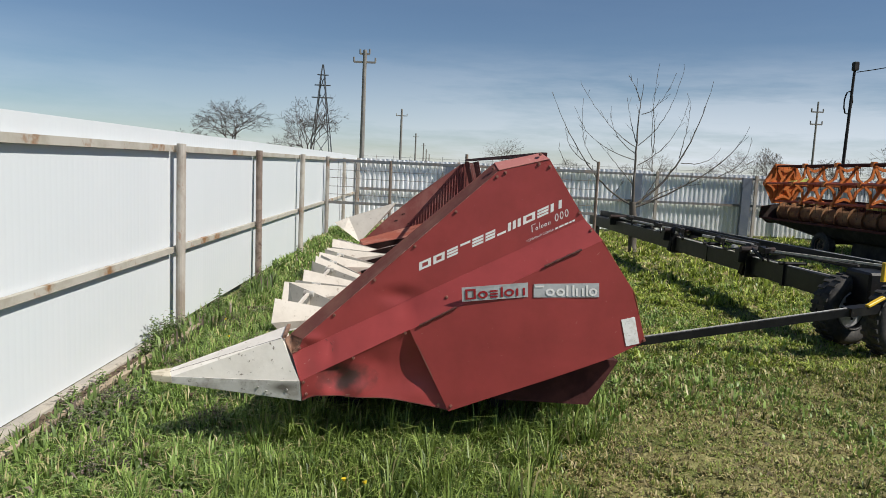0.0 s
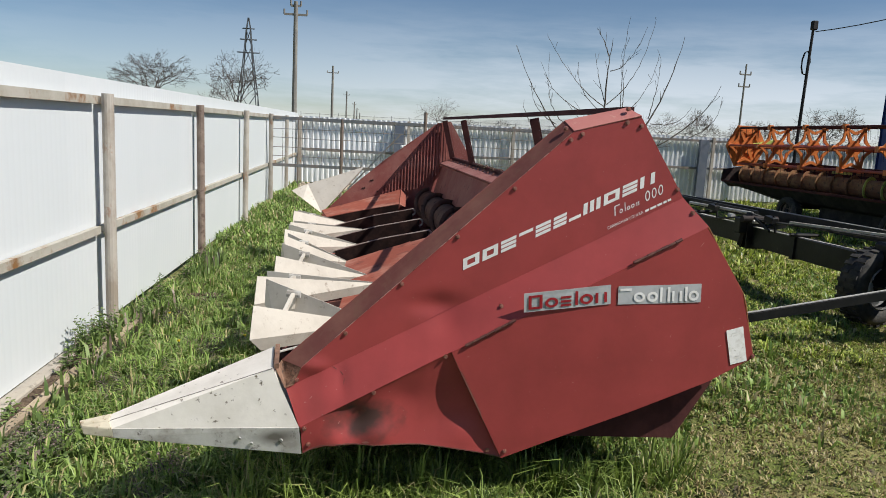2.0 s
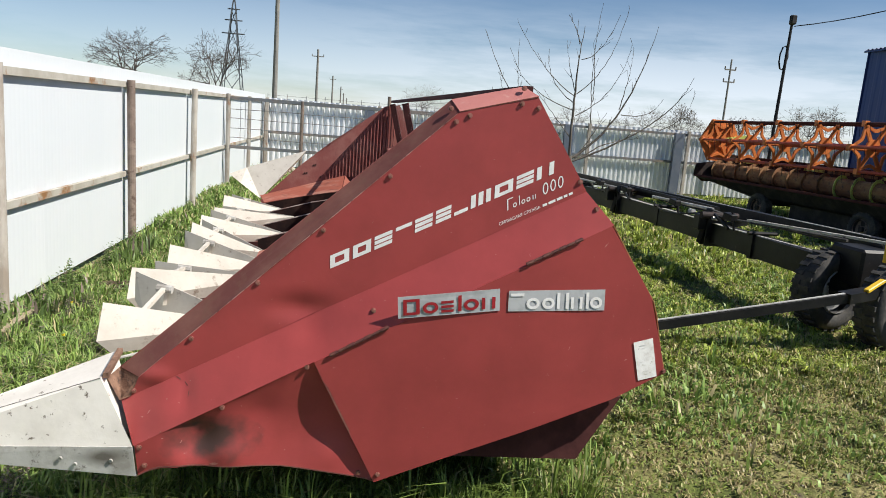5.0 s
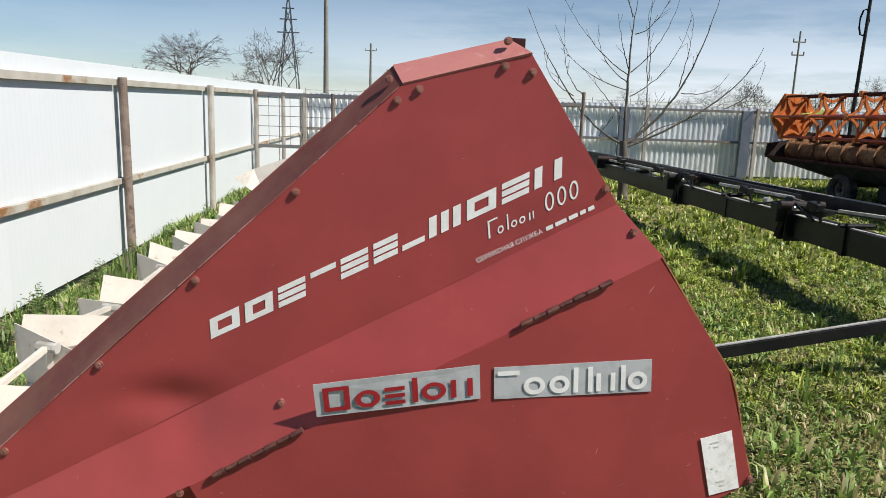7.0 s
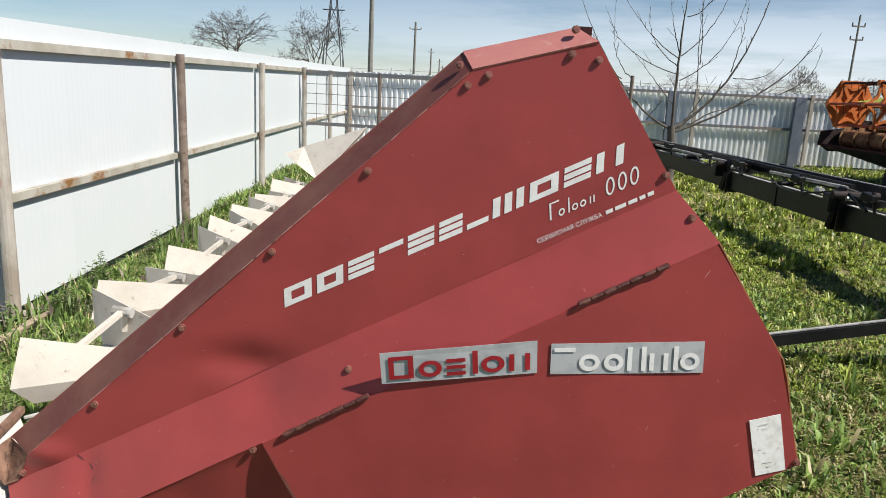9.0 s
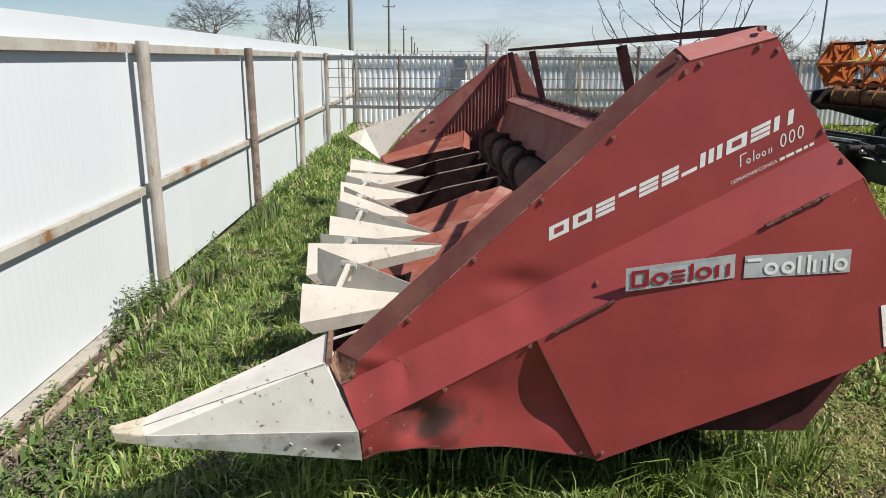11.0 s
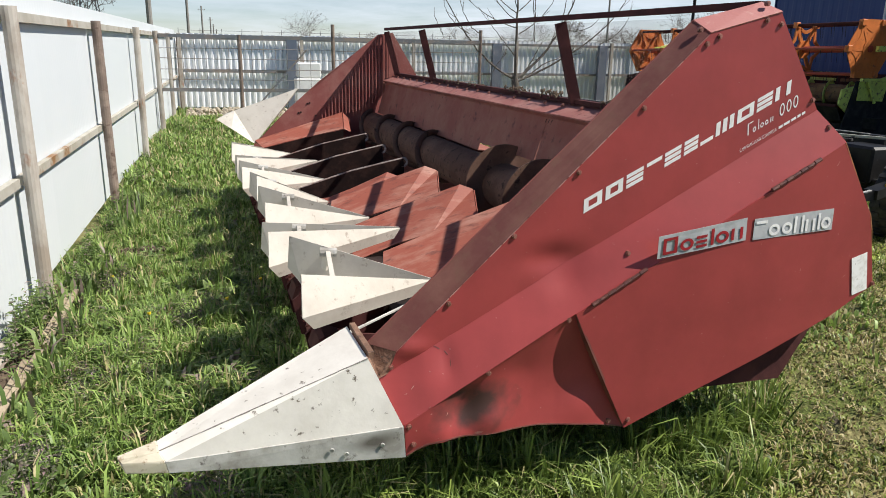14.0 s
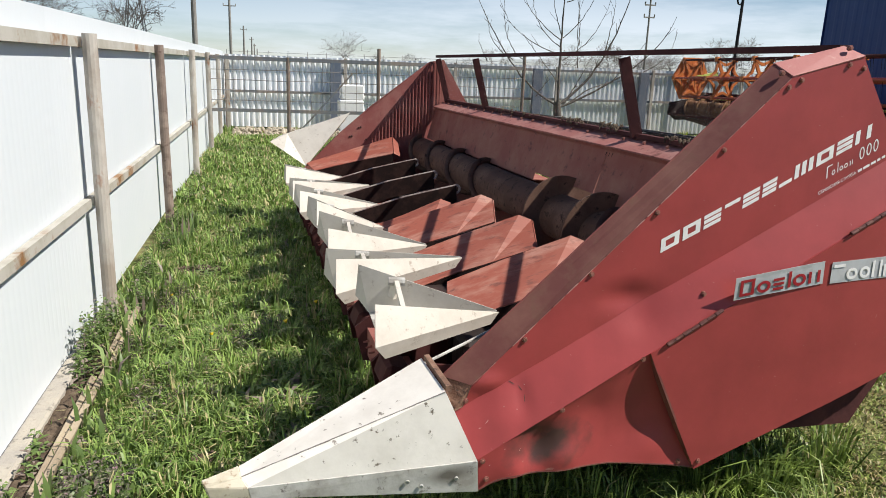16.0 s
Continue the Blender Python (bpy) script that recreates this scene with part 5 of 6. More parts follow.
# light caught along the rail's upper edge, drawn as pale strips
for a, b, z in ((0.25, 1.3, 0.758), (1.9, 3.3, 0.742), (3.7, 5.2, 0.728), (5.6, 7.3, 0.712)):
    bar("pale_edge", (0.345 - 0.0276 * a, a, z), (0.345 - 0.0276 * b, b, z - 0.012), 0.016, 0.006, M_GREY_DIRT_LIT, trailer, "rail edge with its highlight painted pale")
for a, b, c in (((-0.02, 2.05, 0.68), (-0.22, 2.7, 0.50), (0.0, 3.3, 0.62)), ((0.0, 4.35, 0.68), (-0.20, 4.9, 0.52), (0.02, 5.4, 0.62)), ((0.16, 0.6, 0.70), (-0.16, 1.1, 0.72), (0.0, 1.75, 0.64))):
    a, b, c = Vector(a), Vector(b), Vector(c)
    tube("hydraulic_hose", [a * (1 - f) ** 2 + b * 2 * f * (1 - f) + c * f * f for f in (k / 10 for k in range(11))], 0.011, M_RUBBER, trailer)


def clamp(y, x):
    """A bolted saddle clamp across beam and rail, with its hook, lever and shiny pin."""
    e = new("clamp_set")
    e.parent = trailer
    for d in (-0.05, 0.05):
        box("saddle_plate", (x, y + d, 0.49), (0.22, 0.018, 0.30), M_FRAME_BLACK, e, bevel=0.004)
        for bx in (-0.08, 0.08):
            rod("saddle_bolt", (x + bx, y + d - 0.02, 0.62), (x + bx, y + d + 0.02, 0.62), 0.012, M_FRAME_BLACK, e, seg=6)
    box("jaw", (x - 0.02, y, 0.66), (0.16, 0.09, 0.10), M_FRAME_BLACK, e, rot=(0, 14, 12), bevel=0.012)
    bar("lever", (x - 0.06, y - 0.02, 0.70), (x - 0.10, y - 0.42, 0.58), 0.022, 0.022, M_FRAME_BLACK, e)
    bar("hook_arm", (x - 0.09, y + 0.02, 0.56), (x - 0.12, y + 0.05, 0.36), 0.03, 0.04, M_FRAME_BLACK, e)
    rod("shiny_pin", (x - 0.11, y - 0.14, 0.64), (x - 0.03, y - 0.14, 0.64), 0.020, M_RIM, e, seg=10)


clamp(1.98, 0.02)
clamp(4.25, 0.02)
for a, b in (((0.02, 4.5, 0.665), (-0.02, 7.0, 0.645)), ((0.06, 2.1, 0.70), (0.02, 3.4, 0.675))):
    rod("lift_tube", a, b, 0.017, M_GREY_DIRT_LIT, trailer, "dusty pale tube along the beam", seg=8)
rod("pale_coupling", (-0.04, 2.30, 0.64), (-0.04, 2.38, 0.64), 0.028, M_GREY_DIRT_LIT, trailer)
rod("pale_coupling", (-0.06, 1.95, 0.62), (-0.02, 2.02, 0.62), 0.024, M_GREY_DIRT_LIT, trailer)
box("swivel_block", (0.12, 2.2, 0.50), (0.24, 0.24, 0.28), M_FRAME_BLACK, trailer, bevel=0.03)
# pale strip painted for the highlight along the tow bar
bar("tow_bar_strip", (-0.42, -0.485, 0.453), (-2.3, -0.325, 0.077), 0.020, 0.006, M_GREY_DIRT_LIT, trailer, "tow bar top with its highlight painted pale")


def wheel(parent, at, r, w, turn, rim_mat=M_RIM):
    e = new("wheel")
    e.parent = parent
    e.matrix_basis = pose(*at, 0, 0, turn)
    prof = [(-0.5, 0.60), (-0.5, 0.88), (-0.38, 0.985), (-0.15, 1.0), (0.15, 1.0), (0.38, 0.985), (0.5, 0.88), (0.5, 0.60)]
    seg = 40
    vs, fs = [], []
    for i in range(seg):
        a = 2 * math.pi * i / seg
        for y, q in prof:
            vs.append((r * q * math.cos(a), w * y, r * q * math.sin(a)))
    m = len(prof)
    for i in range(seg):
        for j in range(m):
            fs.append((i * m + j, i * m + (j + 1) % m, ((i + 1) % seg) * m + (j + 1) % m, ((i + 1) % seg) * m + j))
    solid("tyre", vs, fs, M_RUBBER, e, smooth=True)
    bm = bmesh.new()
    for i in range(26):
        a = 2 * math.pi * i / 26
        for s in (-1, 1):
            add_box(bm, ((r + 0.002) * math.cos(a + s * 0.06), s * w * 0.22, (r + 0.002) * math.sin(a + s * 0.06)), (0.014, w * 0.36, 0.035), (0, -math.degrees(a), 0))
    part("tread", bm, M_RUBBER, e)
    bm = bmesh.new()
    bmesh.ops.create_cone(bm, cap_ends=False, segments=32, radius1=r * 0.62, radius2=r * 0.55, depth=w * 0.3, matrix=pose(0, -w * 0.36, 0, 90, 0, 0))
    bmesh.ops.create_cone(bm, cap_ends=True, segments=32, radius1=r * 0.56, radius2=r * 0.50, depth=0.02, matrix=pose(0, -w * 0.16, 0, 90, 0, 0))
    rim = part("rim", bm, rim_mat, e, smooth=False)
    rod("hub", (0, -w * 0.16, 0), (0, -w * 0.42, 0), r * 0.16, M_BLACK, e)
    for i in range(5):
        a = 2 * math.pi * i / 5
        bm = bmesh.new()
        add_rod(bm, (r * 0.28 * math.cos(a), -w * 0.16, r * 0.28 * math.sin(a)), (r * 0.28 * math.cos(a), -w * 0.26, r * 0.28 * math.sin(a)), 0.012, seg=6)
        part("wheel_nut", bm, M_BLACK, rim)


wheel(trailer, (0.20, -0.27, 0.31), 0.32, 0.21, 12)
wheel(trailer, (0.08, 0.28, 0.31), 0.32, 0.21, 12)
box("support_leg", (0.0, 8.7, 0.2), (0.12, 0.12, 0.44), M_BLACK, trailer)

# ---- grain header with reel ----
gh = thing("grain_header", (7.85, 13.7, 0), "grain header with orange reel on a transport trailer", "harvester header", turn=7.0)
RR = 0.43


def axle_z(y):
    """The reel's axle rises a little towards its near end."""
    return 1.40 + 0.017 * (2.47 - y)


def rim_point(k, r, y):
    a = math.pi / 3 * k
    return (r * math.cos(a), y, axle_z(y) + r * math.sin(a))


rod("reel_shaft", (0.0, -2.62, axle_z(-2.62)), (0.0, 2.47, axle_z(2.47)), 0.05, M_REEL_RED, gh, "red reel shaft")
for k in range(6):
    rod("tine_bar", rim_point(k, RR, -2.6), rim_point(k, RR, 2.5), 0.022, M_RED_DARK if k in (1, 2) else M_REEL_RED, gh)
    for i in range(26):
        y = -2.5 + 4.95 * i / 25
        x, _, z = rim_point(k, RR, y)
        rod("tine", (x, y, z), (x + 0.03, y, z - 0.2), 0.006, M_BLACK, gh, r2=0.003, seg=4)


def curved_rib(y, a, w):
    """A pressed rib that bows inwards from one rim corner to the next."""
    bm = bmesh.new()
    r0, r1 = RR - 0.04, 0.27
    ring = []
    for j in range(9):
        f = j / 8
        g = a + math.pi / 3 * f
        r = r0 - (r0 - r1) * math.sin(math.pi * f)
        ring.append([bm.verts.new((q * math.cos(g), yy, axle_z(y) + q * math.sin(g))) for q, yy in ((r - w / 2, y - 0.015), (r + w / 2, y - 0.015), (r + w / 2, y + 0.015), (r - w / 2, y + 0.015))])
    for p, q in zip(ring[:-1], ring[1:]):
        for i in range(4):
            bm.faces.new((p[i], p[(i + 1) % 4], q[(i + 1) % 4], q[i]))
    return bm


for y in (-2.58, -1.42, -0.43, 0.53, 1.50, 2.47):
    end = abs(y) > 2
    e = new("reel_spider")
    e.parent = gh
    e["label"] = "orange six-sided reel end plate" if end else "orange pressed reel spider"
    zc = axle_z(y)
    for k in range(6):
        a = math.pi / 3 * k
        ca, sa = math.cos(a), math.sin(a)
        bm = bmesh.new()
        add_bar(bm, (0.05 * ca, y, zc + 0.05 * sa), (RR * ca, y, zc + RR * sa), 0.06, 0.03, (0, 1, 0))
        part("arm", bm, M_ORANGE, e)
        part("web", curved_rib(y, a, 0.055), M_ORANGE, e)
        box("foot_clamp", (RR * ca, y, zc + RR * sa), (0.09, 0.07, 0.09), M_ORANGE, e)
    rod("hub_disc", (0.0, y - 0.02, zc), (0.0, y + 0.02, zc), 0.14, M_ORANGE, e, seg=18)
    if end:
        side = -0.01 if y < 0 else 0.02
        slab("end_disc", [rim_point(k, RR + 0.06, y + side) for k in range(6)], 0.012, M_ORANGE, e)
for k in range(9):
    y = -2.35 + 0.58 * k
    slab("back_plate", [(0.44, y, 0.98), (0.44, y + 0.50, 0.98), (0.47, y + 0.50, 1.12), (0.47, y, 1.12)], 0.01, M_LIME if k % 3 == 1 else M_TAN, gh)
trough_sec = [(-0.50, 0.66), (-0.32, 0.57), (0.1, 0.54), (0.36, 0.60), (0.46, 0.80), (0.46, 1.12)]
vs = [(x, y, z) for x, z in trough_sec for y in (-2.6, 2.45)]
ob = solid("table", vs, [(2 * i, 2 * i + 1, 2 * i + 3, 2 * i + 2) for i in range(len(trough_sec) - 1)], M_RED_DARK, gh, "dull dark red table and back wall")
ob.modifiers.new("thick", "SOLIDIFY").thickness = 0.02
rod("intake_auger", (0.0, -2.55, 0.80), (0.0, 2.4, 0.80), 0.15, M_TAN, gh, "dusty tan intake auger", seg=18)
for i in range(14):
    y = -2.4 + 4.8 * i / 13
    bm = bmesh.new()
    bmesh.ops.create_cone(bm, cap_ends=True, segments=18, radius1=0.205, radius2=0.205, depth=0.012, matrix=pose(0.0, y, 0.80, 90, 0, 14))
    part("auger_flight", bm, M_LIME if i < 5 else M_TAN, gh)
bar("knife_beam", (-0.51, -2.6, 0.66), (-0.51, 2.45, 0.66), 0.05, 0.04, M_RED_DARK, gh)
for y in (-2.62, 2.47):
    slab("side_wall", [(-0.53, y, 0.68), (-0.50, y, 0.90), (0.1, y, 1.0), (0.48, y, 1.1), (0.50, y, 0.56), (-0.32, y, 0.54)], 0.03, M_LIME if y < 0 else M_DARK, gh, "yellow-green side wall" if y < 0 else "dark greasy side wall")
    bar("reel_arm", (0.66, y - 0.1 if y < 0 else y, 1.52), (0.0, y - 0.1 if y < 0 else y, axle_z(y)), 0.05, 0.08, M_LIME, gh, "yellow-green reel arm")
slab("drive_cover", [(-0.45, -2.655, 0.30), (-0.25, -2.655, 1.02), (1.20, -2.655, 1.02), (1.45, -2.655, 0.45), (1.2, -2.655, 0.22), (-0.2, -2.655, 0.18)], 0.02, M_BLACK, gh, "black greasy drive side")
slab("green_panel", [(-0.22, -2.69, 0.74), (-0.22, -2.69, 1.01), (0.40, -2.69, 1.01), (0.34, -2.69, 0.72)], 0.012, M_LIME, gh, "yellow-green side panel")
bar("arm_stay", (0.66, -2.72, 1.50), (1.05, -2.72, 1.20), 0.05, 0.07, M_LIME, gh)
bar("lift_cylinder", (0.60, -2.76, 1.46), (0.74, -2.76, 1.04), 0.035, 0.035, M_GREY_DIRT_LIT, gh)
bar("end_beam", (-0.25, -2.74, 1.04), (1.15, -2.74, 1.04), 0.05, 0.045, M_LIME, gh, "dusty yellow-green end beam")
bar("end_brace", (-0.10, -2.75, 1.02), (0.10, -2.75, 0.70), 0.03, 0.035, M_LIME, gh)
bar("belt_guard", (0.50, -2.76, 0.66), (1.30, -2.76, 0.48), 0.03, 0.02, M_GREY_DIRT_LIT, gh)
for x, z in ((0.58, 0.82), (0.92, 0.70)):
    pulley = part("pulley", add_rod(bmesh.new(), (x, -2.68, z), (x, -2.75, z), 0.115, seg=24), M_BLACK, gh)
    tube("pulley_rim", [(x + 0.105 * math.cos(math.pi * k / 12), -2.755, z + 0.105 * math.sin(math.pi * k / 12)) for k in range(24)], 0.012, M_GREY_DIRT_LIT, pulley, "pale worn rim", 5, True)
    part("pulley_hub", add_rod(bmesh.new(), (x, -2.75, z), (x, -2.79, z), 0.035, seg=10), M_GREY_DIRT_LIT, pulley)
bar("trailer_beam", (0.1, -2.9, 0.40), (0.1, 1.1, 0.40), 0.14, 0.16, M_BLACK, gh)
hull = [(-0.49, 0.0), (-0.36, 0.20), (-0.05, 0.32), (0.40, 0.30), (0.42, 0.06)]
stations = [(2.40, 0.15), (1.75, 0.5), (0.9, 0.9), (-2.6, 1.0)]
vs = [(x, y, 0.64 - d * k) for x, d in hull for y, k in stations]
fs = [(4 * i + j, 4 * i + j + 1, 4 * i + j + 5, 4 * i + j + 4) for i in range(4) for j in range(3)]
ob = solid("hull", vs, fs, M_BLACK, gh, "black rounded underside")
ob.modifiers.new("thick", "SOLIDIFY").thickness = 0.01
box("underframe", (0.05, -1.3, 0.30), (0.55, 2.4, 0.32), M_BLACK, gh, bevel=0.02)
for y in (-1.9, 0.5):
    bar("trailer_axle", (-0.4, y, 0.34), (0.6, y, 0.34), 0.08, 0.08, M_BLACK, gh)
    bar("trailer_leg", (0.1, y, 0.4), (0.1, y, 0.62), 0.2, 0.2, M_BLACK, gh)
    wheel(gh, (-0.36, y, 0.25), 0.26, 0.18, -90, M_POST_BROWN)
    wheel(gh, (0.60, y, 0.25), 0.26, 0.18, 90, M_POST_BROWN)

# ---- blue shed ----
shed = thing("shed", (9.69, 9.9, 0), "low blue profiled metal shed with white window frames", "building", kind="", turn=-3)
blue_me = corrugated("cladding", 11.0, 3.36, 0.25, 0.006, M_BLUE)
ob = new("wall", blue_me)
ob.parent = shed
ob.matrix_basis = pose(0.03, 5.5, 0.0, 0, 0, -90)
ob = new("wall", corrugated("cladding", 6.0, 3.36, 0.25, 0.006, M_BLUE))
ob.parent = shed
ob.matrix_basis = pose(6.0, 5.53, 0.0, 0, 0, 180)
box("wall_core", (3.06, 0.0, 1.65), (5.94, 10.94, 3.28), M_BLUE, shed)
roof = corrugated("roof_sheet", 11.3, 6.3, 0.12, 0.02, M_BLUE)
ob = new("roof", roof)
ob.parent = shed
ob.matrix_basis = pose(-0.05, 5.60, 3.40, 0, 0, -90) @ Matrix.Rotation(radians(-87), 4, "X")
bar("eaves_strip", (-0.03, -5.6, 3.36), (-0.03, 5.59, 3.36), 0.03, 0.035, M_BLUE, shed)
bar("corner_trim", (0.005, 5.545, 0.0), (0.005, 5.545, 3.30), 0.012, 0.012, M_SHEET, shed, "thin pale corner flashing")
for y in (-3.4, -2.5, 1.32, 2.20):
    win = new("window")
    win.parent = shed
    bm = bmesh.new()
    for yy, zz, sy, sz in ((0, 0.49, 0.82, 0.045), (0, -0.49, 0.82, 0.045), (-0.39, 0, 0.045, 1.0), (0.39, 0, 0.045, 1.0)):
        add_box(bm, (-0.02, y + yy, 2.36 + zz), (0.05, sy, sz))
    part("window_frame", bm, M_FRAME, win)
    box("pane", (-0.005, y, 2.36), (0.02, 0.76, 0.96), M_GLASS, win, bevel=0)


# ---- trees ----
def twig_mesh(name, segs, mat, sides=5):
    vs, fs = [], []
    for a, b, ra, rb in segs:
        d = (b - a)
        if d.length < 1e-6:
            continue
        q = d.to_track_quat("Z", "Y")
        o = len(vs)
        for p, r in ((a, ra), (b, rb)):
            for k in range(sides):
                t = 2 * math.pi * k / sides
                vs.append(p + q @ Vector((r * math.cos(t), r * math.sin(t), 0)))
        for k in range(sides):
            fs.append((o + k, o + (k + 1) % sides, o + sides + (k + 1) % sides, o + sides + k))
    return mesh_of(name, vs, fs, mat, True)


def limb(rg, segs, p, d, length, r, depth, up, kids, curl=0.25, min_r=0.003):
    n = max(3, int(length / 0.16)) if depth > 0 else 3
    q, dd, rr = p.copy(), d.normalized(), r
    for i in range(n):
        dd = (dd + Vector((rg.uniform(-1, 1), rg.uniform(-1, 1), rg.uniform(-0.6, 0.6))) * curl * 0.35 + Vector((0, 0, up))).normalized()
        e = q + dd * (length / n)
        r2 = max(min_r, r * (1 - 0.75 * (i + 1) / n))
        segs.append((q, e, rr, r2))
        if depth > 0 and i >= 1 and rg.random() < kids:
            side = Vector((rg.uniform(-1, 1), rg.uniform(-1, 1), rg.uniform(0.0, 0.6)))
            limb(rg, segs, e, dd * 0.6 + side.normalized() * 0.8, length * rg.uniform(0.3, 0.55), r2 * 0.65, depth - 1, up, kids, curl, min_r)
        q, rr = e, r2


fruit = thing("bare_fruit_tree", (3.615, 14.1, 0.05), "small bare fruit tree with long upright shoots", "tree")
fruit.scale = (0.964, 0.964, 0.964)
rg = random.Random(12)
segs = []
trunk_pts = [Vector((0.15, 0, -0.13)), Vector((0.138, 0.01, 0.25)), Vector((0.13, -0.01, 0.55)), Vector((0.10, 0.0, 0.76)), Vector((0.085, 0.0, 0.92))]
for k, (a, b) in enumerate(zip(trunk_pts[:-1], trunk_pts[1:])):
    segs.append((a, b, 0.088 - 0.007 * k, 0.081 - 0.007 * k))
ob = new("trunk", twig_mesh("trunk", segs, M_BARK, 9))
ob.parent = fruit
# each shoot: foot, bend and tip, as sideways place and height
TREE_LIMBS = [(0.10, 0.87, 0.05, 2.40, 0.13, 3.20), (0.07, 2.88, 0.0, 3.17, -0.16, 3.35), (0.09, 1.97, -0.53, 2.28, -1.11, 3.13), (0.09, 1.84, -0.49, 2.23, -0.42, 2.77),
              (0.10, 1.73, -0.89, 1.98, -1.10, 2.52), (-0.60, 1.63, -1.02, 1.79, -1.02, 2.69), (0.05, 0.87, -0.86, 1.26, -1.61, 2.99), (-0.80, 1.62, -1.34, 1.85, -1.35, 2.33),
              (0.09, 2.04, -0.09, 2.56, -0.12, 2.94), (0.11, 2.02, 0.73, 2.49, 0.89, 3.57), (0.13, 2.62, 0.46, 2.65, 0.71, 3.42), (0.13, 1.64, 0.92, 2.02, 1.10, 2.97),
              (0.43, 1.52, 0.30, 2.37, 0.33, 3.37), (0.12, 0.87, 1.14, 1.53, 1.50, 3.32), (0.93, 1.81, 1.09, 2.45, 1.10, 2.89), (0.14, 0.82, 1.92, 1.58, 2.18, 2.47)]
SMALL_LIMBS = [(0.42, 1.90, 0.46, 2.41, 0.38, 2.94), (0.98, 1.72, 1.53, 1.65, 1.70, 2.05), (1.73, 1.49, 2.31, 1.72, 2.29, 2.27), (0.28, 0.88, 0.81, 1.30, 1.47, 1.32),
               (0.09, 1.23, -0.44, 1.77, -0.72, 2.05), (0.20, 0.86, 0.50, 1.29, 0.75, 1.74), (-1.27, 1.58, -1.36, 1.76, -1.43, 1.91), (-0.33, 0.99, -0.18, 1.29, -0.14, 1.31)]
STRONG = {0: 0.028, 6: 0.022, 13: 0.027, 15: 0.021}
for i, (ax, az, bx, bz, cx, cz) in enumerate(TREE_LIMBS + SMALL_LIMBS):
    segs = []
    low = az < 0.9
    dy = 0.0 if i == 0 else 0.20 * math.sin(2.4 * i + 0.5)
    p0, p1, p2 = Vector((ax, 0.0, az)), Vector((bx, dy * 0.5, bz)), Vector((cx, dy, cz))
    r0 = STRONG.get(i, 0.015 if low else 0.0095)
    q, r, n = p0, r0, 16
    for k in range(1, n + 1):
        f = k / n
        e = p0 * (1 - f) ** 2 + p1 * 2 * f * (1 - f) + p2 * f * f + Vector((rg.uniform(-1, 1), rg.uniform(-1, 1), rg.uniform(-1, 1))) * (0.009 if k < n else 0.0)
        r2 = max(0.0035, r0 * (1 - 0.88 * f))
        segs.append((q, e, r, r2))
        if k > 3 and rg.random() < 0.42:
            d = (e - q).normalized() * 0.6 + Vector((rg.uniform(-1, 1), rg.uniform(-1, 1), rg.uniform(-0.1, 0.9))) * 0.6
            limb(rg, segs, e, d, rg.uniform(0.03, 0.24), r2 * 0.6, 0, 0.05, 0.0, 0.25, 0.003)
        q, r = e, r2
    ob = new("limb", twig_mesh("limb", segs, M_BARK, 6))
    ob.parent = fruit


def far_tree(at, height, width, seed, mat=M_TWIG, depth=5, trunk=0.25):
    """Leafless tree that forks again and again; its crown is scaled to the height and half width."""
    rg = random.Random(seed)
    t = thing("bare_tree", at, "distant leafless tree with a round twiggy crown", "tree", group="distant bare trees")
    s = []

    def grow(p, d, l, r, k):
        bend = (d + Vector((rg.uniform(-1, 1), rg.uniform(-1, 1), rg.uniform(-1, 1))) * 0.18).normalized()
        m = p + d * l * 0.5
        e = m + bend * l * 0.5
        s.append((p, m, r, r * 0.85))
        s.append((m, e, r * 0.85, r * 0.7))
        if k == 0:
            return
        for _ in range(4 if k >= depth - 1 else 3):
            side = Vector((rg.uniform(-1, 1), rg.uniform(-1, 1), rg.uniform(-0.75, 0.9)))
            grow(e, (bend * 0.75 + side * 0.85).normalized(), l * rg.uniform(0.6, 0.88), r * 0.6, k - 1)

    base = Vector((0, 0, height * trunk))
    for _ in range(3):
        grow(base, Vector((rg.uniform(-0.5, 0.5), rg.uniform(-0.5, 0.5), 1)).normalized(), 1.0, 0.055, depth - 1)
    top = max(b.z for a, b, ra, rb in s) - base.z
    wide = sorted(abs(b.x) for a, b, ra, rb in s)[int(len(s) * 0.97)]
    fine = 0.85 if mat is M_TWIG else 0.62
    kx, kz = width / wide, (height - base.z) / top
    fit_in = lambda p: Vector((p.x * kx, p.y * kx, base.z + (p.z - base.z) * kz))
    s = [(fit_in(a), fit_in(b), max(0.010, ra * kx * fine), max(0.007, rb * kx * fine)) for a, b, ra, rb in s]
    ob = new("crown", twig_mesh("crown", s, mat, 3))
    ob.parent = t
    ob = new("trunk", twig_mesh("trunk", [(Vector((0, 0, -0.3)), base, 0.09 * kx, 0.07 * kx)], mat, 7))
    ob.parent = t


far_tree((-17.8, 62, 0), 6.6, 3.0, 3, depth=6, trunk=0.28)
far_tree((-11.6, 63.5, 0), 7.4, 3.1, 8, depth=6, trunk=0.16)
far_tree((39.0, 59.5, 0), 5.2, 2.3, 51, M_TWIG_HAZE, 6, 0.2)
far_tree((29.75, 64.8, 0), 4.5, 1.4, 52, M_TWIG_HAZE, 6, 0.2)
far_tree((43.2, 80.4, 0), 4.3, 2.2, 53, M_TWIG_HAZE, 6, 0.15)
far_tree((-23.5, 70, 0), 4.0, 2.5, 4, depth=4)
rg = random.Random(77)
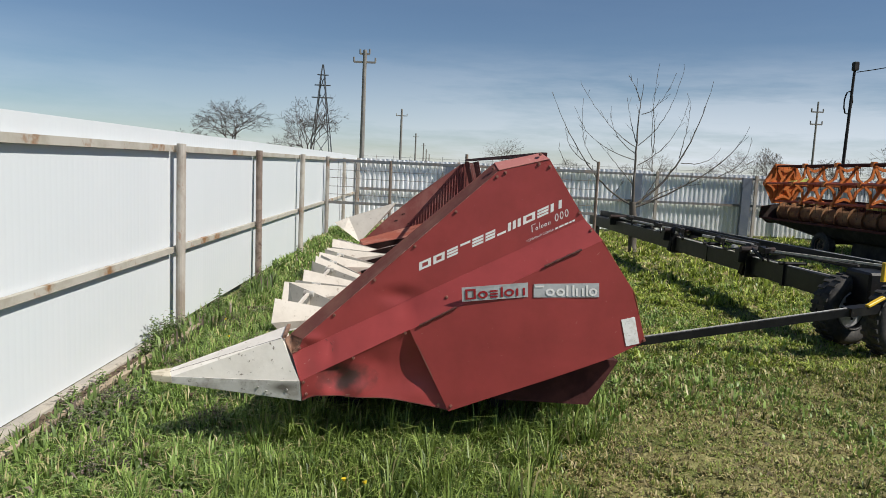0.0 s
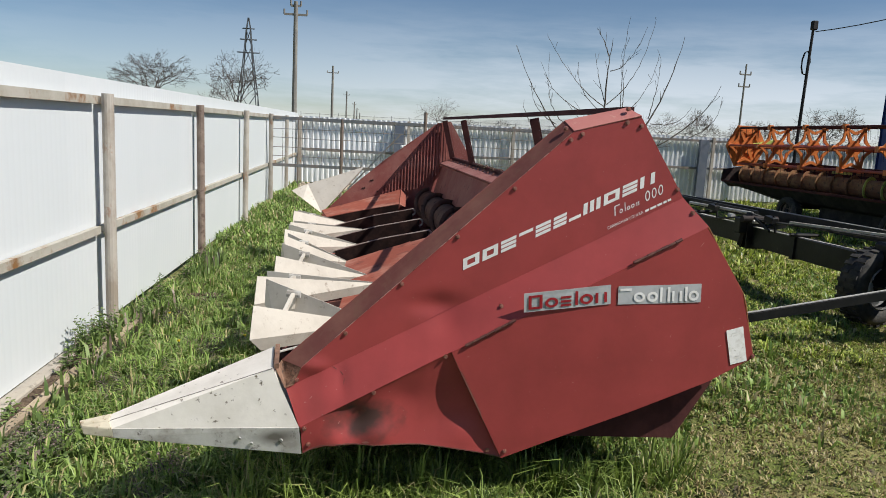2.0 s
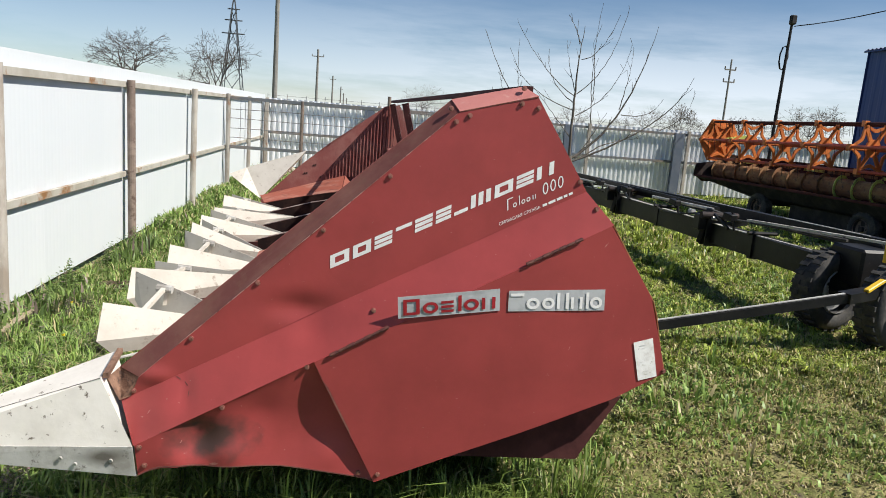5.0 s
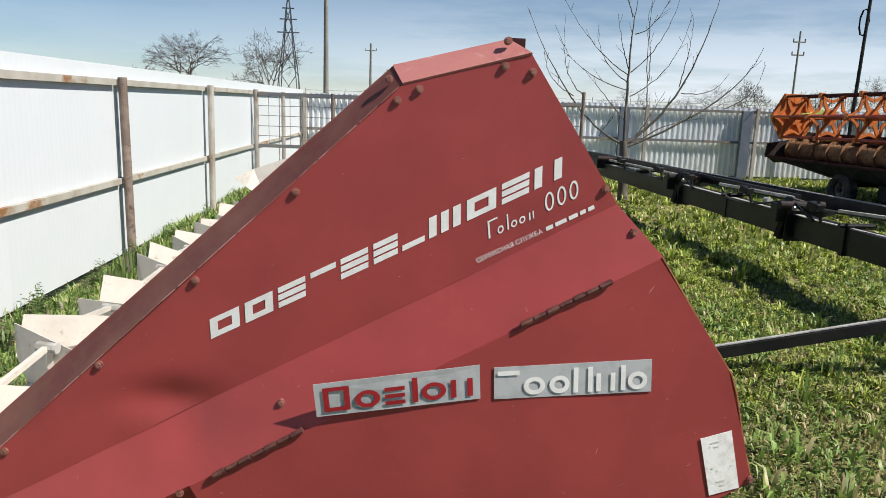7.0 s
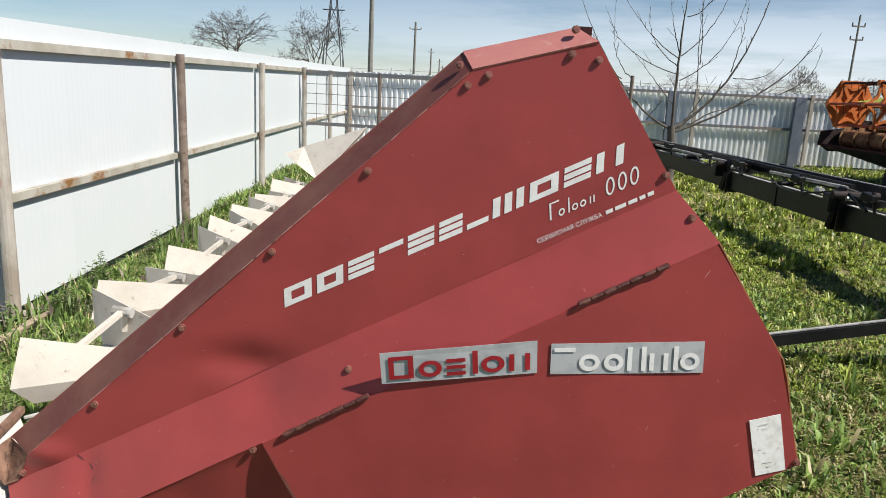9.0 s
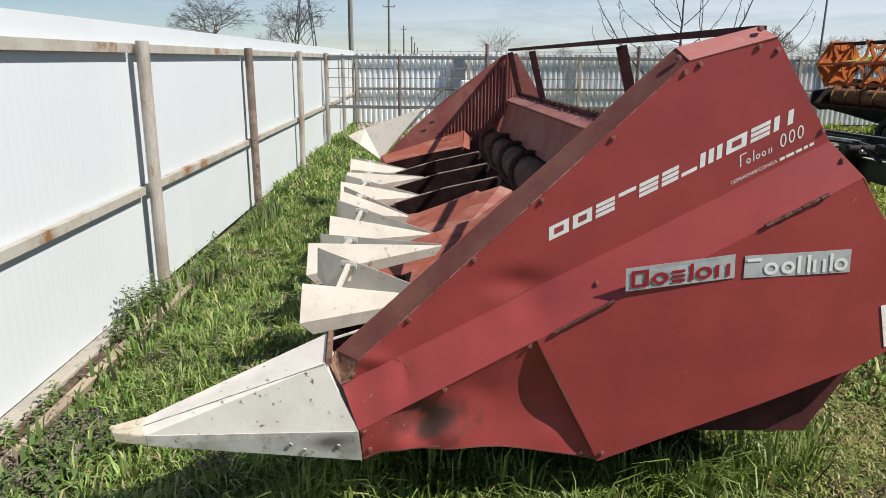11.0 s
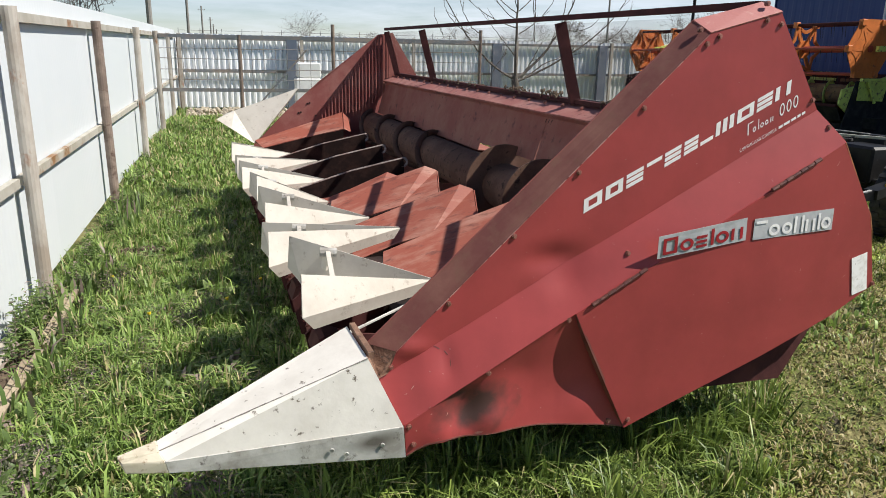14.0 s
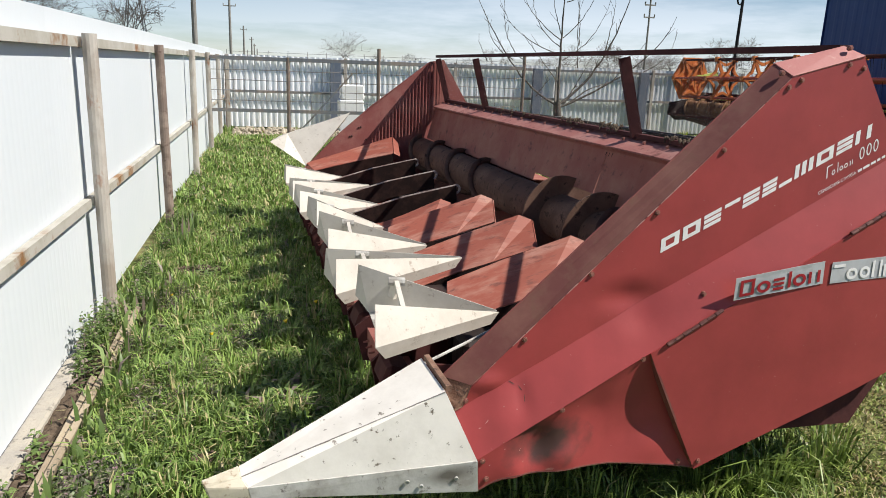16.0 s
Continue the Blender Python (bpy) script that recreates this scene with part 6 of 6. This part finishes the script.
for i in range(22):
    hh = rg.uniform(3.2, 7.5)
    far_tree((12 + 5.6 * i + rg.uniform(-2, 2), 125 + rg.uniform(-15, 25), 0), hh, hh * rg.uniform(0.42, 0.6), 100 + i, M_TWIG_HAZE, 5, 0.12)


# ---- poles ----
def power_pole(at, height, r, arms):
    t = thing("power_pole", at, "tall grey power line pole with a crossarm", "pole", group="power line poles")
    rod("shaft", (0, 0, -0.5), (0, 0, height), r, M_POLE, t, r2=r * 0.7, seg=10)
    for z, w in arms:
        bar("crossarm", (-w, 0, z), (w, 0, z), 0.12, 0.14, M_POLE, t)
        for x in (-w, w):
            rod("insulator", (x, 0, z), (x, 0, z + 0.35), 0.07, M_POLE, t, seg=6)


POLES = [(-5.85, 55.0, 9.8), (-6.5, 121.0, 10.6), (-7.6, 230.0, 11.5), (-7.2, 330.0, 11.5), (-8.0, 450.0, 11.5), (-8.4, 620.0, 11.5)]
for k, (x, y, h) in enumerate(POLES):
    power_pole((x, y, 0), h, 0.17 + 0.0006 * y, [(h - 1.1, 0.9)] if k else [(h - 0.9, 0.8), (h - 0.3, 0.35)])
power_pole((40.2, 77.5, 0), 10.1, 0.13, [(9.0, 0.62), (7.7, 0.62)])

pylon = thing("lattice_pylon", (-29.5, 180, 0), "distant steel lattice power pylon", "pylon")
bm = bmesh.new()
levels = [(0, 2.6), (7, 2.0), (13, 1.3), (18, 0.8), (22, 0.5), (25, 0.1)]
for (z0, w0), (z1, w1) in zip(levels[:-1], levels[1:]):
    for sx, sy in ((-1, -1), (1, -1), (1, 1), (-1, 1)):
        add_rod(bm, (sx * w0, sy * w0, z0), (sx * w1, sy * w1, z1), 0.14, seg=4)
        add_rod(bm, (sx * w0, sy * w0, z0), (-sx * w1 if sx == sy else sx * w1, sy * w1 if sx == sy else -sy * w1, z1), 0.09, seg=4)
for z, w in ((17, 2.6), (20, 2.0), (22.5, 1.4)):
    add_rod(bm, (-w, 0, z), (w, 0, z), 0.14, seg=4)
part("lattice", bm, M_PYLON, pylon)

lamp = thing("yard_lamp", (9.75, 18.05, 0), "dark pole with a small floodlight and a coiled cable", "lamp")
rod("pole", (0.08, 0, 0), (0.14, 0, 4.20), 0.045, M_BLACK, lamp, r2=0.03)
box("floodlight", (0.13, -0.04, 4.27), (0.13, 0.13, 0.21), M_BLACK, lamp, bevel=0.02)
tube("cable_coil", [(0.11 + 0.10 * math.cos(t * 0.7), 0.05 + 0.002 * t, 3.42 + 0.28 * math.sin(t * 0.7)) for t in range(28)], 0.010, M_BLACK, lamp, seg=5)
tube("overhead_wire", [(0.2 + 1.6 * f, -9.5 * f, 4.14 + 1.75 * f - 2.0 * f * (1 - f)) for f in (k / 16 for k in range(17))], 0.011, M_BLACK, lamp, seg=5)


# ---- grass ----
def smooth_noise(x, y, s, seed):
    return 0.5 + 0.25 * (np.sin(x * s + seed) * np.cos(y * s * 1.1 + 2 * seed) + np.sin((x + y) * s * 0.73 + 3 * seed) * np.sin((x - y) * s * 0.61 + seed))


def blades(name, n, region, height, keep, mat, label, seed, width=0.005, lean=0.5, clump=0, fade=0.02):
    r = np.random.RandomState(seed)
    x, y = r.uniform(region[0], region[1], n), r.uniform(region[2], region[3], n)
    rim = np.minimum.reduce([x - region[0], region[1] - x, y - region[2], region[3] - y])
    k = r.uniform(0, 1, n) < keep(x, y) * np.clip((rim + 0.05) / fade, 0, 1)
    x, y = x[k], y[k]
    n = len(x)
    h = height(x, y) * r.uniform(0.45, 1.25, n)
    if clump:
        # tufts: blades near a tuft's middle stand taller, those at its rim lean outwards
        m = int(clump)
        cx, cy, cr, ch = r.uniform(region[0], region[1], m), r.uniform(region[2], region[3], m), r.uniform(0.04, 0.11, m), r.uniform(0.75, 1.75, m)
        pick = r.randint(0, m, n)
        move = r.uniform(0, 1, n) < 0.62
        ang, rad = r.uniform(0, 2 * np.pi, n), np.sqrt(r.uniform(0, 1, n))
        tx, ty = cx[pick] + np.cos(ang) * rad * cr[pick] * 0.6, cy[pick] + np.sin(ang) * rad * cr[pick] * 0.6
        inside = keep(tx, ty) > r.uniform(0, 1, n)
        move &= inside
        x, y = np.where(move, tx, x), np.where(move, ty, y)
        h = np.where(move, h * ch[pick] * (1.1 - 0.35 * rad), h * 0.7)
    z = ground_height(x, y) - 0.005
    a = r.uniform(0, 2 * np.pi, n)
    if clump:
        a = np.where(move, ang + r.uniform(-0.6, 0.6, n), a)
    le = lean * h * r.uniform(0.1, 1.0, n)
    ca, sa = np.cos(a), np.sin(a)
    b = a + np.pi / 2 + r.uniform(-0.5, 0.5, n)
    w = width * r.uniform(0.6, 1.5, n)
    wx, wy = np.cos(b) * w, np.sin(b) * w
    v = np.zeros((n, 5, 3))
    v[:, 0] = np.stack([x - wx, y - wy, z], 1)
    v[:, 1] = np.stack([x + wx, y + wy, z], 1)
    mx, my, mz = x + ca * le * 0.36, y + sa * le * 0.36, z + h * 0.66
    v[:, 2] = np.stack([mx + wx * 0.8, my + wy * 0.8, mz], 1)
    v[:, 3] = np.stack([mx - wx * 0.8, my - wy * 0.8, mz], 1)
    v[:, 4] = np.stack([x + ca * le, y + sa * le, z + h * (1 - 0.42 * (le / np.maximum(h, 1e-6)))], 1)
    me = bpy.data.meshes.new(name)
    me.vertices.add(n * 5)
    me.vertices.foreach_set("co", v.ravel())
    o = np.arange(n)[:, None] * 5
    loops = (o + np.array([[0, 1, 2, 3, 3, 2, 4]])).ravel()
    me.loops.add(n * 7)
    me.loops.foreach_set("vertex_index", loops.astype(np.int32))
    me.polygons.add(n * 2)
    starts = (np.arange(n)[:, None] * 7 + np.array([[0, 4]])).ravel()
    me.polygons.foreach_set("loop_start", starts.astype(np.int32))
    me.polygons.foreach_set("loop_total", np.tile([4, 3], n).astype(np.int32))
    me.update(calc_edges=True)
    me.materials.append(mat)
    ob = new(name, me)
    return tagged(ob, label, "grass", kind="stuff")


def strip_height(x, y):
    edge = np.exp(-((x + 1.97) / 0.20) ** 2)
    low = np.where((x < -1.88) & (y > 3.6) & (y < 6.6), 0.6, 1.0)
    return (0.085 + 0.075 * smooth_noise(x, y, 2.6, 1.0) + 0.14 * edge * smooth_noise(x, y, 1.9, 4.0)) * low


def front_height(x, y):
    tall = 0.09 + 0.14 * smooth_noise(x, y, 3.1, 2.0)
    return tall * np.clip(1.0 - 0.9 * (x - 0.05), 0.36, 1.0)


def by_fence(x, y):
    """Grass thins out on the bare soil strip at the fence."""
    heap = ((x + 1.67) / 0.19) ** 2 + ((y - 7.32) / 0.14) ** 2 < 1
    heap |= ((x + 1.43) / 0.06) ** 2 + ((y - 4.82) / 0.07) ** 2 < 1
    bare = heap | (x < -1.93) & (y > 4.1) & (y < 5.72)
    return np.where(bare, 0.05, 1.0)


def dry_patch(x, y):
    """Trodden, matted ground beside the machine and before it."""
    return np.maximum(np.exp(-((x - 2.1) / 1.1) ** 2 - ((y - 3.2) / 1.0) ** 2), 0.85 * np.exp(-((x - 2.0 - 0.45 * (y - 4.6)) / 0.62) ** 2 - ((y - 4.6) / 0.9) ** 2))


def tall_edge(x, y):
    """The taller grass keeps to the machine's side of a slanting line."""
    return np.clip((np.clip(0.75 + 0.5 * (y - 3.9), 0.55, 1.5) - x + 0.14 * np.sin(6 * y) + 0.08 * np.sin(17 * y + 5 * x)) * 3.2, 0, 1)


STRAW_SPOTS = [(2.57, 5.82), (2.06, 5.49), (1.27, 4.41), (1.29, 3.89), (1.74, 4.05), (2.52, 5.36), (1.56, 4.90), (1.49, 5.55), (2.65, 5.09), (1.86, 5.17), (2.23, 5.45), (2.14, 6.35), (1.09, 3.87), (2.47, 5.03)]
GREEN_SPOTS = [(1.35, 5.05), (1.80, 5.41), (2.33, 6.08), (0.84, 4.37), (2.23, 4.64), (0.94, 4.06), (2.0, 3.6), (2.16, 5.92), (3.01, 6.97), (2.7, 8.39), (3.79, 9.65), (0.51, 4.03)]


def turf_keep(x, y):
    """Where the green turf holds: wide drifts broken up by patches of half a metre and less."""
    u, v = x + 0.17 * np.sin(3.1 * y + 1.3) + 0.06 * np.sin(11 * y), y + 0.17 * np.sin(2.7 * x + 0.4) + 0.06 * np.sin(13 * x)
    mix = 0.36 * smooth_noise(u, v, 1.3, 0.7) + 0.38 * smooth_noise(u, v, 4.6, 2.9) + 0.26 * smooth_noise(v, u, 10.5, 5.1)
    worn = sum(np.exp(-((u - px) / 0.26) ** 2 - ((v - py) / 0.20) ** 2) for px, py in STRAW_SPOTS)
    lush = sum(np.exp(-((u - px) / 0.24) ** 2 - ((v - py) / 0.24) ** 2) for px, py in GREEN_SPOTS)
    return np.clip((mix - 0.46) * 8.0 + 0.22 + 0.25 * np.clip((y - 6.2) / 1.5, 0, 1) - 0.35 * dry_patch(x, y) - 0.8 * worn + 0.7 * lush, 0.03, 1.0)


blades("grass", 260000, (-2.09, -0.55, 2.2, 9.5), lambda x, y: strip_height(x, y) * 0.68, lambda x, y: np.clip(smooth_noise(x, y, 2.7, 3.0) * 1.7 - 0.2, 0.12, 1) * by_fence(x, y), M_BLADE, "lush uneven grass between the fence and the header", 1, 0.0037, 1.05, 1300)
blades("grass", 62000, (-2.09, 0.2, 9.5, 18.2), strip_height, lambda x, y: np.where(y > 16.2 + 0.3 * np.sin(4 * x), 0.04, 0.75), M_BLADE, "lush grass strip towards the far fence", 2, 0.010, 0.8)
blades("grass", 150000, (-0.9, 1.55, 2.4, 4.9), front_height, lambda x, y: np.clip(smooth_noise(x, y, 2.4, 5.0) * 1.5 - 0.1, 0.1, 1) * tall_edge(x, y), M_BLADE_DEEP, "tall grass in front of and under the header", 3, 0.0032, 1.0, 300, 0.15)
blades("grass", 40000, (-0.8, 1.2, 4.6, 9.3), front_height, lambda x, y: 0.6 + 0 * x, M_BLADE, "shaded grass under the header", 4, 0.007, 0.6)
blades("grass", 215000, (0.45, 6.0, 2.5, 6.8), lambda x, y: 0.022 + 0.055 * turf_keep(x, y) * smooth_noise(x, y, 2.6, 2.0), turf_keep, M_BLADE_SHORT, "short patchy turf with straw-coloured dry blades", 5, 0.0037, 1.3, 1200, 0.7)
blades("grass", 190000, (0.9, 6.4, 5.9, 10.4), lambda x, y: 0.028 + 0.045 * smooth_noise(x, y, 3.1, 2.0), lambda x, y: np.clip(turf_keep(x, y) + 0.25, 0, 1), M_TURF, "dense sunny turf beside the trailer", 35, 0.0046, 1.4, 900, 0.8)
blades("grass", 120000, (0.5, 14.0, 8.5, 18.4), lambda x, y: 0.05 + 0.12 * smooth_noise(x, y, 1.3, 6.0) ** 2, lambda x, y: np.clip(turf_keep(x, y) + 0.3, 0, 1), M_TURF, "patchy turf in the yard", 6, 0.011, 0.9, 1500)
blades("dry_grass", 205000, (0.0, 6.0, 1.4, 8.5), lambda x, y: 0.016 + 0.022 * smooth_noise(x, y, 5.6, 3.0), lambda x, y: np.clip(1.15 - turf_keep(x, y) * np.clip((x - 0.9) / 0.7, 0, 1), 0.12, 1.0) * np.clip(1.3 - tall_edge(x, y), 0, 1), M_STRAW, "matted straw-coloured dry grass", 15, 0.0034, 1.9, 0, 1.0)
blades("weeds", 12000, (-1.96, -0.9, 2.5, 9.0), lambda x, y: 0.04 + 0.07 * smooth_noise(x, y, 5.0, 8.0), lambda x, y: np.clip((smooth_noise(x, y, 4.0, 9.0) - 0.45) * 4, 0, 1), M_WEED, "low broad weeds among the grass", 7, 0.013, 1.3)
blades("weeds", 1300, (-1.98, -1.80, 3.5, 13.5), lambda x, y: 0.10 + 0.12 * smooth_noise(x, y, 2.0, 8.0), lambda x, y: np.clip((smooth_noise(x, y, 3.0, 2.0) - 0.45) * 4, 0, 1) * by_fence(x, y), M_WEED, "taller weeds against the fence sheets", 8, 0.009, 0.5)
blades("grass", 70000, (-2.0, 7.0, -3.0, 2.9), lambda x, y: 0.05 + 0.08 * smooth_noise(x, y, 1.7, 4.0), lambda x, y: np.clip(turf_keep(x, y), 0.12, 1.0), M_BLADE_SHORT, "trodden patchy turf in front of the machine", 21, 0.009, 1.0, 900, 1.2)
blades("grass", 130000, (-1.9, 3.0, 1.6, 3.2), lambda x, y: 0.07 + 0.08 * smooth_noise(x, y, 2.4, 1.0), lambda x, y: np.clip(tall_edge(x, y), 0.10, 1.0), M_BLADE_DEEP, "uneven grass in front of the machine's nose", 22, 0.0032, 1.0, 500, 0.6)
blades("grass", 70000, (1.0, 6.5, 3.0, 10.0), lambda x, y: 0.055 + 0.05 * smooth_noise(x, y, 2.1, 5.0), lambda x, y: np.clip((smooth_noise(x, y, 1.9, 2.2) - 0.42) * 5, 0, 1) * (1 - dry_patch(x, y)), M_BLADE, "tufts of taller green grass in the turf", 25, 0.0066, 1.1, 700, 0.8)


def leafy(rx, vs, fs, foot, hgt, tilt, leaves, size):
    """One upright stem with leaves in turning pairs."""
    ang = rx.uniform(0, 6.28)
    tip = foot + Vector((math.cos(ang) * tilt * hgt, math.sin(ang) * tilt * hgt, hgt))
    for lf in range(leaves):
        f = 0.15 + 0.85 * lf / (leaves - 1)
        p = foot.lerp(tip, f)
        b = lf * 2.4 + ang
        d = Vector((math.cos(b), math.sin(b), rx.uniform(0.1, 0.8)))
        w = Vector((-math.sin(b), math.cos(b), 0)) * rx.uniform(0.16, 0.27) * size * (1.25 - 0.6 * f)
        l = rx.uniform(0.7, 1.2) * size * (1.25 - 0.6 * f)
        o = len(vs)
        vs += [p, p + d * l * 0.45 + w, p + d * l + Vector((0, 0, -0.35 * size)), p + d * l * 0.45 - w]
        fs.append((o, o + 1, o + 2, o + 3))
    o = len(vs)
    vs += [foot + Vector((-0.003, 0, 0)), foot + Vector((0.003, 0, 0)), tip]
    fs.append((o, o + 1, o + 2))


r9 = random.Random(44)
for yc, size in ((4.52, 0.5), (4.80, 0.45), (5.60, 0.8), (5.80, 1.2), (5.98, 1.25), (6.14, 1.1), (6.62, 0.8), (7.1, 1.2), (7.9, 1.0), (8.6, 1.1), (9.6, 1.2), (10.8, 1.1), (12.0, 1.2)):
    xc = -2.045 if yc < 6.4 else -1.98
    plant = thing("weed_plant", (xc, yc, 0.0), "leafy green weed growing at the foot of the sheets", "weed", group="weeds along the fence")
    vs, fs = [], []
    for st in range(int(16 * size)):
        leafy(r9, vs, fs, Vector((abs(r9.gauss(0, 0.03)), r9.gauss(0, 0.07), 0.02)), r9.uniform(0.08, 0.20) * size, r9.uniform(0.0, 0.25), 10, 0.042)
    solid("leaves", vs, fs, M_WEED, plant)
# low purplish weeds between the grass tufts
vs, fs = [], []
for px, py, pr, n in ((-1.58, 5.33, 0.20, 90), (-1.78, 4.62, 0.14, 70), (-1.81, 4.28, 0.15, 60), (-1.88, 5.85, 0.10, 40), (-1.35, 5.82, 0.14, 50), (-1.22, 6.05, 0.12, 36), (-1.21, 4.31, 0.13, 46), (-1.72, 6.6, 0.14, 36), (-1.5, 3.8, 0.16, 40)):
    for k in range(n):
        a, q = r9.uniform(0, 6.28), math.sqrt(r9.random()) * pr
        x, y = px + q * math.cos(a), py + q * math.sin(a) * 1.3
        leafy(r9, vs, fs, Vector((x, y, float(ground_height(np.array(x), np.array(y))))), r9.uniform(0.06, 0.13), r9.uniform(0.0, 0.5), 8, 0.026)
weeds = solid("weeds", vs, fs, M_NETTLE)
tagged(weeds, "low purplish dead-nettle weeds among the grass", "weeds", kind="stuff")
rg = random.Random(31)
bm = bmesh.new()
for i in range(12):
    x, y = ((-1.76, 6.6), (-1.47, 5.71), (-0.94, 6.28), (-1.12, 5.83), (-0.35, 3.56), (-0.25, 3.45))[i] if i < 6 else (rg.uniform(-0.8, 4.5), rg.uniform(3.0, 9.5))
    z = float(ground_height(np.array(x), np.array(y)))
    hgt = rg.uniform(0.08, 0.17)
    bmesh.ops.create_cone(bm, cap_ends=True, segments=8, radius1=0.005, radius2=0.011, depth=0.012, matrix=pose(x, y, z + hgt, rg.uniform(-20, 20), rg.uniform(-20, 20), 0))
flowers = part("dandelions", bm, M_DANDELION)
tagged(flowers, "scattered yellow dandelion heads in the grass", "flowers", kind="stuff")

# ---- the drawn plan to metres ----
for ob in list(scene.objects):
    if ob.parent is None and ob.type not in {"CAMERA", "LIGHT"}:
        ob.matrix_basis = Matrix.Scale(SIZE, 4) @ ob.matrix_basis
